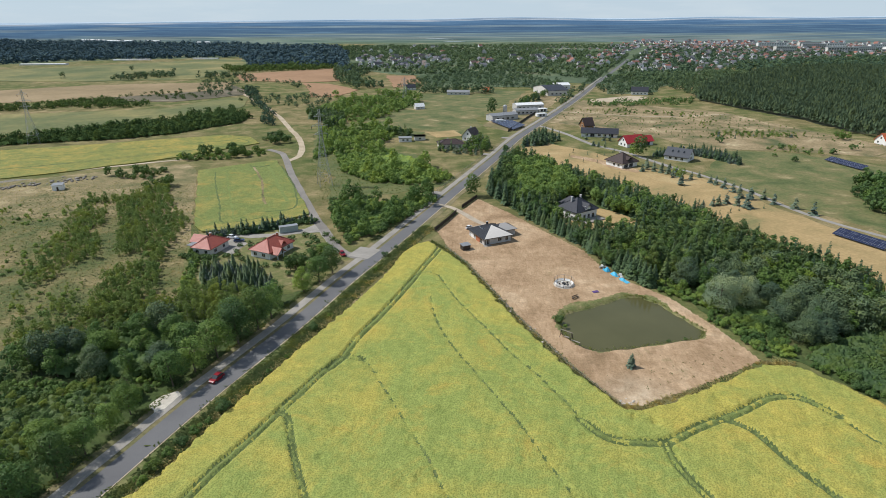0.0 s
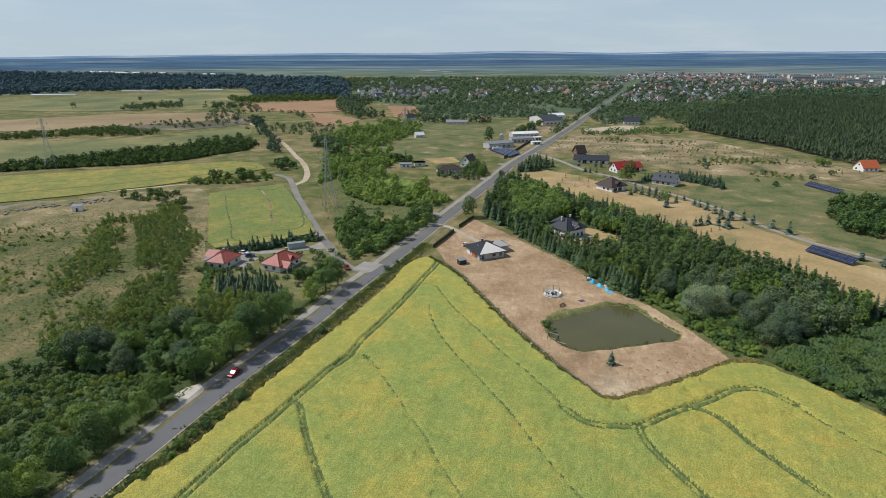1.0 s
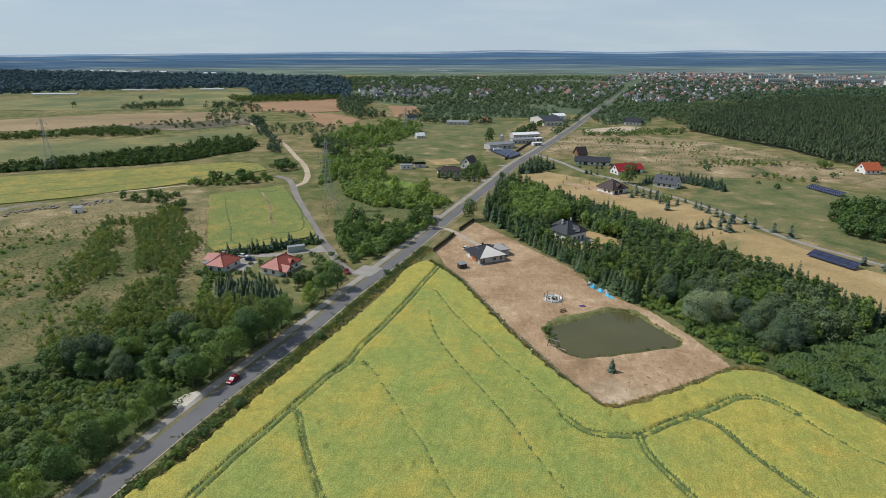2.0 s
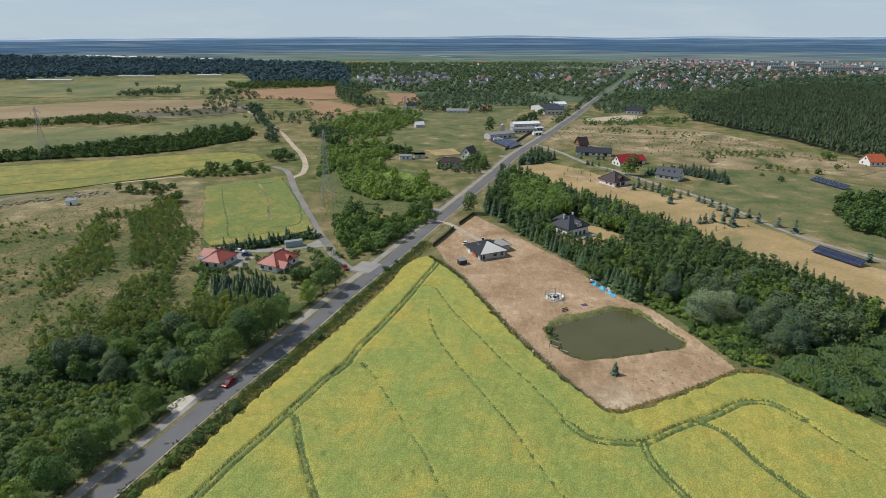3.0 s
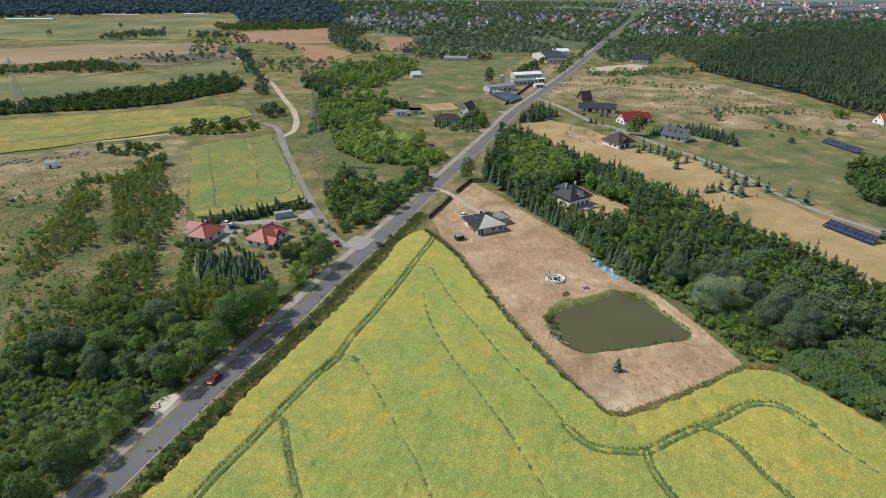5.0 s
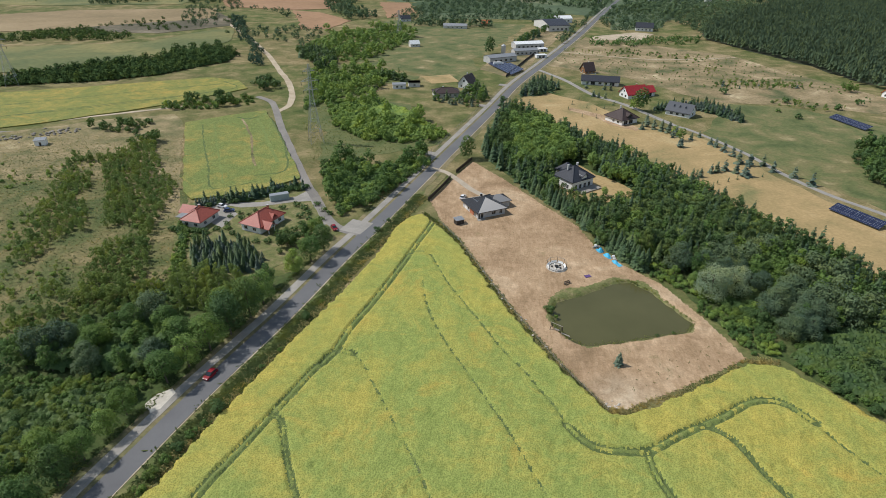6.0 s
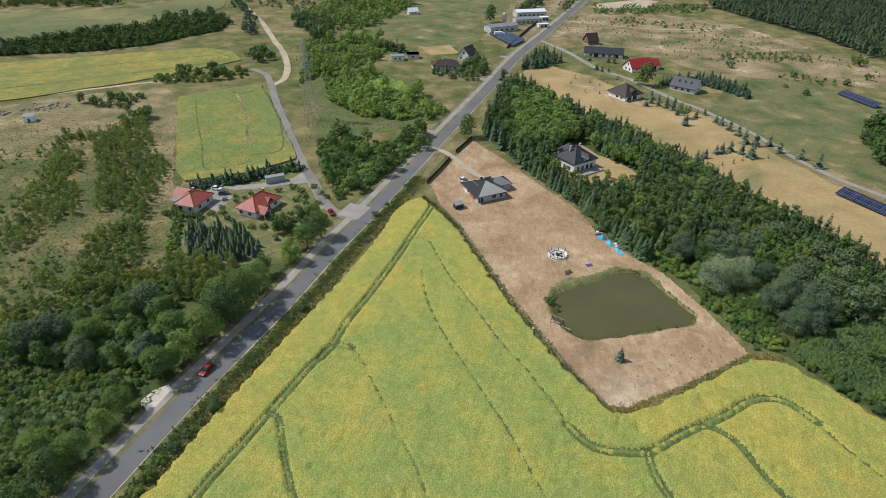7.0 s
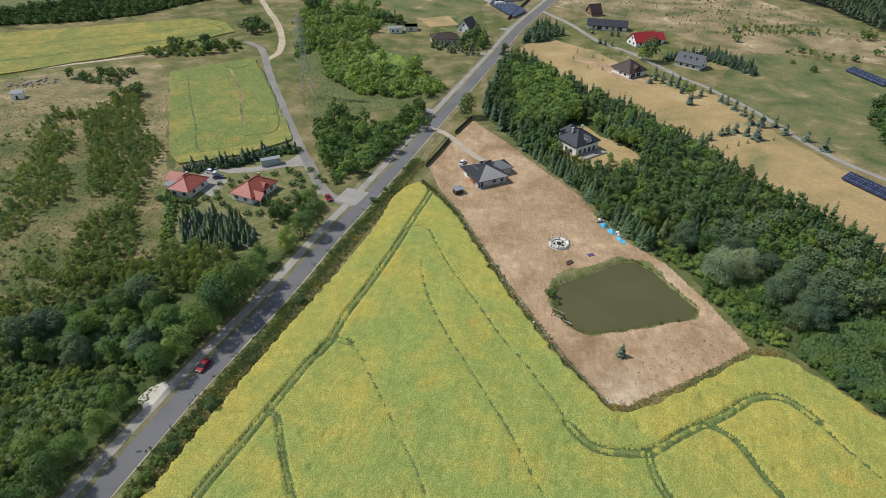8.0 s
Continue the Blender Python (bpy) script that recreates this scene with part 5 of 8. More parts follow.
grove([(-72, 262), (-60, 272), (-40, 263), (-24, 282), (-19, 268), (-30, 242), (-41, 219), (-50, 209), (-57, 222), (-65, 244)], 2.7, 51, [("bush2", 1.5), ("bush", 3), ("bush_light", 3), ("wood", 0.6)], "scrub beside the road", 0.7, 1.25, (0.08, -0.75))
grove([(-94, 370), (-70, 386), (-39, 366), (-23, 328), (-11, 310), (-22, 301), (-34, 296), (-55, 299), (-76, 318)], 3.0, 52, [("bush_light", 5), ("bush", 2), ("wood_light", 0.4)], "scrub on the rough pasture", 0.7, 1.2, (0.07, -0.7))
grove([(-130, 468), (-96, 489), (-60, 458), (-68, 396), (-92, 382), (-104, 350), (-112, 400)], 3.7, 53, [("bush_light", 4), ("bush", 3), ("wood_light", 0.5)], "scrub on the rough pasture", 0.8, 1.25, (0.06, -0.55))
grove([(-150, 556), (-122, 522), (-108, 480), (-118, 458), (-130, 480), (-160, 530)], 5, 54, [("spruce", 1), ("wood2", 1)], "dark trees by the pylon", 0.8, 1.2)
grove([(-110, 500), (-90, 500), (-60, 620), (-80, 700), (-150, 640), (-160, 560)], 5.2, 55, [("bush_light", 4), ("bush", 1), ("wood_light", 0.6)], "scrub on the far pasture", 0.9, 1.4, (0.03, -0.55))
grove([(-145, 378), (-139, 364), (-166, 350), (-192, 348), (-200, 362), (-170, 372)], 4, 56, [("bush", 2), ("bush_light", 1), ("wood2", 0.6)], "bushes between the fields", 0.8, 1.2)
grove([(-215, 306), (-200, 325), (-182, 323), (-180, 300)], 4.5, 57, [("bush2", 2), ("wood2", 0.6)], "bushes between the fields", 0.7, 1.1)
grove([(-176, 280), (-172, 294), (-160, 292), (-164, 280)], 4, 58, [("wood2", 1), ("bush2", 1)], "bushes between the fields", 0.7, 1.0)
grove([(-134, 408), (-148, 425), (-160, 415), (-146, 395)], 4.5, 59, [("wood2", 2), ("bush2", 1)], "bushes by the sandy lane", 0.8, 1.1)

grove([(-134, 138), (-110, 150), (-97, 162), (-90, 150), (-84, 142), (-94, 141), (-103, 135), (-114, 132), (-126, 124)], 2.5, 147, [("birch", 3), ("birch2", 3), ("bush", 2)], "young birches of the meadow", 0.6, 0.95)
grove([(-82, 124), (-77, 112), (-80, 109), (-112, 107), (-120, 112), (-104, 113), (-91, 114)], 2.2, 148, [("bush_light", 2), ("bush", 2)], "bushes of the rough meadow", 0.45, 0.75)

for k in range(13):
    plant("bush2", -110.5 + k * 1.12 + RND.uniform(-0.2, 0.2), 192.6 - 0.1 * k + RND.uniform(-0.3, 0.3), RND.uniform(0.62, 0.8), "hedge before the house")
for k in range(8):
    plant("bush_light", -103.5 + k * 1.3, 222.4 - 0.1 * k, 0.5, "clipped hedge by the cars", "", 0.8)

# wide tree belt
for k in range(46):
    u = k / 45
    edge_line = [(18.5, 250.5), (30, 228.3), (42.6, 207.3), (46.4, 192.3), (53.6, 179.2), (57, 175)]
    q = u * (len(edge_line) - 1)
    i = min(int(q), len(edge_line) - 2)
    (x1, y1), (x2, y2) = edge_line[i], edge_line[i + 1]
    plant(RND.choice(["spruce", "spruce_slim", "spruce", "wood2"]), x1 + (x2 - x1) * (q - i) + RND.uniform(0.8, 2.2), y1 + (y2 - y1) * (q - i) + RND.uniform(-0.8, 0.8), RND.uniform(0.75, 1.05), "trees of the belt")
BELT = [(5, 287), (11, 268), (18.5, 252), (31, 229), (44, 208), (48, 193), (55, 180), (64, 178), (76, 181), (90, 190), (104, 190), (112, 180), (118, 168), (124, 155), (138, 158), (127, 182), (116, 205), (104, 230), (95, 250), (88, 260), (76, 285), (66, 300), (50, 325), (38, 345), (27, 366), (20, 362), (14, 330)]
CLEARING = [(34, 246), (39, 231), (46, 226), (54, 224), (64, 225), (71, 238), (67, 250), (60, 258), (52, 276), (42, 268)]
for x, y in scatter(BELT, 3.1, 61):
    if inside(CLEARING, x, y):
        continue
    rim = float(line_distance(BELT, x, y, True))
    lit = wave(np.array(x), np.array(y), 0.07, 62)
    if rim < 3.5:
        k = RND.choices(["spruce", "spruce_slim", "wood2"], [4, 2, 1])[0]
    elif 262 < y < 332 and 22 < x < 50 and rim > 5:
        k = RND.choices(["wood_light", "linden"], [4, 1])[0]
    elif y > 285 and x < 45:
        k = RND.choices(["poplar", "wood2", "wood"], [5, 1, 1])[0]
    else:
        k = RND.choices(["poplar", "spruce_slim", "spruce", "wood", "wood_light"], [9, 1.5, 1.5, 1.2 + 2 * (lit > 0.3), 0.6])[0] if y < 232 else RND.choices(["spruce_slim", "spruce", "wood", "wood_light", "poplar"], [4, 2, 2, 1, 2])[0]
    plant(k, x, y, RND.uniform(0.72, 1.08), "trees of the belt", "", RND.uniform(0.9, 1.15))
for x, y, k, sc in [(75.5, 161, "willow", 1.1), (82.5, 163, "willow", 0.95), (72, 167, "wood_light", 0.6), (67.5, 172, "wood_light", 0.5), (90, 152, "silver", 1.05), (97, 147, "silver", 1.0), (104, 153, "silver", 1.0), (112, 160, "silver", 0.95), (98, 159, "silver", 1.0), (86, 175, "silver", 0.95), (78, 174, "silver", 0.85), (95, 172, "wood2", 1.2), (106, 167, "silver", 0.8), (90, 141, "silver", 0.8), (108, 176, "wood", 1.1), (118, 152, "silver", 0.9), (84, 147, "wood2", 0.8)]:
    plant(k, x, y, sc, "large trees by the pond")
grove([(66, 176), (76, 181), (92, 190), (106, 190), (119, 168), (125, 156), (150, 168), (126, 154), (106, 146), (94, 140), (90, 143), (96, 150), (88, 168), (76, 170)], 4.2, 60, [("silver", 1), ("wood2", 2), ("wood", 2)], "large trees by the pond", 0.7, 1.0)
grove([(84, 132), (93, 138), (106, 146), (125, 152), (150, 165), (185, 110), (150, 62), (112, 92), (100, 108), (90, 121)], 3.4, 63, [("bush2", 3), ("bush", 3), ("poplar", 0.3)], "thicket beside the grain field", 0.75, 1.0)
grove([(76, 156.7), (80, 159), (87, 156), (88.4, 143), (83, 137), (77.6, 143.3)], 1.9, 164, [("bush", 3), ("bush2", 2), ("bush_light", 1)], "low bushes by the plot", 0.6, 0.95)
grove([(68, 152), (73, 145), (76, 133), (84, 132), (87, 137), (79, 148), (71, 157)], 2.0, 64, [("bush", 2), ("bush_light", 1)], "low bushes by the plot", 0.5, 0.8)
grove([(58, 172), (65, 166), (71, 157), (76, 156), (74, 170), (64, 180)], 2.2, 65, [("bush_light", 1), ("bush", 1)], "low bushes by the plot", 0.5, 0.8)
for x, y, k, sc in [(57, 236, "wood_light", 0.5), (64, 252, "wood", 1.0), (36, 258, "wood_light", 0.7), (70, 248, "wood", 1.1)]:
    plant(k, x, y, sc, "garden trees")
plant("spruce_blue", 40.1, 126.7, 0.85, "", "lone young spruce on bare earth")
plant("bush2", 24.4, 149.5, 0.85, "", "leafy bush at the pond's edge")
plant("bush", 26.2, 146.5, 0.45, "", "small leafy bush at the pond's edge")
for x, y in [(53.5, 139.6), (58.5, 141)]:
    plant("shrub", x, y, 0.7, "reeds at the pond")

# verge bushes between road and field
for x, y, k, sc in [(-57.2, 104.8, "bush2", 1.05), (-60.2, 97, "bush", 0.9), (-61.6, 93, "bush2", 0.75), (-62.6, 89.5, "bush", 0.85), (-63.6, 85.5, "bush2", 0.85), (-64.4, 82, "bush", 0.8), (-66.5, 75.5, "bush", 0.9), (-46.5, 141.6, "bush2", 0.8), (-35.6, 184, "bush", 0.7), (-34, 197, "bush2", 0.7), (-43.6, 150, "bush", 0.5), (-58.8, 100, "bush", 0.6), (-52, 120, "bush", 0.5), (-49.5, 127, "bush", 0.5), (-31, 206, "bush", 0.6)]:
    plant(k, x, y, sc, "bushes of the verge")

# spruce rows on the dry lawn
for x, y, sc in [(109, 316.8, 0.75), (108.8, 301.4, 1.0), (118.2, 313.6, 0.7), (123.9, 318, 0.6), (125.8, 306.6, 0.7), (127.4, 303, 0.8), (129.1, 295.9, 0.9), (130.6, 289, 0.9), (129.6, 279, 1.1), (133.6, 276.2, 1.1), (126.3, 262, 1.2), (140.3, 276.7, 0.9), (141.5, 269, 0.9), (147.9, 262, 0.9), (151.4, 253, 1.0), (101.1, 258.5, 0.75), (105.3, 260, 0.75), (111.9, 265.2, 0.75), (114.9, 266.6, 0.85), (119.4, 268.8, 0.9), (123.5, 266.2, 0.9), (163, 217, 0.9), (168, 210, 1.0), (175, 203, 1.1), (100, 335, 0.8), (103, 331, 0.8), (106, 328, 0.8), (109, 325, 0.85), (112, 320, 0.9)]:
    plant("spruce_blue", x, y, sc * 1.25, "spruces along the track")
for x, y in [(72, 372), (77, 366), (83, 372), (66, 352), (74, 350), (60, 368), (98, 250), (105, 248), (110, 252), (116, 255), (121, 258), (134, 262), (64, 380), (90, 380), (92, 384), (70, 390)]:
    plant("thuja", x, y, RND.uniform(0.8, 1.3), "small conifers on the lawn")
grove([(30, 395), (42, 432), (50, 440), (62, 420), (52, 405), (44, 400)], 3.2, 66, [("spruce", 3), ("spruce_blue", 1)], "spruces by the road", 0.7, 1.0)
plant("oak2", 104, 367, 1.15, "garden trees")
plant("linden", 101, 371, 0.9, "garden trees")
for x, y in [(102, 343), (105, 338), (108, 333), (111, 329), (96, 330), (81, 401), (84, 398), (88, 396), (92, 420), (96, 418), (80, 424)]:
    plant("spruce_blue", x, y, RND.uniform(0.8, 1.1), "garden trees")
grove([(113, 370), (120, 378), (134, 384), (150, 372), (160, 352), (158, 346), (147, 364), (133, 376), (121, 371), (115, 366)], 2.3, 167, [("spruce_blue", 2), ("spruce", 1)], "hedge of young spruces", 0.6, 0.85)
for x, y, k, sc in [(172, 415, "bush2", 1.5), (195, 358, "bush2", 1.2), (190, 372, "bush", 1.0), (205, 395, "bush2", 1.3), (230, 380, "bush2", 1.3), (250, 392, "bush2", 1.4), (18, 372, "spruce", 0.9), (20, 378, "wood2", 0.8)]:
    plant(k, x, y, sc, "bushes of the dry heath")
plant("oak", 112, 312, 0.62, "garden trees")
plant("linden", 112, 322, 0.55, "garden trees")
grove([(136, 384), (152, 388), (164, 360), (154, 348), (150, 372)], 2.6, 67, [("spruce_blue", 3), ("spruce", 1)], "hedge of young spruces", 0.55, 0.75)
grove([(188, 287), (206, 312), (240, 305), (250, 262), (200, 236), (180, 256)], 3.6, 68, [("wood2", 2), ("bush2", 2), ("wood", 1)], "copse on the meadow", 0.8, 1.1)
grove([(-22, 374), (2, 366), (12, 392), (6, 425), (-12, 388), (-30, 385)], 3.8, 69, [("spruce_blue", 2), ("spruce", 1), ("bush2", 2), ("wood", 1)], "garden trees", 0.6, 0.95, (0.1, -0.35))
grove([(-75, 440), (-50, 432), (-48, 442), (-70, 452)], 3.6, 70, [("wood2", 1), ("spruce", 1)], "garden trees", 0.7, 1.0)
grove([(30, 540), (36, 560), (75, 660), (100, 735), (88, 735), (60, 640), (38, 590)], 6, 71, [("wood", 2), ("wood2", 2), ("spruce", 1)], "trees of the works yard", 0.8, 1.2, (0.05, -0.4))
plant("oak2", 14, 545, 1.2, "trees of the works yard")
grove([(255, 432), (264, 438), (274, 428), (262, 422)], 5, 72, [("wood", 1), ("bush2", 1)], "garden trees", 0.6, 0.9)
grove([(140, 400), (200, 520), (260, 440), (285, 400), (210, 372), (170, 390)], 4.2, 73, [("bush", 2), ("bush_light", 1), ("birch2", 2), ("birch", 1), ("spruce_blue", 0.4)], "bushes of the dry heath", 0.3, 1.0, (0.055, 0.22))
grove([(70, 580), (120, 640), (220, 560), (200, 520), (120, 520)], 6, 74, [("bush", 2), ("birch2", 2), ("bush_light", 1)], "bushes of the dry heath", 0.3, 0.9, (0.05, 0.25))

grove([(62, 520), (120, 600), (225, 545), (262, 450), (286, 402), (210, 375), (150, 400), (110, 470)], 7.5, 75, [("bush", 2), ("birch2", 1), ("bush_light", 1)], "bushes of the dry heath", 0.18, 0.5, (0.03, -0.25))

# garden shrubs by the red-roofed houses
for x, y, sc in [(-93, 205, 1.0), (-90, 208, 0.9), (-88, 204, 1.1), (-92, 199, 1.0), (-90, 195, 1.2), (-87, 191, 1.1), (-84, 189, 1.0), (-81, 187, 0.9), (-66, 214, 1.5), (-63.5, 210, 1.3), (-62, 205, 1.1), (-64, 201, 1.0), (-61, 198, 1.2), (-65, 196, 1.1), (-68, 189, 1.3), (-62, 192, 1.3), (-70, 217, 1.4), (-75, 214, 1.2), (-59, 201, 1.0), (-58, 196, 1.1), (-96, 190, 1.0), (-100, 188, 1.2), (-105, 189, 1.1), (-70, 192, 1.4), (-67, 186, 1.5), (-72, 186, 1.3), (-76, 185.5, 1.2), (-86, 207, 0.9), (-85, 211, 1.0), (-66, 207, 1.4), (-60, 192, 1.3), (-57, 205, 1.2), (-55, 210, 1.2), (-58, 213, 1.3), (-62, 218, 1.3), (-94, 194, 1.3), (-98, 186, 1.5), (-103, 186, 1.4), (-107, 191, 1.3)]:
    plant("shrub", x, y, sc * 1.35, "garden shrubs")


def canopy(name, label, poly, height, mat, step, seed, rough=0.5):
    """The closed top of a thicket: one uneven leafy sheet, low at its rim."""
    r = np.random.RandomState(seed)
    p = np.array(poly)
    xs, ys = np.arange(p[:, 0].min(), p[:, 0].max(), step), np.arange(p[:, 1].min(), p[:, 1].max(), step)
    gx, gy = np.meshgrid(xs, ys)
    gx, gy = gx + r.uniform(-0.35, 0.35, gx.shape) * step, gy + r.uniform(-0.35, 0.35, gx.shape) * step
    rim = line_distance(poly, gx, gy, True) + 0.8 * wave(gx, gy, 0.5, seed)
    z = height * (0.25 + 0.75 * soft(0, 2.5, rim)) * (0.78 + 0.22 * wave(gx, gy, 0.9, seed + 1) + 0.2 * wave(gx, gy, 0.4, seed + 2)) + r.uniform(-rough, rough, gx.shape)
    idx = np.arange(gx.size).reshape(gx.shape)
    q = np.stack([idx[:-1, :-1], idx[:-1, 1:], idx[1:, 1:], idx[1:, :-1]], -1).reshape(-1, 4)
    q = q[(inside(poly, gx, gy) & (rim > 0)).ravel()[q].all(1)]
    v = np.stack([gx, gy, np.maximum(z, 0.1)], -1).reshape(-1, 3)
    tagged(quads_object(name, v[q], mat), label, "thicket", "", "stuff")


canopy("thicket_canopy", "closed leafy top of the thicket beside the grain field", [(86, 133), (94, 138), (106, 146), (125, 152), (150, 164), (183, 110), (150, 64), (113, 94), (101, 110), (92, 122)], 2.5, "thicket_leaf", 0.42, 301, 0.45)
canopy("belt_canopy", "closed inner crowns of the tree belt", [(54, 188), (64, 182), (76, 185), (90, 193), (104, 193), (113, 183), (122, 160), (134, 160), (124, 182), (112, 206), (100, 230), (88, 236), (74, 226), (60, 224), (50, 212)], 5.2, "leaf_soft", 0.7, 302, 0.5)
canopy("pond_canopy", "closed inner crowns of the trees by the pond", [(84, 176), (92, 168), (92, 152), (96, 144), (106, 149), (123, 157), (116, 170), (108, 182), (92, 184)], 4.2, "leaf_dark", 0.7, 303, 0.5)
canopy("wood_canopy", "closed inner crowns of the roadside wood", [(-120, 122), (-112, 129), (-101, 132), (-92, 138), (-84, 139), (-79, 128), (-80, 116), (-92, 115), (-106, 114)], 3.6, "leaf_dark", 0.65, 304, 0.5)
canopy("meadow_thicket", "low dense leafy thicket by the road", [(-128, 66), (-150, 98), (-113, 106), (-93, 110), (-81, 109), (-85, 97), (-92, 82), (-99, 66)], 1.6, "leaf_soft", 0.55, 305, 0.35)
canopy("scrub_canopy", "closed tops of the scrub beside the road", [(-70, 260), (-60, 269), (-41, 261), (-26, 278), (-22, 267), (-32, 243), (-43, 221), (-50, 213), (-56, 223), (-63, 245)], 1.5, "leaf", 0.6, 306, 0.35)
canopy("scrub_canopy", "closed tops of the scrub on the pasture", [(-90, 368), (-70, 382), (-41, 363), (-25, 327), (-14, 311), (-24, 303), (-35, 299), (-54, 302), (-73, 319)], 1.5, "leaf_light", 0.7, 307, 0.35)


def joined_wood(name, label, places, leaf, height, radius, per, size, seed, kind="tree belt", trunk=True):
    """A wood too far off to count: many crowns of leaf clumps in one sheet of geometry."""
    r = np.random.RandomState(seed)
    out = []
    for x, y in places:
        z, s = float(terrain(x, y)), r.uniform(0.7, 1.2)
        lob = []
        for k in range(5):
            a, q = r.uniform(0, 6.28), radius * s * r.uniform(0.1, 0.5)
            lob.append((x + q * math.cos(a), y + q * math.sin(a), z + height * s * r.uniform(0.2, 0.78), radius * s * r.uniform(0.36, 0.56)))
        out.append(leaf_cloud(r, lob, per, size * s, 0.28, 0, 0.6))
    ob = quads_object(name, np.concatenate(out), leaf)
    return tagged(ob, label, kind, "", "stuff")


def joined_pines(name, label, places, leaf, lo, hi, seed):
    """A forest of upright conifers, each of drooping tiers, in one sheet of geometry."""
    r = np.random.RandomState(seed)
    p = np.array(places)
    out, tall = [], np.clip(r.uniform(0, 1, len(p)) + 0.3 * wave(p[:, 0], p[:, 1], 0.05, seed), 0, 1.2)
    for f, reach, kids in ((0.3, 1.0, 3), (0.5, 1.0, 4), (0.68, 0.85, 4), (0.84, 0.6, 3)):
        for k in range(kids):
            n = len(p)
            h, w = lo + (hi - lo) * tall * r.uniform(0.85, 1.1, n), r.uniform(0.9, 1.9, n)
            a = r.uniform(0, 6.283, n)
            d = np.stack([np.cos(a), np.sin(a), np.zeros(n)], 1)
            s = np.stack([-np.sin(a), np.cos(a), np.zeros(n)], 1)
            c = np.stack([p[:, 0], p[:, 1], h * f], 1)
            up = np.array([0, 0, 1.0])
            q = (w * reach)[:, None]
            out.append(np.stack([c + up * (h * 0.17)[:, None], c + d * q * 0.55 - s * q * 0.5, c + d * q * 1.1 - up * (h * 0.07)[:, None], c + d * q * 0.55 + s * q * 0.5], 1))
    return tagged(quads_object(name, np.concatenate(out), leaf), label, "forest", "", "stuff")


front = [(236, 640), (256, 580), (279, 515), (288, 446), (315, 438), (420, 440)]
joined_pines("pine_forest", "dense dark pine forest with clear edge", scatter(PINES, 3.7, 81) + [(x + RND.uniform(-3, 3), y + RND.uniform(-3, 3)) for x, y in smooth_line(front, 1.4)], "forest", 7, 12.5, 82)
joined_wood("forest_fringe", "dark broadleaved trees at the corner of the forest", scatter([(244, 650), (262, 720), (330, 800), (430, 890), (376, 985), (300, 900), (250, 840), (238, 760)], 8, 191), "far_wood", 9, 5, 60, 0.8, 192, "trees")
joined_wood("forest_fringe", "garden trees between the forest and the town", scatter([(450, 960), (581, 1045), (700, 990), (760, 890), (1000, 1290), (860, 1330), (686, 1251), (501, 1182), (420, 1010)], 17, 193), "far_wood", 7, 8, 60, 1.4, 194, "trees")
HEDGE = [(-400, 372), (-364, 400), (-350, 414), (-333, 434), (-318, 450), (-302, 470), (-270, 492), (-268, 530), (-237, 553), (-207, 523), (-203, 488), (-222, 464), (-236, 438), (-268, 416), (-310, 403), (-350, 385), (-385, 355)]
canopy("hedgerow_canopy", "closed leafy top of the hedgerow", HEDGE, 2.2, "hedge_leaf", 1.0, 308, 0.8)
joined_wood("hedgerow", "dense dark green hedgerow between fields", scatter(HEDGE, 6, 83), "hedge_leaf", 6.5, 4.2, 80, 0.75, 84, "hedgerow")
joined_wood("hedgerow", "line of bushes along a field edge", [p for p in scatter([(-640, 480), (-506, 565), (-492, 596), (-453, 622), (-399, 632), (-329, 592), (-348, 576), (-408, 572), (-447, 556), (-476, 542), (-620, 460)], 7, 85) if wave(np.array(p[0]), np.array(p[1]), 0.05, 185) > -0.35], "hedge_leaf", 5, 4.6, 56, 0.8, 86, "hedgerow")
joined_wood("field_trees", "dark bushes dotted over the heath", [p for p in scatter([(-440, 650), (-400, 690), (-335, 790), (-285, 725), (-277, 681), (-330, 630)], 11, 186) if wave(np.array(p[0]), np.array(p[1]), 0.05, 187) > 0.1], "hedge_leaf", 3.5, 3.5, 44, 0.7, 188, "bushes")
joined_wood("field_trees", "dark wood behind the ploughed field", scatter([(-460, 1060), (-330, 1180), (-250, 1120), (-246, 1045), (-330, 1010), (-409, 985)], 11, 189), "hedge_leaf", 8, 7, 60, 1.2, 190, "trees")
joined_wood("hedgerow", "dark line of trees along the sandy lane", scatter([(-296, 735), (-236, 600), (-200, 535), (-180, 470), (-170, 475), (-188, 530), (-225, 600), (-276, 725)], 7, 87), "far_wood", 7, 4, 50, 0.8, 88, "hedgerow")
joined_wood("field_trees", "scattered trees and bushes on far fields", [(x, y) for x, y in scatter([(-340, 690), (-160, 560), (-140, 640), (-160, 660), (-260, 830), (-400, 850)], 12, 89) if wave(np.array(x), np.array(y), 0.03, 90) > -0.1], "far_wood", 6, 4, 40, 0.8, 91, "trees")
joined_wood("field_trees", "clump of trees among pale fields", scatter([(-560, 860), (-520, 840), (-470, 900), (-500, 960), (-540, 930)], 10, 92) + scatter([(-430, 890), (-330, 860), (-330, 880), (-420, 940)], 10, 93) + scatter([(-170, 850), (-120, 760), (-150, 730), (-200, 830), (-260, 1065), (-180, 1000)], 9, 94) + scatter([(-70, 700), (20, 690), (20, 715), (-70, 725)], 8, 95) + [(-650, 900), (-640, 880), (-760, 760), (-600, 1010)], "far_wood", 10, 5.5, 46, 1.1, 96, "trees")
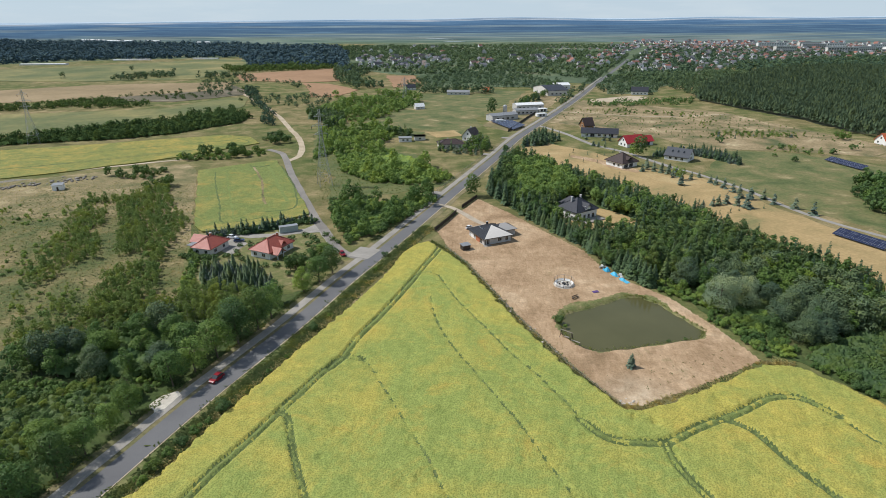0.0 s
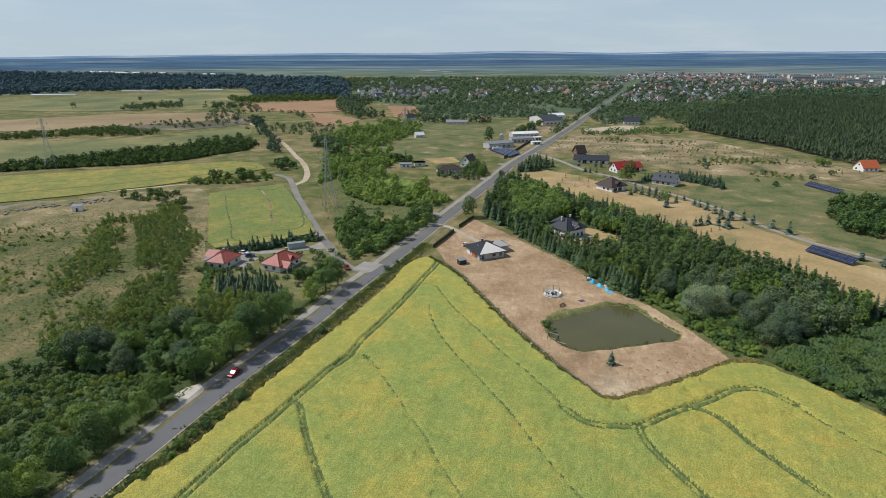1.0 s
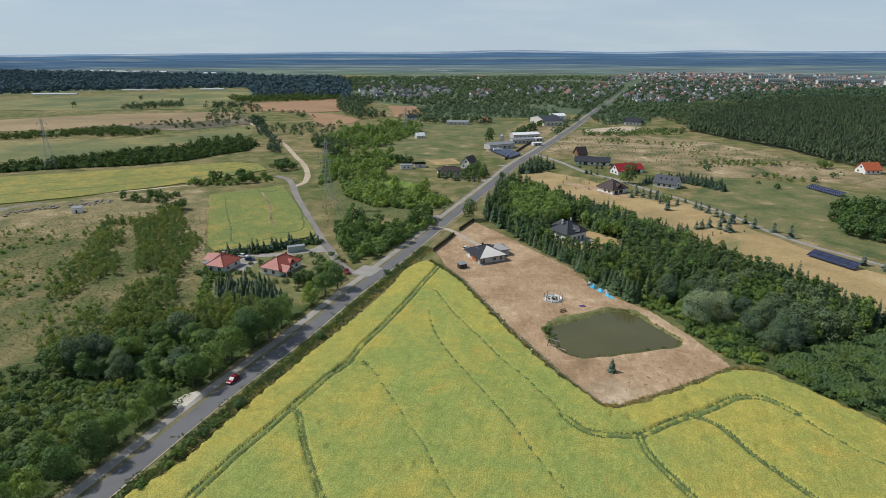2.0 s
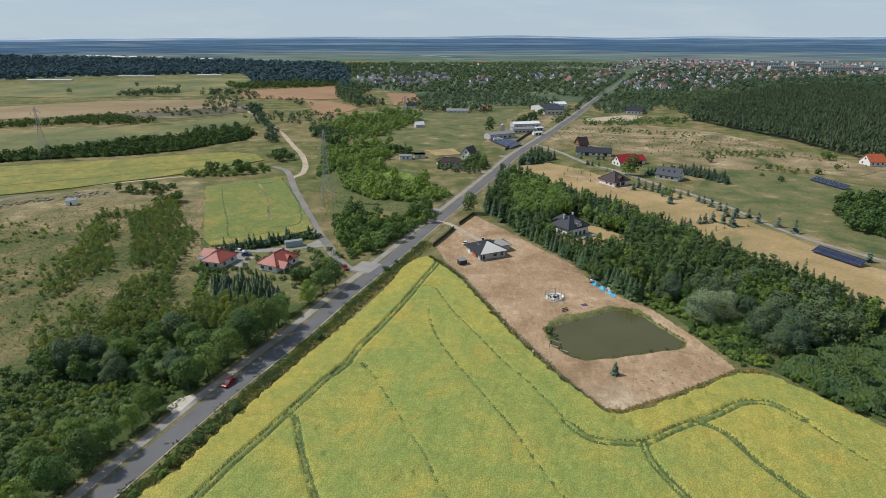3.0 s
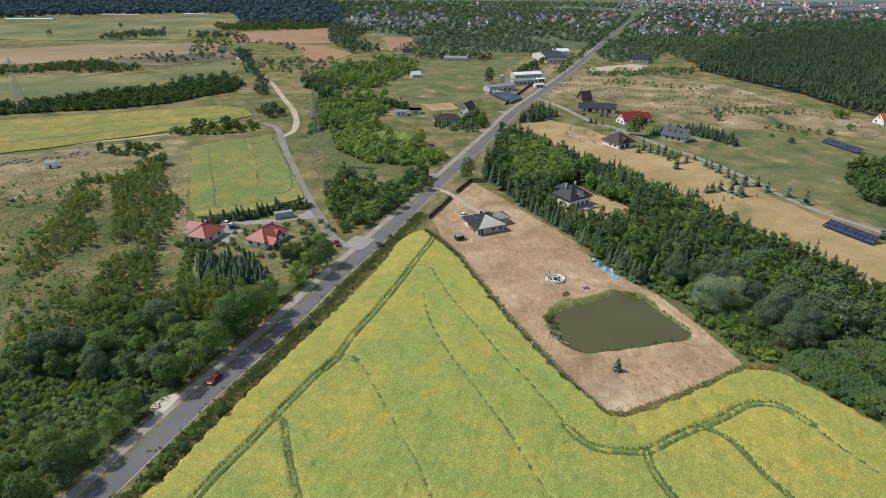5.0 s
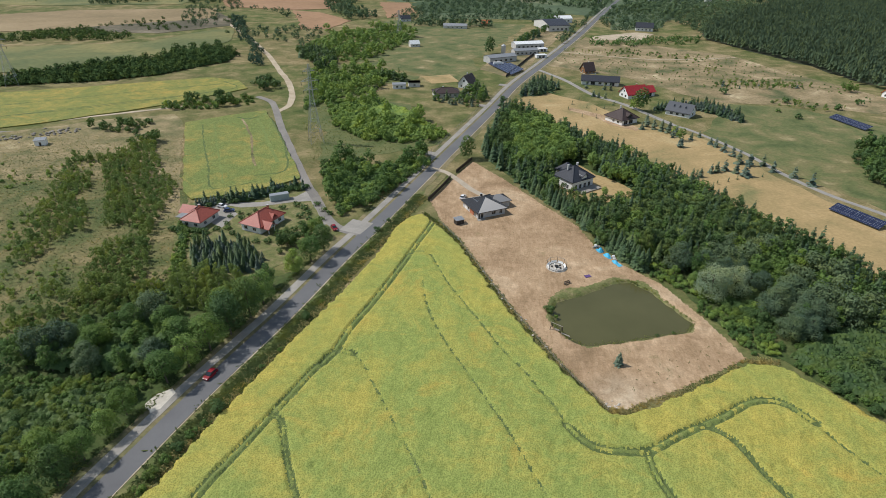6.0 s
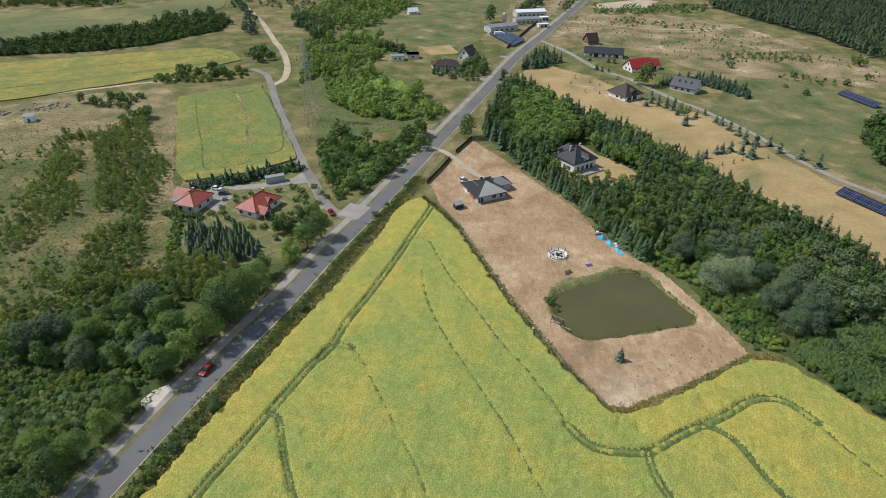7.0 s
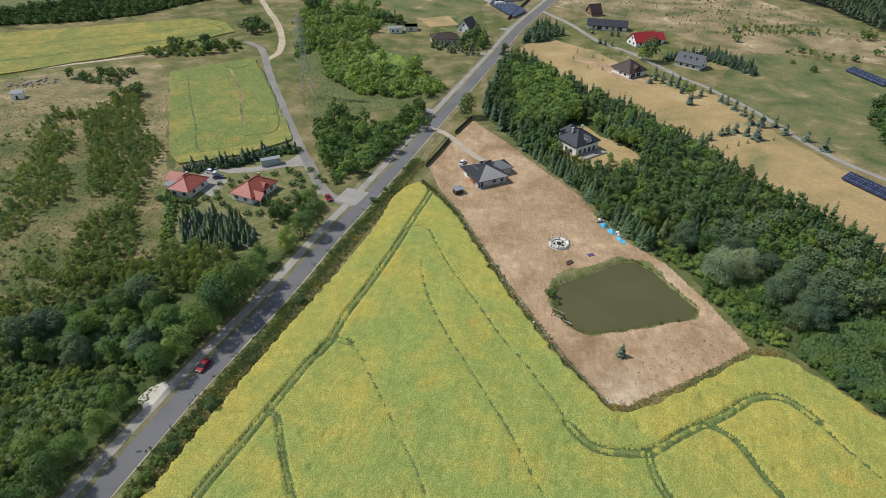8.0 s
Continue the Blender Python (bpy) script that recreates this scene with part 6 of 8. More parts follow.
joined_wood("scrub_belt", "green scrub between the fields and the village", scatter([(-80, 740), (-110, 760), (-60, 940), (60, 960), (120, 800), (90, 740), (40, 760)], 11, 97), "far_wood", 5.5, 4.6, 60, 0.75, 98, "scrub")
joined_wood("scrub_belt", "green trees along the far road", scatter([(150, 680), (200, 690), (300, 900), (270, 960), (220, 930), (150, 760)], 10, 99), "far_wood", 5.5, 4.6, 60, 0.75, 100, "scrub")
joined_wood("roadside_row", "line of trees along the far road", [(x - 10 + RND.uniform(-6, 3), y) for x, y in ROAD if 600 < y < 1400 and RND.random() < 0.6] + [(x + 11 + RND.uniform(-3, 8), y) for x, y in ROAD if 800 < y < 1400 and RND.random() < 0.35], "far_wood", 7.5, 4.4, 60, 0.8, 101, "trees")
joined_wood("reed_belt", "strip of tall green reeds and willows", scatter([(108, 590), (120, 612), (190, 640), (230, 640), (220, 610), (150, 590)], 8, 102), "leaf", 4, 4.5, 40, 0.8, 103, "scrub")

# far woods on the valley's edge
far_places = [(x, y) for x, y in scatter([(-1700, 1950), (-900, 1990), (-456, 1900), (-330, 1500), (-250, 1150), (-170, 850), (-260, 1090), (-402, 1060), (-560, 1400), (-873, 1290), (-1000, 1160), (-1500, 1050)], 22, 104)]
joined_wood("valley_wood", "dark wood on the edge of the valley, haze in its blue colour", far_places, "hazed_wood", 10, 13, 50, 2.6, 105, "forest")
TOWN = [(427, 1990), (700, 1990), (1040, 1800), (1560, 1330), (1100, 1300), (860, 1330), (686, 1251), (501, 1182), (420, 1010), (330, 925), (262, 960), (282, 1391)]
mid = [(x, y) for x, y in scatter([(-250, 1100), (-330, 1500), (-456, 1900), (300, 1950), (1500, 1500), (900, 1100), (600, 1090), (430, 990), (250, 800), (60, 960), (-100, 930)], 15, 106) if wave(np.array(x), np.array(y), 0.012, 107) > -0.75 and line_distance(ROAD[::6], x, y) > 14]
in_town = [bool(inside(TOWN, x, y)) for x, y in mid]
joined_wood("village_trees", "green trees between village houses", [p for p, q in zip(mid, in_town) if not q and RND.random() < 0.85], "far_wood", 6.5, 7, 40, 1.5, 108, "trees")
joined_wood("town_trees", "green garden trees among town roofs", [p for p, q in zip(mid, in_town) if q and RND.random() < 0.95], "far_wood", 6.8, 5.6, 38, 1.4, 109, "trees")


# ---- buildings ----
def gable_roof(w, d, h, z, over, thick=0.22):
    """Ridge along x."""
    hw, hd = w / 2 + over, d / 2 + over
    drop = h * over / (d / 2)
    v = [(-hw, -hd, z - drop), (hw, -hd, z - drop), (hw, 0, z + h), (-hw, 0, z + h), (-hw, hd, z - drop), (hw, hd, z - drop)]
    low = [(x, y, q - thick) for x, y, q in v]
    f = [(0, 1, 2, 3), (3, 2, 5, 4), (7, 6, 9, 8), (8, 9, 10, 11), (0, 6, 7, 1), (4, 5, 11, 10), (0, 3, 9, 6), (3, 4, 10, 9), (1, 7, 8, 2), (2, 8, 11, 5)]
    return v + low, f


def hip_roof(w, d, h, z, over, thick=0.25):
    hw, hd = w / 2 + over, d / 2 + over
    rx, ry = max(hw - hd, 0.15), max(hd - hw, 0.15)
    rx, ry = (rx, 0.0) if hw >= hd else (0.0, ry)
    v = [(-hw, -hd, z), (hw, -hd, z), (hw, hd, z), (-hw, hd, z), (-rx, -ry, z + h), (rx, ry, z + h)]
    v += [(x, y, z - thick) for x, y, _ in v[:4]]
    if hw >= hd:
        f = [(0, 1, 5, 4), (2, 3, 4, 5), (1, 2, 5), (3, 0, 4)]
        side = [0, 0, 1, 1]
    else:
        f = [(0, 1, 4), (2, 3, 5), (1, 2, 5, 4), (3, 0, 4, 5)]
        side = [0, 0, 1, 1]
    f += [(0, 6, 7, 1), (1, 7, 8, 2), (2, 8, 9, 3), (3, 9, 6, 0), (6, 9, 8, 7)]
    return v, f, side + [0] * 5


def opening(parent, w, d, side, along, sill, width, height, name="window"):
    """A framed window or door on a wall, in the wall's own plane; its parts stand a little proud and set back."""
    spin, off = {"f": (0, -d / 2), "b": (180, -d / 2), "r": (90, -w / 2), "l": (-90, -w / 2)}[side]
    m = pose(0, 0, 0, 0, 0, spin) @ pose(along, off, sill + height / 2)
    bm = boxes((0, 0, height / 2, width + 0.16, 0.12, 0.09), (0, 0, -height / 2, width + 0.16, 0.16, 0.09), (-width / 2, 0, 0, 0.09, 0.12, height), (width / 2, 0, 0, 0.09, 0.12, height), (0, 0, 0, 0.06, 0.1, height))
    fr = part(name, bm, "win_frame", parent)
    fr.matrix_basis = m
    part("pane" if name == "window" else "leaf_panel", boxes((0, 0.01, 0, width - 0.05, 0.05, height - 0.05)), "glass" if name != "garage_door" else "black", fr)
    return fr


def house(label, x, y, rot, w, d, wall_h, roof_h, style, wall, roof, wins=(), chimneys=(), over=0.6, name="house", roof2=None, base=0.0):
    t = thing(name, pose(x, y, float(terrain(x, y)) + base, 0, 0, rot), label, "house")
    bm = boxes((0, 0, wall_h / 2 - 0.2, w, d, wall_h + 0.4))
    if style == "gable":
        g = [bm.verts.new(p) for p in ((-w / 2, -d / 2, wall_h), (-w / 2, d / 2, wall_h), (-w / 2, 0, wall_h + roof_h - 0.15), (w / 2, -d / 2, wall_h), (w / 2, d / 2, wall_h), (w / 2, 0, wall_h + roof_h - 0.15))]
        bm.faces.new((g[0], g[2], g[1]))
        bm.faces.new((g[3], g[4], g[5]))
    part("wall", bm, wall, t)
    part("plinth", boxes((0, 0, 0.12, w + 0.1, d + 0.1, 0.34)), "wall_raw", t)
    if style == "gable":
        v, f = gable_roof(w, d, roof_h, wall_h + 0.05, over)
        rf = mesh_object("roof", v, f, roof, t)
    elif style == "hip":
        v, f, side = hip_roof(w, d, roof_h, wall_h + 0.1, over)
        rf = mesh_object("roof", v, f, [roof, roof2 or roof], t, side)
        bm = bmesh.new()
        for a, b in ((0, 4), (3, 4), (1, 5), (2, 5), (4, 5)) if w + 2 * over >= d + 2 * over else ((0, 4), (1, 4), (2, 5), (3, 5), (4, 5)):
            bar(bm, Vector(v[a]) + Vector((0, 0, 0.05)), Vector(v[b]) + Vector((0, 0, 0.05)), 0.22)
        part("ridge_cap", bm, roof, rf)
    else:
        rf = part("roof", boxes((0, 0, wall_h + 0.15, w + 2 * over, d + 2 * over, 0.3)), roof, t)
    for sy in (-1, 1):
        gut = bmesh.new()
        gz = wall_h - (0.25 if style == "gable" else 0.02)
        tube(gut, (-w / 2 - over, sy * (d / 2 + over + 0.06), gz), (w / 2 + over, sy * (d / 2 + over + 0.06), gz), 0.07, 0.07, 6)
        part("gutter", gut, "black", t)
    for side, along, sill, ww, hh, *nm in wins:
        opening(t, w, d, side, along, sill, ww, hh, nm[0] if nm else "window")
    for cx, cy, top in chimneys:
        ch = part("chimney", boxes((cx, cy, top - 0.9, 0.7, 0.6, 2.2)), "brick" if roof in ("roof_red", "roof_scarlet", "roof_orange", "town_roof") else "black" if roof == "roof_dark" else "wall_raw", t)
        part("chimney_cap", boxes((cx, cy, top + 0.24, 0.9, 0.8, 0.12)), "wall_raw", ch)
    return t


def row(side, n, span, sill, w, h):
    return [(side, (k - (n - 1) / 2) * span, sill, w, h) for k in range(n)]


# the new bungalow on the bare plot
bung = house("new bungalow with a glossy dark tiled hip roof", 5.75, 218.2, 27.7, 12.0, 12.8, 2.8, 3.2, "hip", "wall_raw", "roof_dark",
             [("f", 1.0, 0.9, 1.7, 1.3), ("f", 4.2, 0.7, 1.3, 1.7), ("f", -4.2, 0.1, 1.2, 2.1, "door"), ("l", 3.6, 0.1, 2.0, 2.2), ("l", -1.8, 0.9, 1.4, 1.2), ("r", 0, 0.9, 1.6, 1.2)], [(-0.6, 1.4, 6.6)], 0.8, roof2="roof_dark_y")
part("brick_panel", boxes((-6.02, -1.2, 1.3, 0.1, 3.4, 2.5)), "brick", bung, "bare red block panel in the wall")
part("brick_panel", boxes((-6.02, 3.6, 1.3, 0.12, 2.4, 2.5)), "wall_white", bung, "white plastered panel in the wall")
for k in (-0.55, 0.55):
    sl = part("skylight", boxes((0, 0, 0, 0.8, 1.2, 0.08)), "steel", bung)
    sl.matrix_basis = pose(-3.0, 1.2 + k * 1.9, 4.65, 0, -24, 0)
    part("pane", boxes((0, 0, 0.05, 0.62, 1.0, 0.03)), "glass", sl)
part("porch_post", boxes((-5.6, -6.9, 1.4, 0.2, 0.2, 2.8)), "dark_wood", bung)
part("porch_slab", boxes((-5.0, -7.4, 0.12, 3.2, 1.6, 0.2)), "paving", bung)
wv, wf, ws = hip_roof(8.6, 6.0, 2.0, 2.9, 0.7)
wing = part("wing", boxes((7.0, 2.0, 1.3, 8.6, 6.0, 3.0)), "wall_raw", bung, "low side wing of grey blocks")
wr = mesh_object("wing_roof", wv, wf, ["roof_dark", "roof_dark_y"], bung, ws)
wr.matrix_basis = pose(7.0, 2.0, 0)

# red-roofed houses
rh = house("bungalow with a red tiled hip roof in a garden", -78.0, 199.6, -22, 9.0, 13.4, 2.9, 3.4, "hip", "wall_white", "roof_red",
           [("f", -2.4, 0.9, 1.5, 1.3), ("f", 1.6, 0.9, 1.5, 1.3), ("r", -3, 0.9, 1.4, 1.3), ("r", 0.5, 0.2, 1.2, 2.1, "door"), ("r", 4, 0.9, 1.4, 1.3)], [(0.2, 3.4, 6.8)], 0.6)
gv, gf = gable_roof(4.6, 4.0, 1.6, 2.7, 0.5)
pr = mesh_object("porch_roof", gv, gf, "roof_red", rh, label="red tiled gable over the porch")
pr.matrix_basis = pose(5.2, -3.6, 0)
for px, py in ((7.0, -5.2), (7.0, -2.0)):
    part("porch_post", boxes((px, py, 1.3, 0.25, 0.25, 2.6)), "wall_white", rh)
gv, gf = gable_roof(3.4, 3.0, 1.5, 3.3, 0.3)
mesh_object("dormer", gv, gf, "roof_red", rh).matrix_basis = pose(2.6, 1.6, 0.2)
rh = house("house with a red tiled hip roof behind conifers", -102.6, 200.5, -14, 8.0, 10.8, 2.9, 2.9, "hip", "wall", "roof_red",
           [("f", -2, 0.9, 1.4, 1.3), ("f", 2, 0.9, 1.4, 1.3), ("r", -2.5, 0.9, 1.4, 1.3), ("r", 2.5, 0.9, 1.4, 1.3)], [(-0.6, 1.4, 6.4)], 0.6)
part("wing", boxes((-6.6, 3.4, 1.3, 6.0, 5.4, 2.9)), "wall", rh)
gv, gf = gable_roof(6.4, 5.6, 1.9, 2.8, 0.5)
mesh_object("wing_roof", gv, gf, "roof_red", rh).matrix_basis = pose(-6.4, 3.4, 0)
part("terrace_roof", boxes((-6.2, -1.6, 2.5, 4.4, 4.0, 0.14)), "sheet_metal", rh, "pale sheet roof over the terrace")
part("roof_panel", boxes((-2.9, 1.2, 4.7, 2.2, 4.2, 0.12, Matrix.Rotation(radians(-36), 3, "Y"))), "solar", rh)

# grey house in the clearing
gh = house("grey villa with a steep dark slate roof", 45.5, 247.5, 36, 12.5, 11.5, 4.2, 4.6, "hip", "wall_white", "roof_grey",
           row("f", 4, 2.6, 0.4, 1.3, 2.1) + row("l", 3, 3.0, 0.6, 1.2, 1.7) + row("r", 3, 3.0, 0.6, 1.2, 1.7), [(-3.0, 1.0, 9.2), (2.2, 0.8, 9.3)], 0.6)
gv, gf = gable_roof(4.4, 3.0, 1.4, 6.0, 0.3)
part("dormer", boxes((0.5, -4.2, 5.3, 2.8, 3.2, 1.8)), "wall_white", gh, "white dormer with a window")
mesh_object("dormer_roof", gv, gf, "roof_grey", gh).matrix_basis = pose(0.5, -4.2, 0.05, 0, 0, 90)
part("terrace", boxes((1.0, -8.2, 0.3, 12.0, 4.6, 0.6)), "paving", gh, "pale raised terrace in front")
part("wing", boxes((3.5, 8.0, 1.8, 7.0, 6.5, 4.0)), "wall_white", gh)
hv, hf, hs = hip_roof(7.0, 6.5, 3.4, 3.8, 0.5)
mesh_object("wing_roof", hv, hf, ["roof_grey", "roof_grey"], gh, hs).matrix_basis = pose(3.5, 8.0, 0)
sheet("garden_lawn", "dry lawn round the grey villa", "lawn", [(35, 246), (41, 231), (52, 230), (63, 227), (72, 238), (67, 250), (58, 260), (52, 272), (42, 268)], 0.1, "gold", 0.5, 5)

# houses beyond the dry lawn
ha = house("house with a brown pyramid roof and double garage", 87.5, 345, 34, 12.5, 13.0, 3.0, 4.8, "hip", "wall_white", "roof_brown",
           [("f", -3.2, 0.1, 3.0, 2.3, "garage_door"), ("f", 1.0, 0.1, 3.0, 2.3, "garage_door"), ("r", 0, 0.9, 1.6, 1.3), ("l", 0, 0.9, 1.6, 1.3), ("l", 3.5, 0.9, 1.6, 1.3)], [(0.3, 2.0, 8.4)], 0.8)
gv, gf = gable_roof(3.6, 3.6, 1.3, 4.9, 0.3)
mesh_object("dormer", gv, gf, "roof_brown", ha).matrix_basis = pose(0, -4.4, 0, 0, 0, 90)
part("dormer_front", boxes((0, -5.6, 4.6, 2.6, 0.6, 1.2)), "glass", ha)
sheet("paved_yard", "reddish paved yard before the garage", "driveway", [(60, 366), (74, 352), (80, 338), (92, 327), (98, 331), (90, 340), (84, 352), (72, 364), (62, 372)], 0.1, "dirt", 0.3, 4)
hb = house("white house with a dark gable roof and skylights", 127, 362, -38, 14.5, 10.5, 3.0, 4.2, "gable", "wall_white", "roof_dark",
           row("f", 3, 3.6, 0.8, 1.6, 1.5) + [("r", 0, 1.0, 2.0, 1.6), ("r", 0, 3.9, 1.4, 1.3), ("l", 0, 3.9, 1.4, 1.3)], [(1.5, 1.5, 8.0)], 0.7)
for k in (-3.5, 0, 3.5):
    part("skylight", boxes((k, -2.6, 5.55, 0.8, 1.3, 0.1, Matrix.Rotation(radians(41), 3, "X"))), "glass", hb)
hc = house("white house with a bright red gable roof", 108, 403, 22, 15, 10, 3.2, 4.4, "gable", "wall_white", "roof_scarlet", row("f", 3, 4.0, 0.8, 1.6, 1.5) + [("l", -2, 0.9, 1.5, 1.4), ("l", 2, 0.9, 1.5, 1.4), ("l", 0, 3.9, 1.4, 1.3)], [(2, 1, 8.2)], 0.7)
part("wing", boxes((10.5, 1.0, 1.6, 9.0, 8.0, 3.4)), "wall_white", hc)
gv, gf = gable_roof(9.4, 8.4, 3.2, 3.2, 0.5)
mesh_object("wing_roof", gv, gf, "roof_scarlet", hc).matrix_basis = pose(10.5, 1.0, 0)
opening(hc, 30, 6, "f", 10.5, 0.1, 4.0, 2.4, "garage_door")
house("long low white bungalow with grey roof", 92, 437, -10, 26, 9, 3.2, 3.0, "gable", "wall_white", "roof_grey", [("f", -9, 0.8, 2.0, 1.5), ("f", -5, 0.1, 3.0, 2.4, "garage_door"), ("f", 0, 0.8, 2.0, 1.5), ("f", 4, 0.8, 2.0, 1.5), ("f", 8.5, 0.1, 3.2, 2.4, "garage_door"), ("l", 0, 0.9, 1.6, 1.4)], [(-4, 0.5, 6.8)], 0.7)
house("tall timber cottage with a steep brown roof", 89, 474, 20, 8, 8.5, 2.8, 5.2, "gable", "timber", "roof_brown", row("f", 2, 3.5, 0.9, 1.3, 1.3) + [("l", 0, 0.9, 1.8, 1.5), ("l", 0, 4.6, 1.4, 1.4)], [(1, 1, 7.9)], 0.7)
house("white house with an orange tiled roof", 285, 412, 8, 12, 10, 3.2, 4.6, "gable", "wall_white", "roof_orange", row("f", 3, 3.6, 0.9, 1.4, 1.4) + [("l", 0, 4.0, 1.4, 1.3), ("l", -2, 0.9, 1.4, 1.4)], [(0, 1, 8.2)], 0.7)
house("pale house with a grey gable roof", 187, 692, -12, 18, 11, 4.0, 4.5, "gable", "wall_white", "roof_grey", row("f", 4, 4.0, 1.0, 1.5, 1.4), [(3, 1, 8.4)], 0.6)

# houses left of the far road
house("white house with a steep dark gable roof", -4.0, 421, 62, 11, 9, 3.6, 5.2, "gable", "wall_white", "roof_brown", row("f", 3, 3.0, 0.9, 1.3, 1.4) + [("l", -2, 0.9, 1.3, 1.4), ("l", 2, 0.9, 1.3, 1.4), ("l", 0, 4.4, 1.3, 1.4)], [(1, 1, 9.2)], 0.6)
house("low house with a reddish brown hip roof", -18, 395, 12, 17, 10, 3.0, 2.6, "hip", "wall", "roof_brown", row("f", 4, 3.6, 0.9, 1.5, 1.3), [(-2, 0.4, 6.0)], 0.7)
house("small white cottage with a flat grey roof", -52, 414, 10, 9, 6, 2.8, 0, "flat", "wall_white", "sheet_metal", row("f", 2, 3.0, 0.9, 1.4, 1.2), [], 0.3)
house("low grey shed beside a cottage", -42, 420, 10, 8, 6, 3.0, 0, "flat", "wall", "roof_dark", row("f", 1, 3.0, 0.9, 1.4, 1.2), [], 0.3, "shed")
sheet("garden_lawn", "trim green garden lawn", "lawn", [(-78, 428), (-45, 425), (-40, 450), (-72, 462)], 0.1, "lawn", 0.6, 6)
sheet("garden_lawn", "dry yellow garden lawn", "lawn", [(-30, 428), (-10, 436), (-18, 458), (-40, 450)], 0.1, "gold", 0.6, 6)
house("small white hut with a pale gable roof", -57, 574, 25, 9, 6.5, 2.8, 2.8, "gable", "wall", "white_sheet", row("f", 2, 3.0, 0.9, 1.2, 1.0), [], 0.4, "hut")
house("small pale cottage with a grey roof", -84, 738, 20, 12, 8, 3.0, 3.5, "gable", "wall_white", "roof_grey", row("f", 2, 4.0, 0.9, 1.2, 1.0), [], 0.4, "hut")
house("low farm shed with pale roof", -22, 690, -5, 26, 8, 3.0, 2.0, "gable", "wall", "sheet_metal", row("f", 4, 5.0, 0.9, 1.6, 1.0), [], 0.4, "shed")
house("small brown barn on the pasture", 12, 712, 0, 9, 7, 3.0, 3.0, "gable", "timber", "roof_orange", row("f", 2, 3.0, 0.9, 1.2, 1.0), [], 0.4, "barn")

# works yard by the road
house("workshop hall with a white sheet roof", 50, 577, 17, 28, 12, 4.5, 1.6, "gable", "wall_raw", "white_sheet", row("f", 6, 4.2, 1.2, 2.0, 1.4), [], 0.3, "hall")
house("workshop hall with a grey sheet roof", 45, 545, 17, 22, 9, 4.0, 1.4, "gable", "wall_raw", "sheet_metal", row("f", 5, 4.0, 1.0, 1.8, 1.4), [], 0.3, "hall")
house("long storage hall with a grey roof", 22, 512, 30, 26, 11, 4.5, 1.6, "gable", "wall_raw", "sheet_metal", row("f", 4, 5.0, 1.0, 2.4, 1.6), [], 0.3, "hall")
house("large hall with a dark grey roof", 86, 700, 17, 24, 46, 6.0, 4.0, "gable", "wall", "roof_grey", row("f", 4, 5.0, 1.5, 2.4, 1.6), [], 0.4, "hall")
house("hall with a pale roof beside the road", 104, 748, 17, 20, 14, 5.0, 2.5, "gable", "wall_white", "white_sheet", row("f", 3, 5.0, 1.5, 2.4, 1.6), [], 0.4, "hall")
house("low garage row with a pale roof", 58, 530, 17, 9, 5, 2.6, 0, "flat", "wall_white", "white_sheet", row("f", 2, 3.0, 0.3, 2.2, 2.0), [], 0.2, "garage")
house("low garage with a pale roof", 62, 560, 17, 8, 6, 2.6, 0, "flat", "wall_white", "white_sheet", row("f", 2, 3.0, 0.3, 2.2, 2.0), [], 0.2, "garage")
silo = thing("silo", pose(26, 545, 0), "upright grey steel storage silo", "silo")
sb = bmesh.new()
bmesh.ops.create_cone(sb, cap_ends=True, segments=20, radius1=2.0, radius2=2.0, depth=7, matrix=Matrix.Translation((0, 0, 3.5)))
part("tank", sb, "steel", silo)
sb = bmesh.new()
bmesh.ops.create_cone(sb, cap_ends=True, segments=20, radius1=2.1, radius2=0.2, depth=1.4, matrix=Matrix.Translation((0, 0, 7.7)))
part("cap", sb, "steel", silo)


def small_hut(label, x, y, rot, w, d, h, wall, roof):
    t = thing("shed", pose(x, y, 0.05, 0, 0, rot), label, "shed")
    part("wall", boxes((0, 0, h / 2, w, d, h)), wall, t)
    part("roof", boxes((0, 0, h + 0.2, w + 0.5, d + 0.5, 0.12, Matrix.Rotation(radians(6), 3, "X"))), roof, t)
    dr = part("door", boxes((0, -d / 2 - 0.03, 0.95, 0.9, 0.06, 1.9)), "dark_wood", t)
    part("door_handle", boxes((0.35, -d / 2 - 0.08, 1.0, 0.06, 0.06, 0.16)), "steel", dr)
    part("window", boxes((-w / 2 - 0.02, 0, 1.3, 0.06, 0.9, 0.6)), "glass", t)
    return t


small_hut("small garden shed with a grey-blue sheet roof", -3.9, 205.6, 30, 3.2, 2.4, 1.9, "dark_wood", "sheet_metal")
small_hut("small white site hut on the stony yard", -221, 281, 20, 5.0, 4.0, 2.9, "white", "sheet_metal")


def container(label, x, y, rot):
    t = thing("container", pose(x, y, 0.1, 0, 0, rot), label, "container")
    part("body", boxes((0, 0, 1.3, 7.6, 2.5, 2.5)), "container", t)
    ribs = bmesh.new()
    for k in range(18):
        box(ribs, -3.6 + k * 0.424, -1.27, 1.3, 0.16, 0.06, 2.2)
    part("rib", ribs, "container", t)
    part("roof", boxes((0, 0, 2.62, 7.7, 2.6, 0.14)), "steel", t)


container("grey-green steel container behind the hedge", -78.8, 222.5, 27)


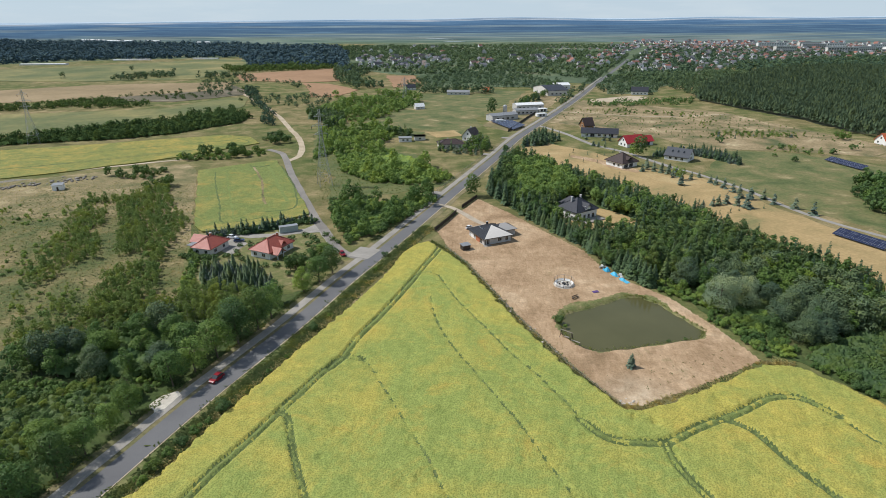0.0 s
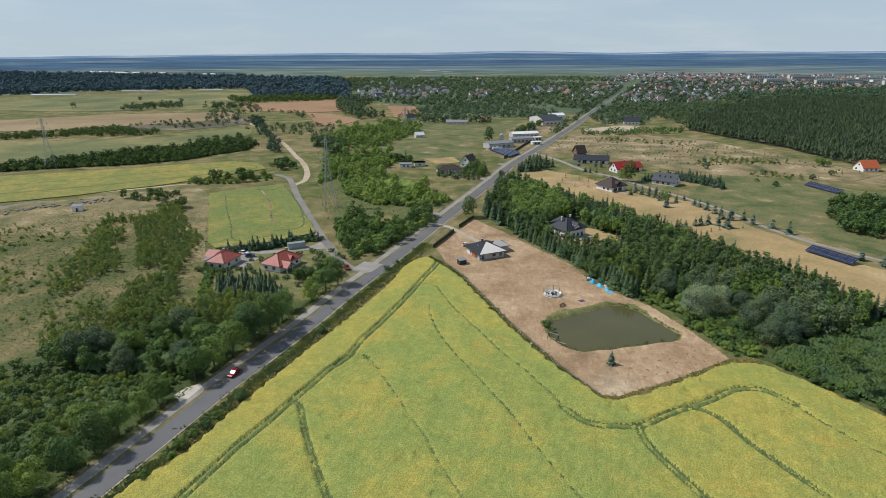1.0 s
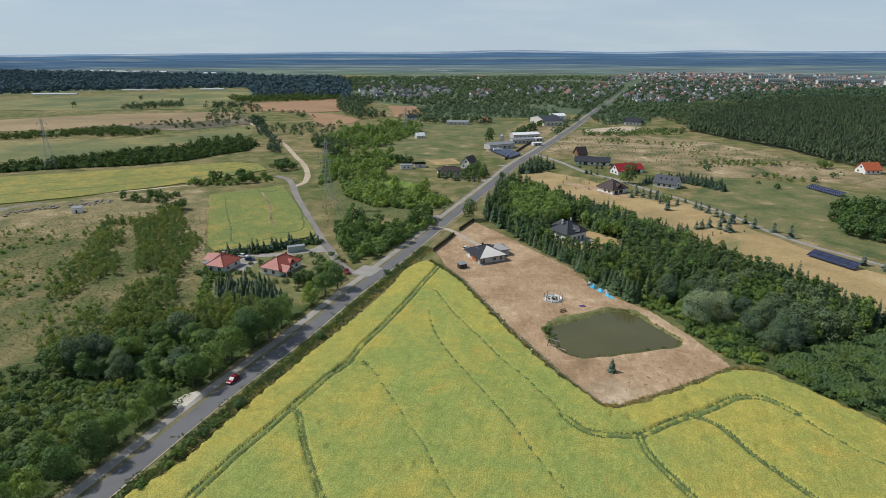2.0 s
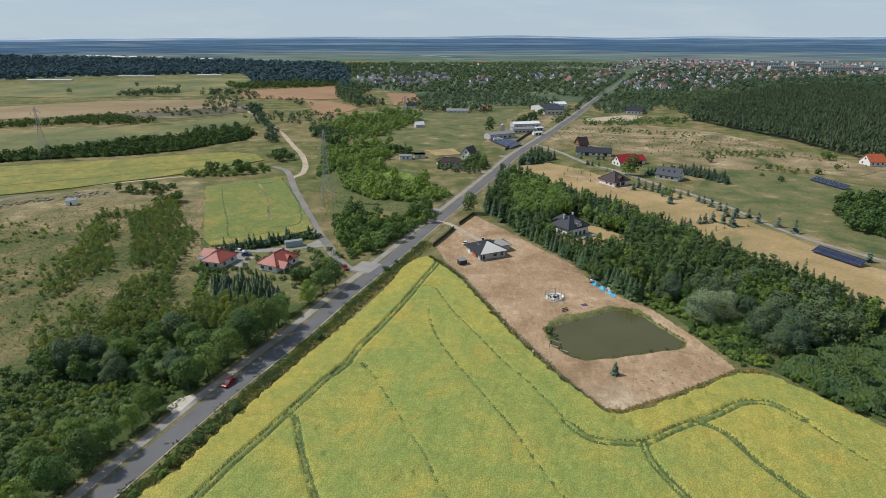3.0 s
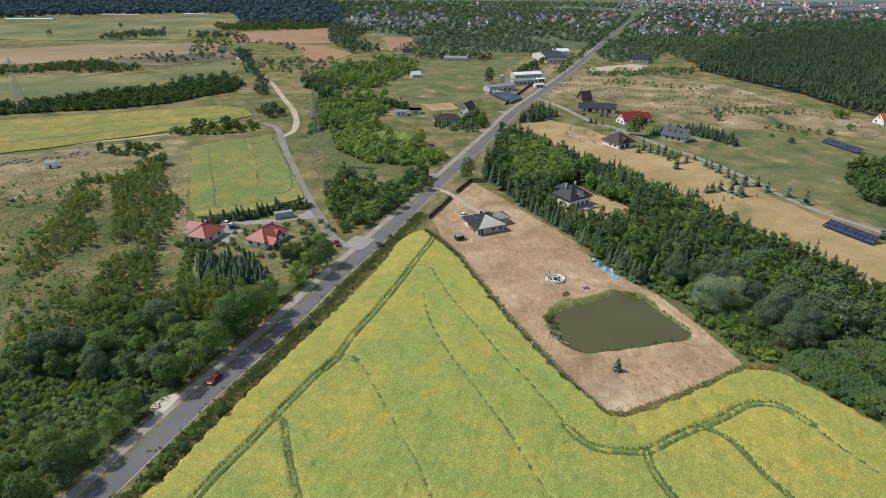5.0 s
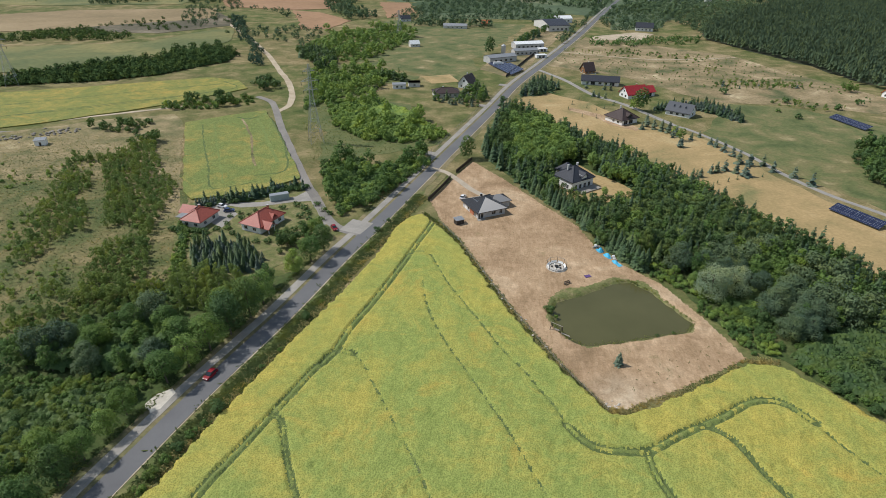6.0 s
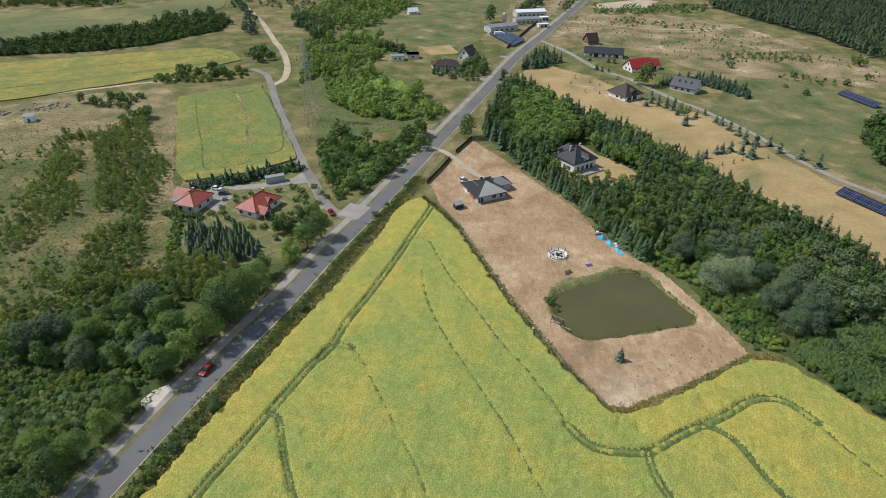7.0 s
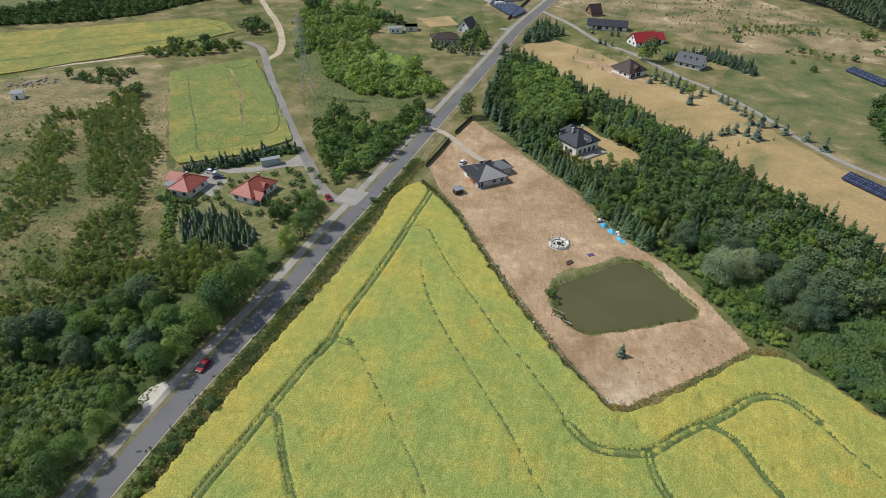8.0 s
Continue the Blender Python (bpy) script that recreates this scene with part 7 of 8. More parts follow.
# ---- works and yard things ----
def solar_array(label, x, y, rot, length, depth, tilt):
    t = thing("solar_array", pose(x, y, 0, 0, 0, rot), label, "solar panels")
    n = int(length // 4)
    for k in range(n):
        for j in range(2):
            p = part("panel", boxes((0, 0, 0, length / n - 0.06, depth / 2 - 0.06, 0.06)), "solar", t)
            p.matrix_basis = pose((k + 0.5) * length / n - length / 2, 0, 1.6, tilt) @ pose(0, (j - 0.5) * depth / 2, 0)
    for k in range(n + 1):
        px = k * length / n - length / 2
        for sy in (-1, 1):
            part("post", boxes((px * 0.98, sy * depth * 0.3, 0.75, 0.1, 0.1, 1.7 + sy * 0.5)), "steel", t)


solar_array("long dark solar panel row on the lawn", 152.3, 219.8, -62, 20, 5.4, 20)
solar_array("long dark solar panel row on bare ground", 220.5, 349, -74, 26, 5.4, 20)
for k in range(5):
    solar_array("solar panel row in the works yard", 21.5 + 2.9 * k, 478 + 1.7 * k, -67, 44 - 4.5 * k, 3.4, 16)


def pylon(x, y, rot, h, wide, label):
    t = thing("pylon", pose(x, y, float(terrain(x, y)), 0, 0, rot), label, "pylon")
    lev = [0, 0.16, 0.3, 0.42, 0.52, 0.61, 0.69, 0.77, 0.84, 0.91, 1.0]

    def half(u):
        return wide / 2 * (1 - u / 0.6) + 0.9 * (u / 0.6) if u < 0.6 else 0.9 - 0.5 * (u - 0.6) / 0.4
    for sx, sy in ((1, 1), (1, -1), (-1, -1), (-1, 1)):
        v, f = [], []
        for k, u in enumerate((0, 0.6, 1.0)):
            c = Vector((sx * half(u), sy * half(u), u * h))
            v += [c + Vector((i, j, 0)) for i, j in ((-0.07, -0.07), (0.07, -0.07), (0.07, 0.07), (-0.07, 0.07))]
            if k:
                f += [(4 * k - 4 + i, 4 * k - 4 + (i + 1) % 4, 4 * k + (i + 1) % 4, 4 * k + i) for i in range(4)]
        mesh_object("leg", v, f + [(3, 2, 1, 0), (8, 9, 10, 11)], "steel", t)
    for face in range(4):
        bm = bmesh.new()
        q = Matrix.Rotation(face * math.pi / 2, 3, "Z")
        for a, b in zip(lev, lev[1:]):
            for s in (-1, 1):
                bar(bm, q @ Vector((s * half(a), half(a), a * h)), q @ Vector((-s * half(b), half(b), b * h)), 0.065)
            bar(bm, q @ Vector((-half(b), half(b), b * h)), q @ Vector((half(b), half(b), b * h)), 0.08)
        part("brace", bm, "steel", t)
    for u, reach in ((0.69, 3.6), (0.8, 4.4), (0.92, 3.0)):
        bm = bmesh.new()
        for s in (-1, 1):
            for yy in (-0.5, 0.5):
                bar(bm, (0, yy, u * h), (s * reach, 0, u * h - 0.2), 0.12)
                bar(bm, (0, yy, u * h + 1.6), (s * reach, 0, u * h - 0.1), 0.09)
            for k in (0.35, 0.65):
                bar(bm, (s * reach * k, 0.3 * (1 - k), u * h), (s * reach * k, 0.3 * (1 - k), u * h + 1.6 * (1 - k)), 0.07)
        arm = part("cross_arm", bm, "steel", t)
        for s in (-1, 1):
            ib = bmesh.new()
            tube(ib, (s * reach, 0, u * h - 0.2), (s * reach, 0, u * h - 2.0), 0.13, 0.13, 6)
            part("insulator", ib, "black", arm)


pylon(-81.5, 295, 28, 40, 7.0, "tall lattice steel power pylon over scrub")
pylon(-324, 401, 28, 38, 8, "tall lattice steel power pylon in a hedgerow")
pylon(-79, 640, 28, 24, 5, "slim lattice steel pylon on the pasture")


def seat_ring():
    t = thing("seating_circle", pose(29.8, 175.2, 0.12, 0, 0, 12), "round seating place of white benches under a light frame", "seating")
    for k in range(8):
        a = k * math.pi / 4
        m = pose(2.7 * math.cos(a), 2.7 * math.sin(a), 0, 0, 0, math.degrees(a))
        b = part("bench", boxes((0, 0, 0.42, 0.6, 1.9, 0.08), (-0.2, -0.75, 0.2, 0.1, 0.1, 0.4), (-0.2, 0.75, 0.2, 0.1, 0.1, 0.4), (0.22, 0, 0.7, 0.06, 1.9, 0.4)), "white", t)
        b.matrix_basis = m
        p = part("post", boxes((0, 0, 1.1, 0.1, 0.1, 2.2)), "dark_wood", t)
        p.matrix_basis = pose(3.2 * math.cos(a + 0.39), 3.2 * math.sin(a + 0.39), 0)
        if k not in (4, 5, 6):
            bm = bmesh.new()
            bar(bm, (3.2 * math.cos(a + 0.39), 3.2 * math.sin(a + 0.39), 2.2), (3.2 * math.cos(a + 1.18), 3.2 * math.sin(a + 1.18), 2.2), 0.09)
            part("beam", bm, "grey_wood", t)
    fl = bmesh.new()
    bmesh.ops.create_cone(fl, cap_ends=True, segments=24, radius1=3.5, radius2=3.5, depth=0.08, matrix=Matrix.Translation((0, 0, 0.0)))
    part("floor_slab", fl, "stone", t)
    bowl = bmesh.new()
    bmesh.ops.create_cone(bowl, cap_ends=True, segments=12, radius1=0.5, radius2=0.7, depth=0.5, matrix=Matrix.Translation((0, 0, 0.3)))
    part("fire_bowl", bowl, "black", t)
    for k in range(5):
        a = k * 1.26 + 0.4
        s = part("seat_block", boxes((1.5 * math.cos(a), 1.5 * math.sin(a), 0.25, 0.55, 0.45, 0.5, Matrix.Rotation(a, 3, "Z"), 0.05)), "white" if k % 2 else "black", t)


seat_ring()


def tarp(x, y, rot, w, d, h, seed, label):
    """A crumpled heap of tarpaulin."""
    r = np.random.RandomState(seed)
    n = 14
    v, f = [], []
    for i in range(n + 1):
        for j in range(n + 1):
            u, q = i / n * 2 - 1, j / n * 2 - 1
            e = max(0, 1 - max(abs(u), abs(q)) ** 4)
            v.append((u * w / 2 * (1 + 0.12 * math.sin(5 * q + seed)), q * d / 2 * (1 + 0.12 * math.sin(4 * u + seed)), 0.12 + e * h * (0.55 + 0.45 * math.sin(3.1 * u + seed) * math.cos(2.3 * q)) + r.uniform(0, 0.07)))
    for i in range(n):
        for j in range(n):
            a = i * (n + 1) + j
            f.append((a, a + n + 1, a + n + 2, a + 1))
    ob = mesh_object("tarpaulin", v, f, "blue")
    ob.matrix_basis = pose(x, y, 0, 0, 0, rot)
    tagged(ob, label, "tarpaulin", "blue tarpaulins by the trees")


def crates(x, y, rot, label):
    t = thing("crate_stack", pose(x, y, 0.1, 0, 0, rot), label, "crates")
    for k, (cx, cy, cz, m) in enumerate([(-0.6, 0, 0.3, "grey_wood"), (0.5, 0.2, 0.3, "white"), (1.5, -0.1, 0.25, "grey_wood"), (0.0, 0.1, 0.85, "white")]):
        part("crate", boxes((cx, cy, cz, 0.9, 0.8, 0.55, Matrix.Rotation(0.3 * k, 3, "Z"), 0.03)), m, t)


crates(45.2, 189.6, 20, "stack of white and grey crates on the plot")
crates(49.9, 182.2, -60, "stack of white and grey crates by the tarpaulins")
tarp(46.4, 187.2, -60, 2.6, 1.9, 1.5, 1, "crumpled blue tarpaulin heap on the plot")
tarp(48.4, 183.6, -62, 3.4, 1.9, 1.1, 2, "crumpled blue tarpaulin heap on the plot")
tarp(50.5, 178.8, -64, 4.2, 1.5, 0.8, 3, "long crumpled blue tarpaulin on the plot")


def bench(x, y, rot):
    t = thing("bench", pose(x, y, 0.12, 0, 0, rot), "dark wooden bench on bare earth", "bench")
    for k in range(3):
        part("slat", boxes((0, -0.2 + k * 0.2, 0.48, 2.4, 0.16, 0.06)), "dark_wood", t)
    for k in range(2):
        part("back_slat", boxes((0, 0.36, 0.7 + k * 0.22, 2.4, 0.05, 0.16)), "dark_wood", t)
    for sx in (-1, 1):
        part("leg", boxes((sx * 1.0, 0.05, 0.24, 0.1, 0.6, 0.48)), "dark_wood", t)
        part("arm_rest", boxes((sx * 1.15, 0.05, 0.72, 0.08, 0.6, 0.06)), "grey_wood", t)


bench(32, 165, 35)


def cloth(x, y, rot, mat, label, w=2.2, d=1.4):
    r = np.random.RandomState(int(x * 10))
    n = 8
    v = [((i / n - 0.5) * w, (j / n - 0.5) * d, 0.16 + r.uniform(0, 0.14)) for i in range(n + 1) for j in range(n + 1)]
    f = [(i * (n + 1) + j, (i + 1) * (n + 1) + j, (i + 1) * (n + 1) + j + 1, i * (n + 1) + j + 1) for i in range(n) for j in range(n)]
    ob = mesh_object("blanket", v, f, mat)
    ob.matrix_basis = pose(x, y, 0, 0, 0, rot)
    tagged(ob, label, "blanket")


cloth(39.3, 170.0, 20, "purple", "crumpled purple blanket near the pond")


def jetty():
    t = thing("swing_frame", pose(25.6, 140.2, 0.05, 0, 0, -35), "wooden swing frame at the pond's edge", "swing")
    bm = bmesh.new()
    for sx in (-1, 1):
        for sy in (-1, 1):
            lg = bmesh.new()
            bar(lg, (sx * 1.6, sy * 0.9, 0), (sx * 1.6, 0, 2.3), 0.13)
            part("leg", lg, "dark_wood", t)
        lg = bmesh.new()
        bar(lg, (sx * 1.6, -0.55, 0.9), (sx * 1.6, 0.55, 0.9), 0.09)
        part("brace", lg, "dark_wood", t)
    bar(bm, (-1.9, 0, 2.3), (1.9, 0, 2.3), 0.14)
    part("top_beam", bm, "grey_wood", t)
    part("seat", boxes((0.2, 0, 0.6, 1.5, 0.5, 0.07)), "grey_wood", t)
    for sx in (-0.5, 0.9):
        rp = bmesh.new()
        bar(rp, (sx, 0, 0.6), (sx, 0, 2.3), 0.03)
        part("rope", rp, "black", t)
    part("plank", boxes((3.0, -0.2, 0.25, 2.6, 0.35, 0.08)), "grey_wood", t)


jetty()


def panel_fence(name, label, line, h, step, mat, post="dark_wood", solid=True):
    t = thing(name, pose(line[0][0], line[0][1], 0), label, "fence")
    ox, oy = line[0]
    for (x1, y1), (x2, y2) in zip(line, line[1:]):
        ln = math.hypot(x2 - x1, y2 - y1)
        n = max(1, round(ln / step))
        a = math.degrees(math.atan2(y2 - y1, x2 - x1))
        for k in range(n):
            u = (k + 0.5) / n
            cx, cy = x1 + (x2 - x1) * u - ox, y1 + (y2 - y1) * u - oy
            if solid:
                p = part("fence_panel", boxes((0, 0, h / 2 + 0.1, ln / n - 0.12, 0.08, h)), mat, t)
            else:
                p = part("rail", boxes((0, 0, h * 0.55, ln / n, 0.04, 0.05), (0, 0, h * 0.95, ln / n, 0.04, 0.05)), mat, t)
            p.matrix_basis = pose(cx, cy, 0, 0, 0, a)
            u = k / n
            q = part("post", boxes((0, 0, h / 2 + 0.12, 0.12, 0.12, h + 0.2)), post, t)
            q.matrix_basis = pose(x1 + (x2 - x1) * u - ox, y1 + (y2 - y1) * u - oy, 0, 0, 0, a)
    return t


panel_fence("fence", "dark board fence beside the new bungalow's drive", [(-17.2, 225), (-12.6, 238), (-8.9, 250)], 1.7, 2.4, "dark_wood")
panel_fence("fence", "dark board fence along the plot's road side", [(-6.6, 257), (0.6, 274.5)], 1.7, 2.4, "dark_wood")
panel_fence("fence", "thin wire fence along the grain field", [(-11.6, 206.5), (-3.5, 191.8), (4.3, 172.4), (12.6, 151.8), (25.2, 124.8), (34.2, 109.8)], 1.1, 4.0, "grey_wood", "grey_wood", False)
panel_fence("fence", "dark hedge-like fence of the works yard", [(24.5, 452), (44, 515), (60, 562)], 1.9, 3.0, "dark_wood")
panel_fence("fence", "dark fence along the footpath", [(-31, 247), (-20, 285), (-7, 330), (6, 372)], 1.2, 3.5, "grey_wood", "grey_wood", False)


# ---- vehicles ----
def car(label, x, y, rot, paint, name="car"):
    t = thing(name, pose(x, y, 0.22, 0, 0, rot), label, "car")

    def loft(sections, mat, nm, parent, lab=""):
        v, f = [], []
        for sx, sw, z0, z1 in sections:
            v += [(sx, -sw, z0), (sx, sw, z0), (sx, sw * 0.96, z1), (sx, -sw * 0.96, z1)]
        for i in range(len(sections) - 1):
            a = 4 * i
            for k in range(4):
                f.append((a + k, a + (k + 1) % 4, a + 4 + (k + 1) % 4, a + 4 + k))
        f += [(3, 2, 1, 0), tuple(len(v) - 4 + k for k in range(4))]
        return mesh_object(nm, v, f, mat, parent, label=lab)
    body = loft([(-2.1, 0.72, 0.42, 0.7), (-1.95, 0.84, 0.26, 0.86), (-0.9, 0.88, 0.22, 0.9), (0.9, 0.88, 0.22, 0.88), (1.8, 0.84, 0.24, 0.78), (2.1, 0.68, 0.36, 0.62)], paint, "body", t)
    loft([(-1.75, 0.74, 0.84, 0.88), (-1.25, 0.72, 0.86, 1.4), (0.1, 0.7, 0.86, 1.44), (1.05, 0.76, 0.84, 0.88)], "glass", "windows", t)
    loft([(-1.3, 0.64, 1.38, 1.44), (-0.6, 0.66, 1.42, 1.49), (0.2, 0.62, 1.4, 1.46)], paint, "roof", t)
    for sx in (-1.3, 1.32):
        for sy in (-0.8, 0.8):
            w = bmesh.new()
            bmesh.ops.create_cone(w, cap_ends=True, segments=16, radius1=0.32, radius2=0.32, depth=0.22, matrix=Matrix.Translation((sx, sy, 0.32)) @ Matrix.Rotation(math.pi / 2, 4, "X"))
            wh = part("wheel", w, "rubber", t)
            w = bmesh.new()
            bmesh.ops.create_cone(w, cap_ends=True, segments=12, radius1=0.18, radius2=0.18, depth=0.25, matrix=Matrix.Translation((sx, sy * 1.01, 0.32)) @ Matrix.Rotation(math.pi / 2, 4, "X"))
            part("rim", w, "steel", wh)
    for sy in (-0.55, 0.55):
        part("headlight", boxes((2.02, sy, 0.62, 0.16, 0.3, 0.12)), "white", t)
        part("tail_light", boxes((-2.03, sy, 0.7, 0.12, 0.26, 0.12)), "red_paint", t)
    return t


car("red car on the asphalt road", -63.9, 116.0, 253, "red_paint")
car("red car parked at the lane's mouth", -50.4, 197.6, -60, "red_paint")
car("dark blue car parked beside a red-roofed house", -95.2, 209.8, 12, "blue_paint")
car("white car parked beside a red-roofed house", -99.5, 213.5, -15, "white_paint")
car("white car parked beside the new bungalow", -2.8, 229.0, 70, "white_paint")
truck = thing("truck", pose(20, 492, 0.15, 0, 0, 10), "white box truck in the works yard", "truck")
part("cargo_box", boxes((-0.8, 0, 2.0, 6.4, 2.4, 2.6, None, 0.06)), "white", truck)
part("cab", boxes((3.5, 0, 1.5, 1.9, 2.2, 2.0, None, 0.2)), "white_paint", truck)
part("windscreen", boxes((4.46, 0, 1.9, 0.06, 1.9, 0.8)), "glass", truck)
for sx in (-2.8, 3.2):
    for sy in (-1.0, 1.0):
        w = bmesh.new()
        bmesh.ops.create_cone(w, cap_ends=True, segments=16, radius1=0.48, radius2=0.48, depth=0.3, matrix=Matrix.Translation((sx, sy, 0.48)) @ Matrix.Rotation(math.pi / 2, 4, "X"))
        part("wheel", w, "rubber", truck)
tr = thing("trampoline", pose(95.3, 259.0, 0.05), "round dark trampoline on the dry lawn", "trampoline")
w = bmesh.new()
bmesh.ops.create_cone(w, cap_ends=True, segments=28, radius1=2.1, radius2=2.1, depth=0.08, matrix=Matrix.Translation((0, 0, 0.85)))
part("mat", w, "black", tr)
for k in range(8):
    a = k * math.pi / 4
    w = bmesh.new()
    bar(w, (2.15 * math.cos(a), 2.15 * math.sin(a), 0), (2.15 * math.cos(a), 2.15 * math.sin(a), 2.5), 0.06)
    part("pole", w, "black", tr)
w = bmesh.new()
for k in range(8):
    a, b = k * math.pi / 4, (k + 1) * math.pi / 4
    for z in (0.9, 1.7, 2.5):
        bar(w, (2.15 * math.cos(a), 2.15 * math.sin(a), z), (2.15 * math.cos(b), 2.15 * math.sin(b), z), 0.05)
part("net_frame", w, "black", tr)


# ---- loose stones, tufts, saplings ----
def loose(name, label, category, places, mat, lo, hi, flat=0.6, seed=5):
    """Small rough lumps lying on the ground, joined."""
    r = np.random.RandomState(seed)
    ico = bmesh.new()
    bmesh.ops.create_icosphere(ico, subdivisions=1, radius=1.0)
    base = np.array([v.co[:] for v in ico.verts])
    tri = [[v.index for v in f.verts] for f in ico.faces]
    ico.free()
    vv, ff = [], []
    for x, y in places:
        s = r.uniform(lo, hi)
        p = base * (1 + r.uniform(-0.25, 0.25, (len(base), 1))) * s * np.array([1, r.uniform(0.6, 1), flat])
        ff += [[k + len(base) * len(vv) for k in t] for t in tri]
        vv.append(p + np.array([x, y, 0.1 + s * flat * 0.3]))
    ob = mesh_object(name, np.concatenate(vv), ff, mat)
    tagged(ob, label, category, "", "stuff")


def along(line, n, spread, seed):
    r = np.random.RandomState(seed)
    out = []
    for k in range(n):
        i = r.randint(len(line) - 1)
        u = r.rand()
        out.append((line[i][0] + (line[i + 1][0] - line[i][0]) * u + r.normal() * spread, line[i][1] + (line[i + 1][1] - line[i][1]) * u + r.normal() * spread))
    return out


def tufts(name, label, places, leaf, size, per, seed):
    """Tussocks of upright blades, joined."""
    r = np.random.RandomState(seed)
    p = np.repeat(np.array(places), per, axis=0)
    n = len(p)
    a = r.uniform(0, 6.28, n)
    s = size * r.uniform(0.5, 1.3, n)
    x, y = p[:, 0] + r.normal(size=n) * size * 0.6, p[:, 1] + r.normal(size=n) * size * 0.6
    dx, dy = np.cos(a) * s * 0.3, np.sin(a) * s * 0.3
    lx, ly = -0.5 * s + r.normal(size=n) * s * 0.7, r.normal(size=n) * s * 0.7
    z = terrain(x, y)
    q = np.stack([np.stack([x - dx, y - dy, z + 0.02], 1), np.stack([x + dx, y + dy, z + 0.02], 1), np.stack([x + dx * 0.8 + lx, y + dy * 0.8 + ly, z + s * 0.8], 1), np.stack([x - dx * 0.8 + lx, y - dy * 0.8 + ly, z + s * 0.7], 1)], 1)
    tagged(quads_object(name, q, leaf), label, "grass", "", "stuff")


loose("stones", "pale stones scattered along the plot's edge", "stones", along([(-11, 206), (4.6, 172), (12.9, 152), (25.6, 125)], 26, 0.5, 1) + along([(34.5, 112), (38, 111.5)], 14, 0.6, 2), "stone", 0.12, 0.4)
loose("rubble_heap", "heaps of pale rubble on the stony yard", "rubble", along([(-262, 272), (-250, 286), (-229, 298), (-219, 303)], 90, 3.0, 3), "rubble", 0.4, 1.4)
loose("clods", "dark clods and dry weeds on bare earth", "clods", [p for p in scatter(PLOT, 2.3, 120) if pond_depth(*map(np.array, p)) > 2 and RND.random() < 0.3], "verge", 0.06, 0.17, 0.4)
tufts("saplings", "rows of small seedlings on bare earth", [(42 + i * 3.1 + j * 1.5 + RND.uniform(-0.3, 0.3), 117.5 + i * 1.5 + j * 3.6 + RND.uniform(-0.3, 0.3)) for i in range(9) for j in range(3) if RND.random() < 0.85], "weed", 0.32, 7, 121)
vg = [p for p in ROAD if 40 < p[1] < 235]
side = [(x + 6.4 * 0.958, y - 6.4 * 0.287) for x, y in vg]
tufts("verge_weeds", "tall green weeds on the road verge", along(side, 4200, 1.3, 122), "weed", 0.55, 6, 123)
tufts("verge_grass", "dry blond grass along the grain field", along([(x + 1.6, y - 0.5) for x, y in side], 1300, 0.6, 124), "tuft", 0.5, 6, 125)
tufts("plot_weeds", "rough weeds along the plot's edge", along([(-18, 214), (-11.5, 205), (-3.4, 191), (4.4, 171.5), (12.5, 151.2), (25.2, 124.3), (34.2, 109.4)], 480, 0.5, 126), "weed", 0.42, 6, 127)
tufts("plot_grass", "dry blond grass along the plot's edge", along([(-11.5, 206), (4.4, 172.5), (12.5, 152.2), (25.2, 125.3), (34.2, 110), (38.5, 109.6), (52, 116.4), (74.8, 130.2), (83, 130)], 650, 0.55, 128), "tuft", 0.42, 6, 129)
tufts("bank_reeds", "green reeds round the pond's edge", along(POND + POND[:1], 260, 0.35, 130), "weed", 0.3, 5, 131)
tufts("bank_weeds", "weeds at the foot of the roadside wood", [p for p in along([(x - 8.8 * 0.958, y + 8.8 * 0.287) for x, y in vg], 600, 0.6, 132) if not 180 < p[1] < 212], "weed", 0.5, 6, 133)
tufts("meadow_tussocks", "blond and green tussocks of the rough meadow", scatter([(-270, 300), (-150, 300), (-112, 215), (-96, 162), (-120, 128), (-170, 108), (-250, 90)], 1.9, 134), "tuft", 0.42, 4, 135)
tufts("meadow_herbs", "green herbs of the rough meadow", scatter([(-230, 290), (-150, 280), (-118, 215), (-97, 155), (-125, 132), (-200, 120)], 2.6, 136), "weed", 0.45, 4, 137)
tufts("scrub_herbs", "green herbs between the scrub", scatter([(-76, 262), (-25, 290), (-10, 312), (-70, 392), (-104, 350)], 2.6, 138), "weed", 0.5, 4, 139)


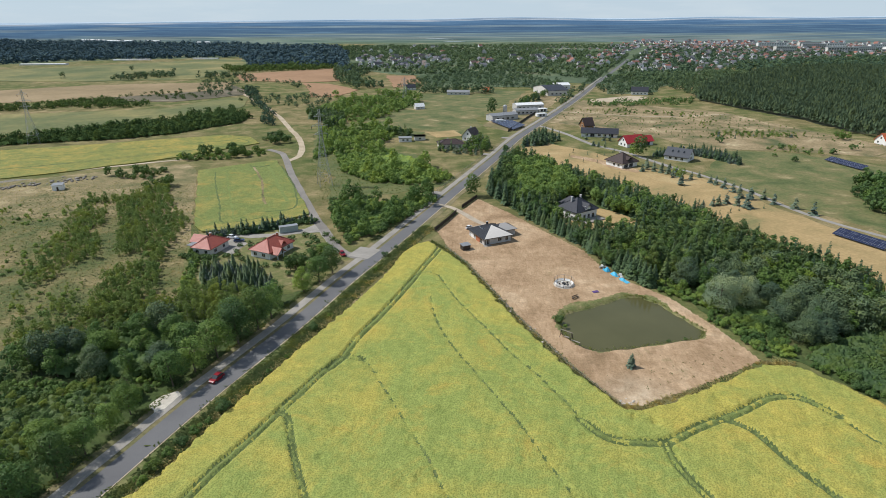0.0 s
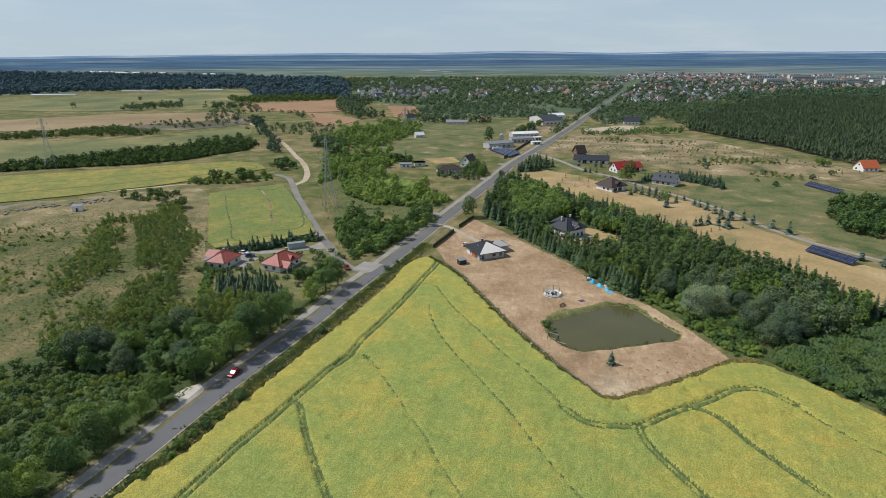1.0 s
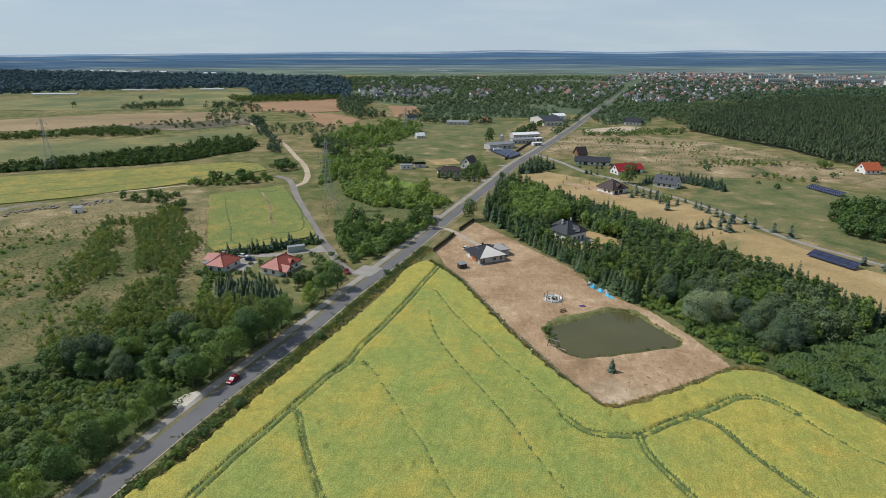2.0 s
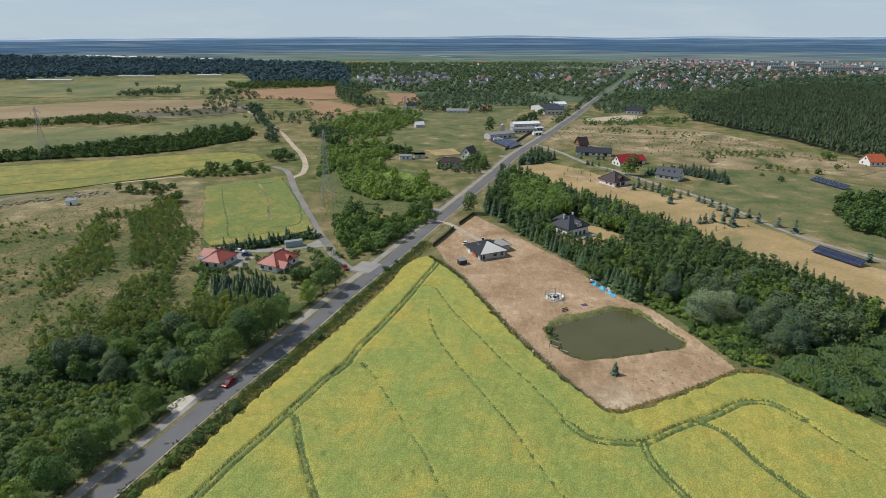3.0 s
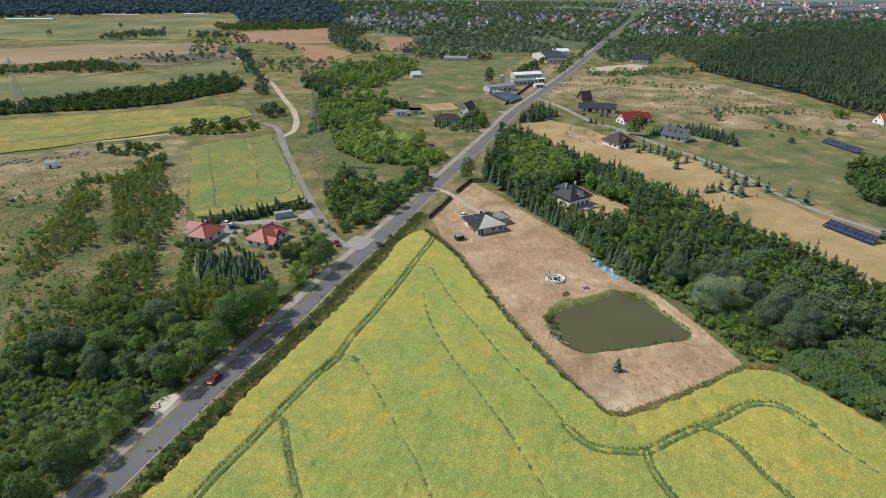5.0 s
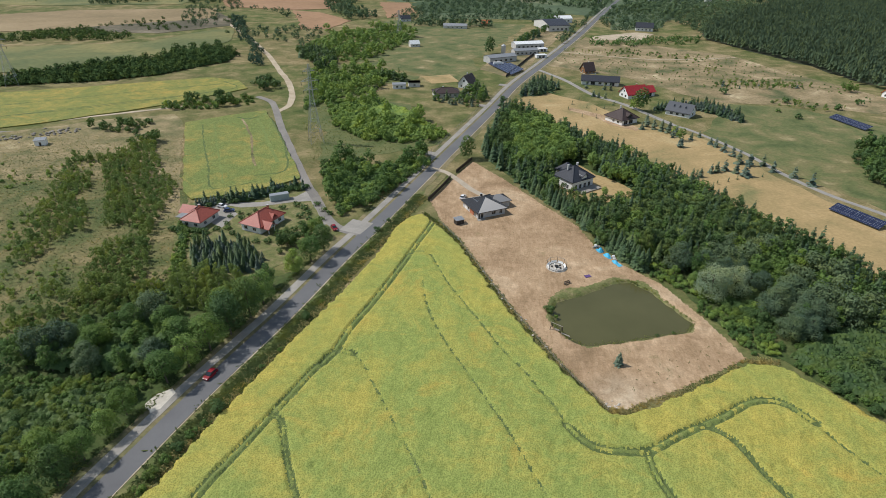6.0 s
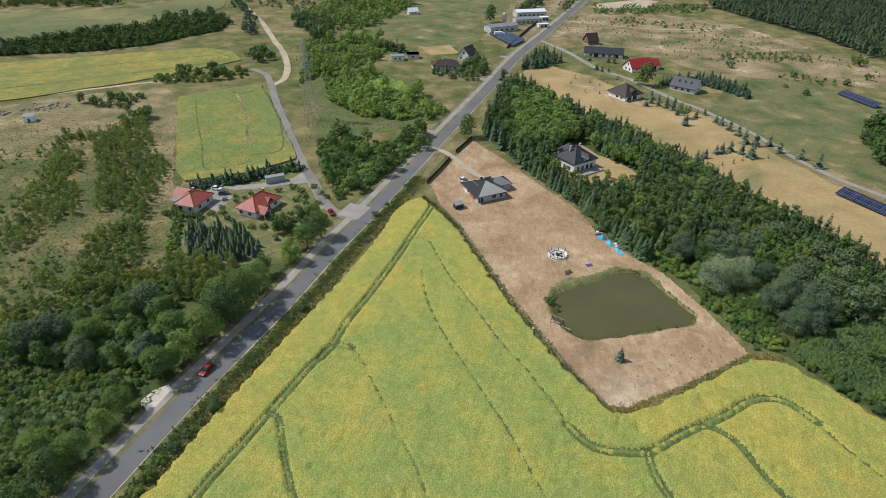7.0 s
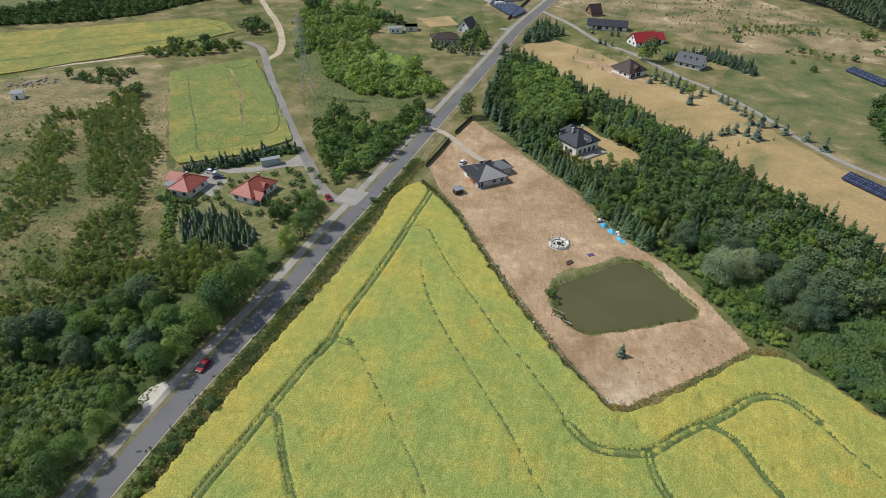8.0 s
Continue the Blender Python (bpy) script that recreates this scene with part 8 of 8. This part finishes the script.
# ---- far village and town ----
def far_houses(name, label, places, lo, hi, seed, turn=20, flat=False, roofs="town_roof"):
    """Houses of a far settlement, joined: walls and gable roofs."""
    r = np.random.RandomState(seed)
    wv, wf, rv, rf = [], [], [], []
    for x, y in places:
        w, d, h = r.uniform(lo, hi), r.uniform(lo, hi) * 0.75, r.uniform(0.42, 0.66) * lo
        rh = 0.1 if flat else d * r.uniform(0.35, 0.55)
        a = radians(turn + r.choice([0, 90]) + r.normal() * 8)
        c, s, z = math.cos(a), math.sin(a), float(terrain(x, y))

        def put(pts, out):
            b = len(out)
            for px, py, pz in pts:
                out.append((x + c * px - s * py, y + s * px + c * py, z + pz))
            return b
        b = put([(-w / 2, -d / 2, 0), (w / 2, -d / 2, 0), (w / 2, d / 2, 0), (-w / 2, d / 2, 0), (-w / 2, -d / 2, h), (w / 2, -d / 2, h), (w / 2, d / 2, h), (-w / 2, d / 2, h), (-w / 2, 0, h + rh), (w / 2, 0, h + rh)], wv)
        wf += [(b, b + 1, b + 5, b + 4), (b + 2, b + 3, b + 7, b + 6), (b + 1, b + 2, b + 6, b + 9, b + 5), (b + 3, b, b + 4, b + 8, b + 7)]
        o = 0.5
        b = put([(-w / 2 - o, -d / 2 - o, h - 0.2), (w / 2 + o, -d / 2 - o, h - 0.2), (w / 2 + o, 0, h + rh + 0.15), (-w / 2 - o, 0, h + rh + 0.15), (-w / 2 - o, d / 2 + o, h - 0.2), (w / 2 + o, d / 2 + o, h - 0.2)], rv)
        rf += [(b, b + 1, b + 2, b + 3), (b + 3, b + 2, b + 5, b + 4)]
    n = len(wv)
    ob = mesh_object(name, wv + rv, wf + [tuple(k + n for k in f) for f in rf], ["town_wall", roofs], None, [0] * len(wf) + [1] * len(rf))
    tagged(ob, label, "houses", "", "stuff")


ROUGH_ROAD = ROAD[::6] + ROAD[-1:]


def near_road_free(p):
    return line_distance(ROUGH_ROAD, p[0], p[1]) > 16



far_houses("town_houses", "red and grey roofed houses of the far town", [p for p in scatter(TOWN, 25, 141) if near_road_free(p) and RND.random() < 0.66], 7, 10.5, 142)
far_houses("town_houses", "crowded roofs of the town's far quarter", [far(b, d) for b, d in zip(np.random.RandomState(143).uniform(14, 46, 460), np.random.RandomState(144).uniform(1750, 2300, 460))], 8, 13, 145)
far_houses("village_houses", "white gabled houses with dark roofs of the near village", [p for p in scatter([(-281, 1351), (-201, 1440), (-68, 1366), (-50, 1118), (-103, 1053), (-201, 1035)], 23, 146) if RND.random() < 0.62], 8, 13, 147, 35, False, "village_roof")
far_houses("village_houses", "red roofed houses at the edge of the village", [p for p in scatter([(-17, 1233), (31, 1301), (32, 1123), (-10, 1048)], 22, 150) if RND.random() < 0.8], 9, 13, 151)
far_houses("village_houses", "white gabled houses near the far road", [p for p in scatter([(78, 1400), (170, 1480), (217, 1387), (187, 1188), (115, 1129), (71, 1209)], 27, 152) if near_road_free(p) and RND.random() < 0.55], 8, 13, 153, 30, False, "village_roof")
far_houses("village_houses", "houses along the far road", [p for p in scatter([(189, 1279), (282, 1391), (300, 1150), (238, 1040), (161, 904), (153, 995)], 30, 154) if near_road_free(p) and RND.random() < 0.6], 8, 12, 155)
far_houses("allotment_huts", "small pale huts scattered over allotment gardens", [p for p in scatter([(60, 1900), (330, 1950), (336, 1500), (199, 1500), (40, 1560)], 24, 156) if near_road_free(p) and RND.random() < 0.6], 4, 6, 157)
far_houses("village_houses", "scattered houses beyond the village", [p for p in scatter([(-350, 1500), (-60, 1400), (60, 1500), (40, 1850), (-200, 1900)], 70, 148) if RND.random() < 0.4], 9, 13, 149)
sheet("bare_rise", "pale sandy rise beyond the village", "sand", [(-150, 1811), (-83, 1960), (30, 1930), (35, 1646), (-62, 1557), (-140, 1689)], 0.5, "heath", 8, 30, 158)
sheet("crop_field", "deep green field before the village", "field", [(-95, 921), (-39, 962), (38, 930), (31, 833), (-33, 814), (-73, 826)], 0.5, "deep_green", 3, 15, 159)
for k, (x, y, w, d) in enumerate([(-1310, 1995, 60, 16), (-1270, 1985, 30, 14), (-1195, 1975, 90, 18), (-1100, 1980, 26, 14), (-1075, 1982, 24, 14), (-904, 1960, 40, 14), (-877, 1168, 90, 14), (-769, 1300, 80, 10), (-614, 1330, 60, 9)]):
    t = thing("greenhouse", pose(x, y, float(terrain(x, y)), 0, 0, RND.uniform(-8, 8)), "long white hall among the valley's trees", "hall", "white halls in the valley")
    high = 9 if y > 1500 else 2.4
    part("wall", boxes((0, 0, high / 2, w, d, high)), "wall_white", t)
    gv, gf = gable_roof(w, d, high * 0.2, high, 0.4)
    mesh_object("roof", gv, gf, "white_sheet", t)
for ring in ([(-5.9, 2750), (-4.0, 2700), (-2.6, 2560), (-1.9, 2500), (-2.9, 2540), (-4.6, 2640)], [(-3.4, 2330), (-1.6, 2290), (-1.0, 2240), (-2.6, 2260)], [(-34, 2280), (-30.5, 2260), (-30.8, 2180), (-33.5, 2200)]):
    sheet("river_reach", "pale reach of the river on the far plain", "river", [far(b, d) for b, d in ring], 0.6, "water", 2, 40, 160)
for k in range(14):
    b, d = 25.5 + k * 1.0 + RND.uniform(-0.4, 0.4), RND.uniform(1620, 1990)
    x, y = far(b, d)
    w, h = RND.uniform(40, 80), RND.uniform(13, 17)
    t = thing("apartment_block", pose(x, y, float(terrain(x, y)), 0, 0, RND.uniform(-25, 10)), "long pale apartment block in the far town", "apartment block", "apartment blocks")
    part("wall", boxes((0, 0, h / 2, w, 12, h)), RND.choice(["wall", "wall_white", "wall_raw"]), t)
    part("roof", boxes((0, 0, h + 0.3, w + 0.6, 12.6, 0.6)), "sheet_metal", t)
    pane = boxes((0, 0, 0, w / 18, 0.12, 1.5))
    first = part("window", pane, "glass", t)
    for c in range(44):
        win = first if c == 0 else new("window", first.data)
        win.parent = t
        win.matrix_basis = pose((c % 11 - 5) * w / 11.5, -6.05, 2.2 + (c // 11) * (h - 2) / 4)

set_plants()
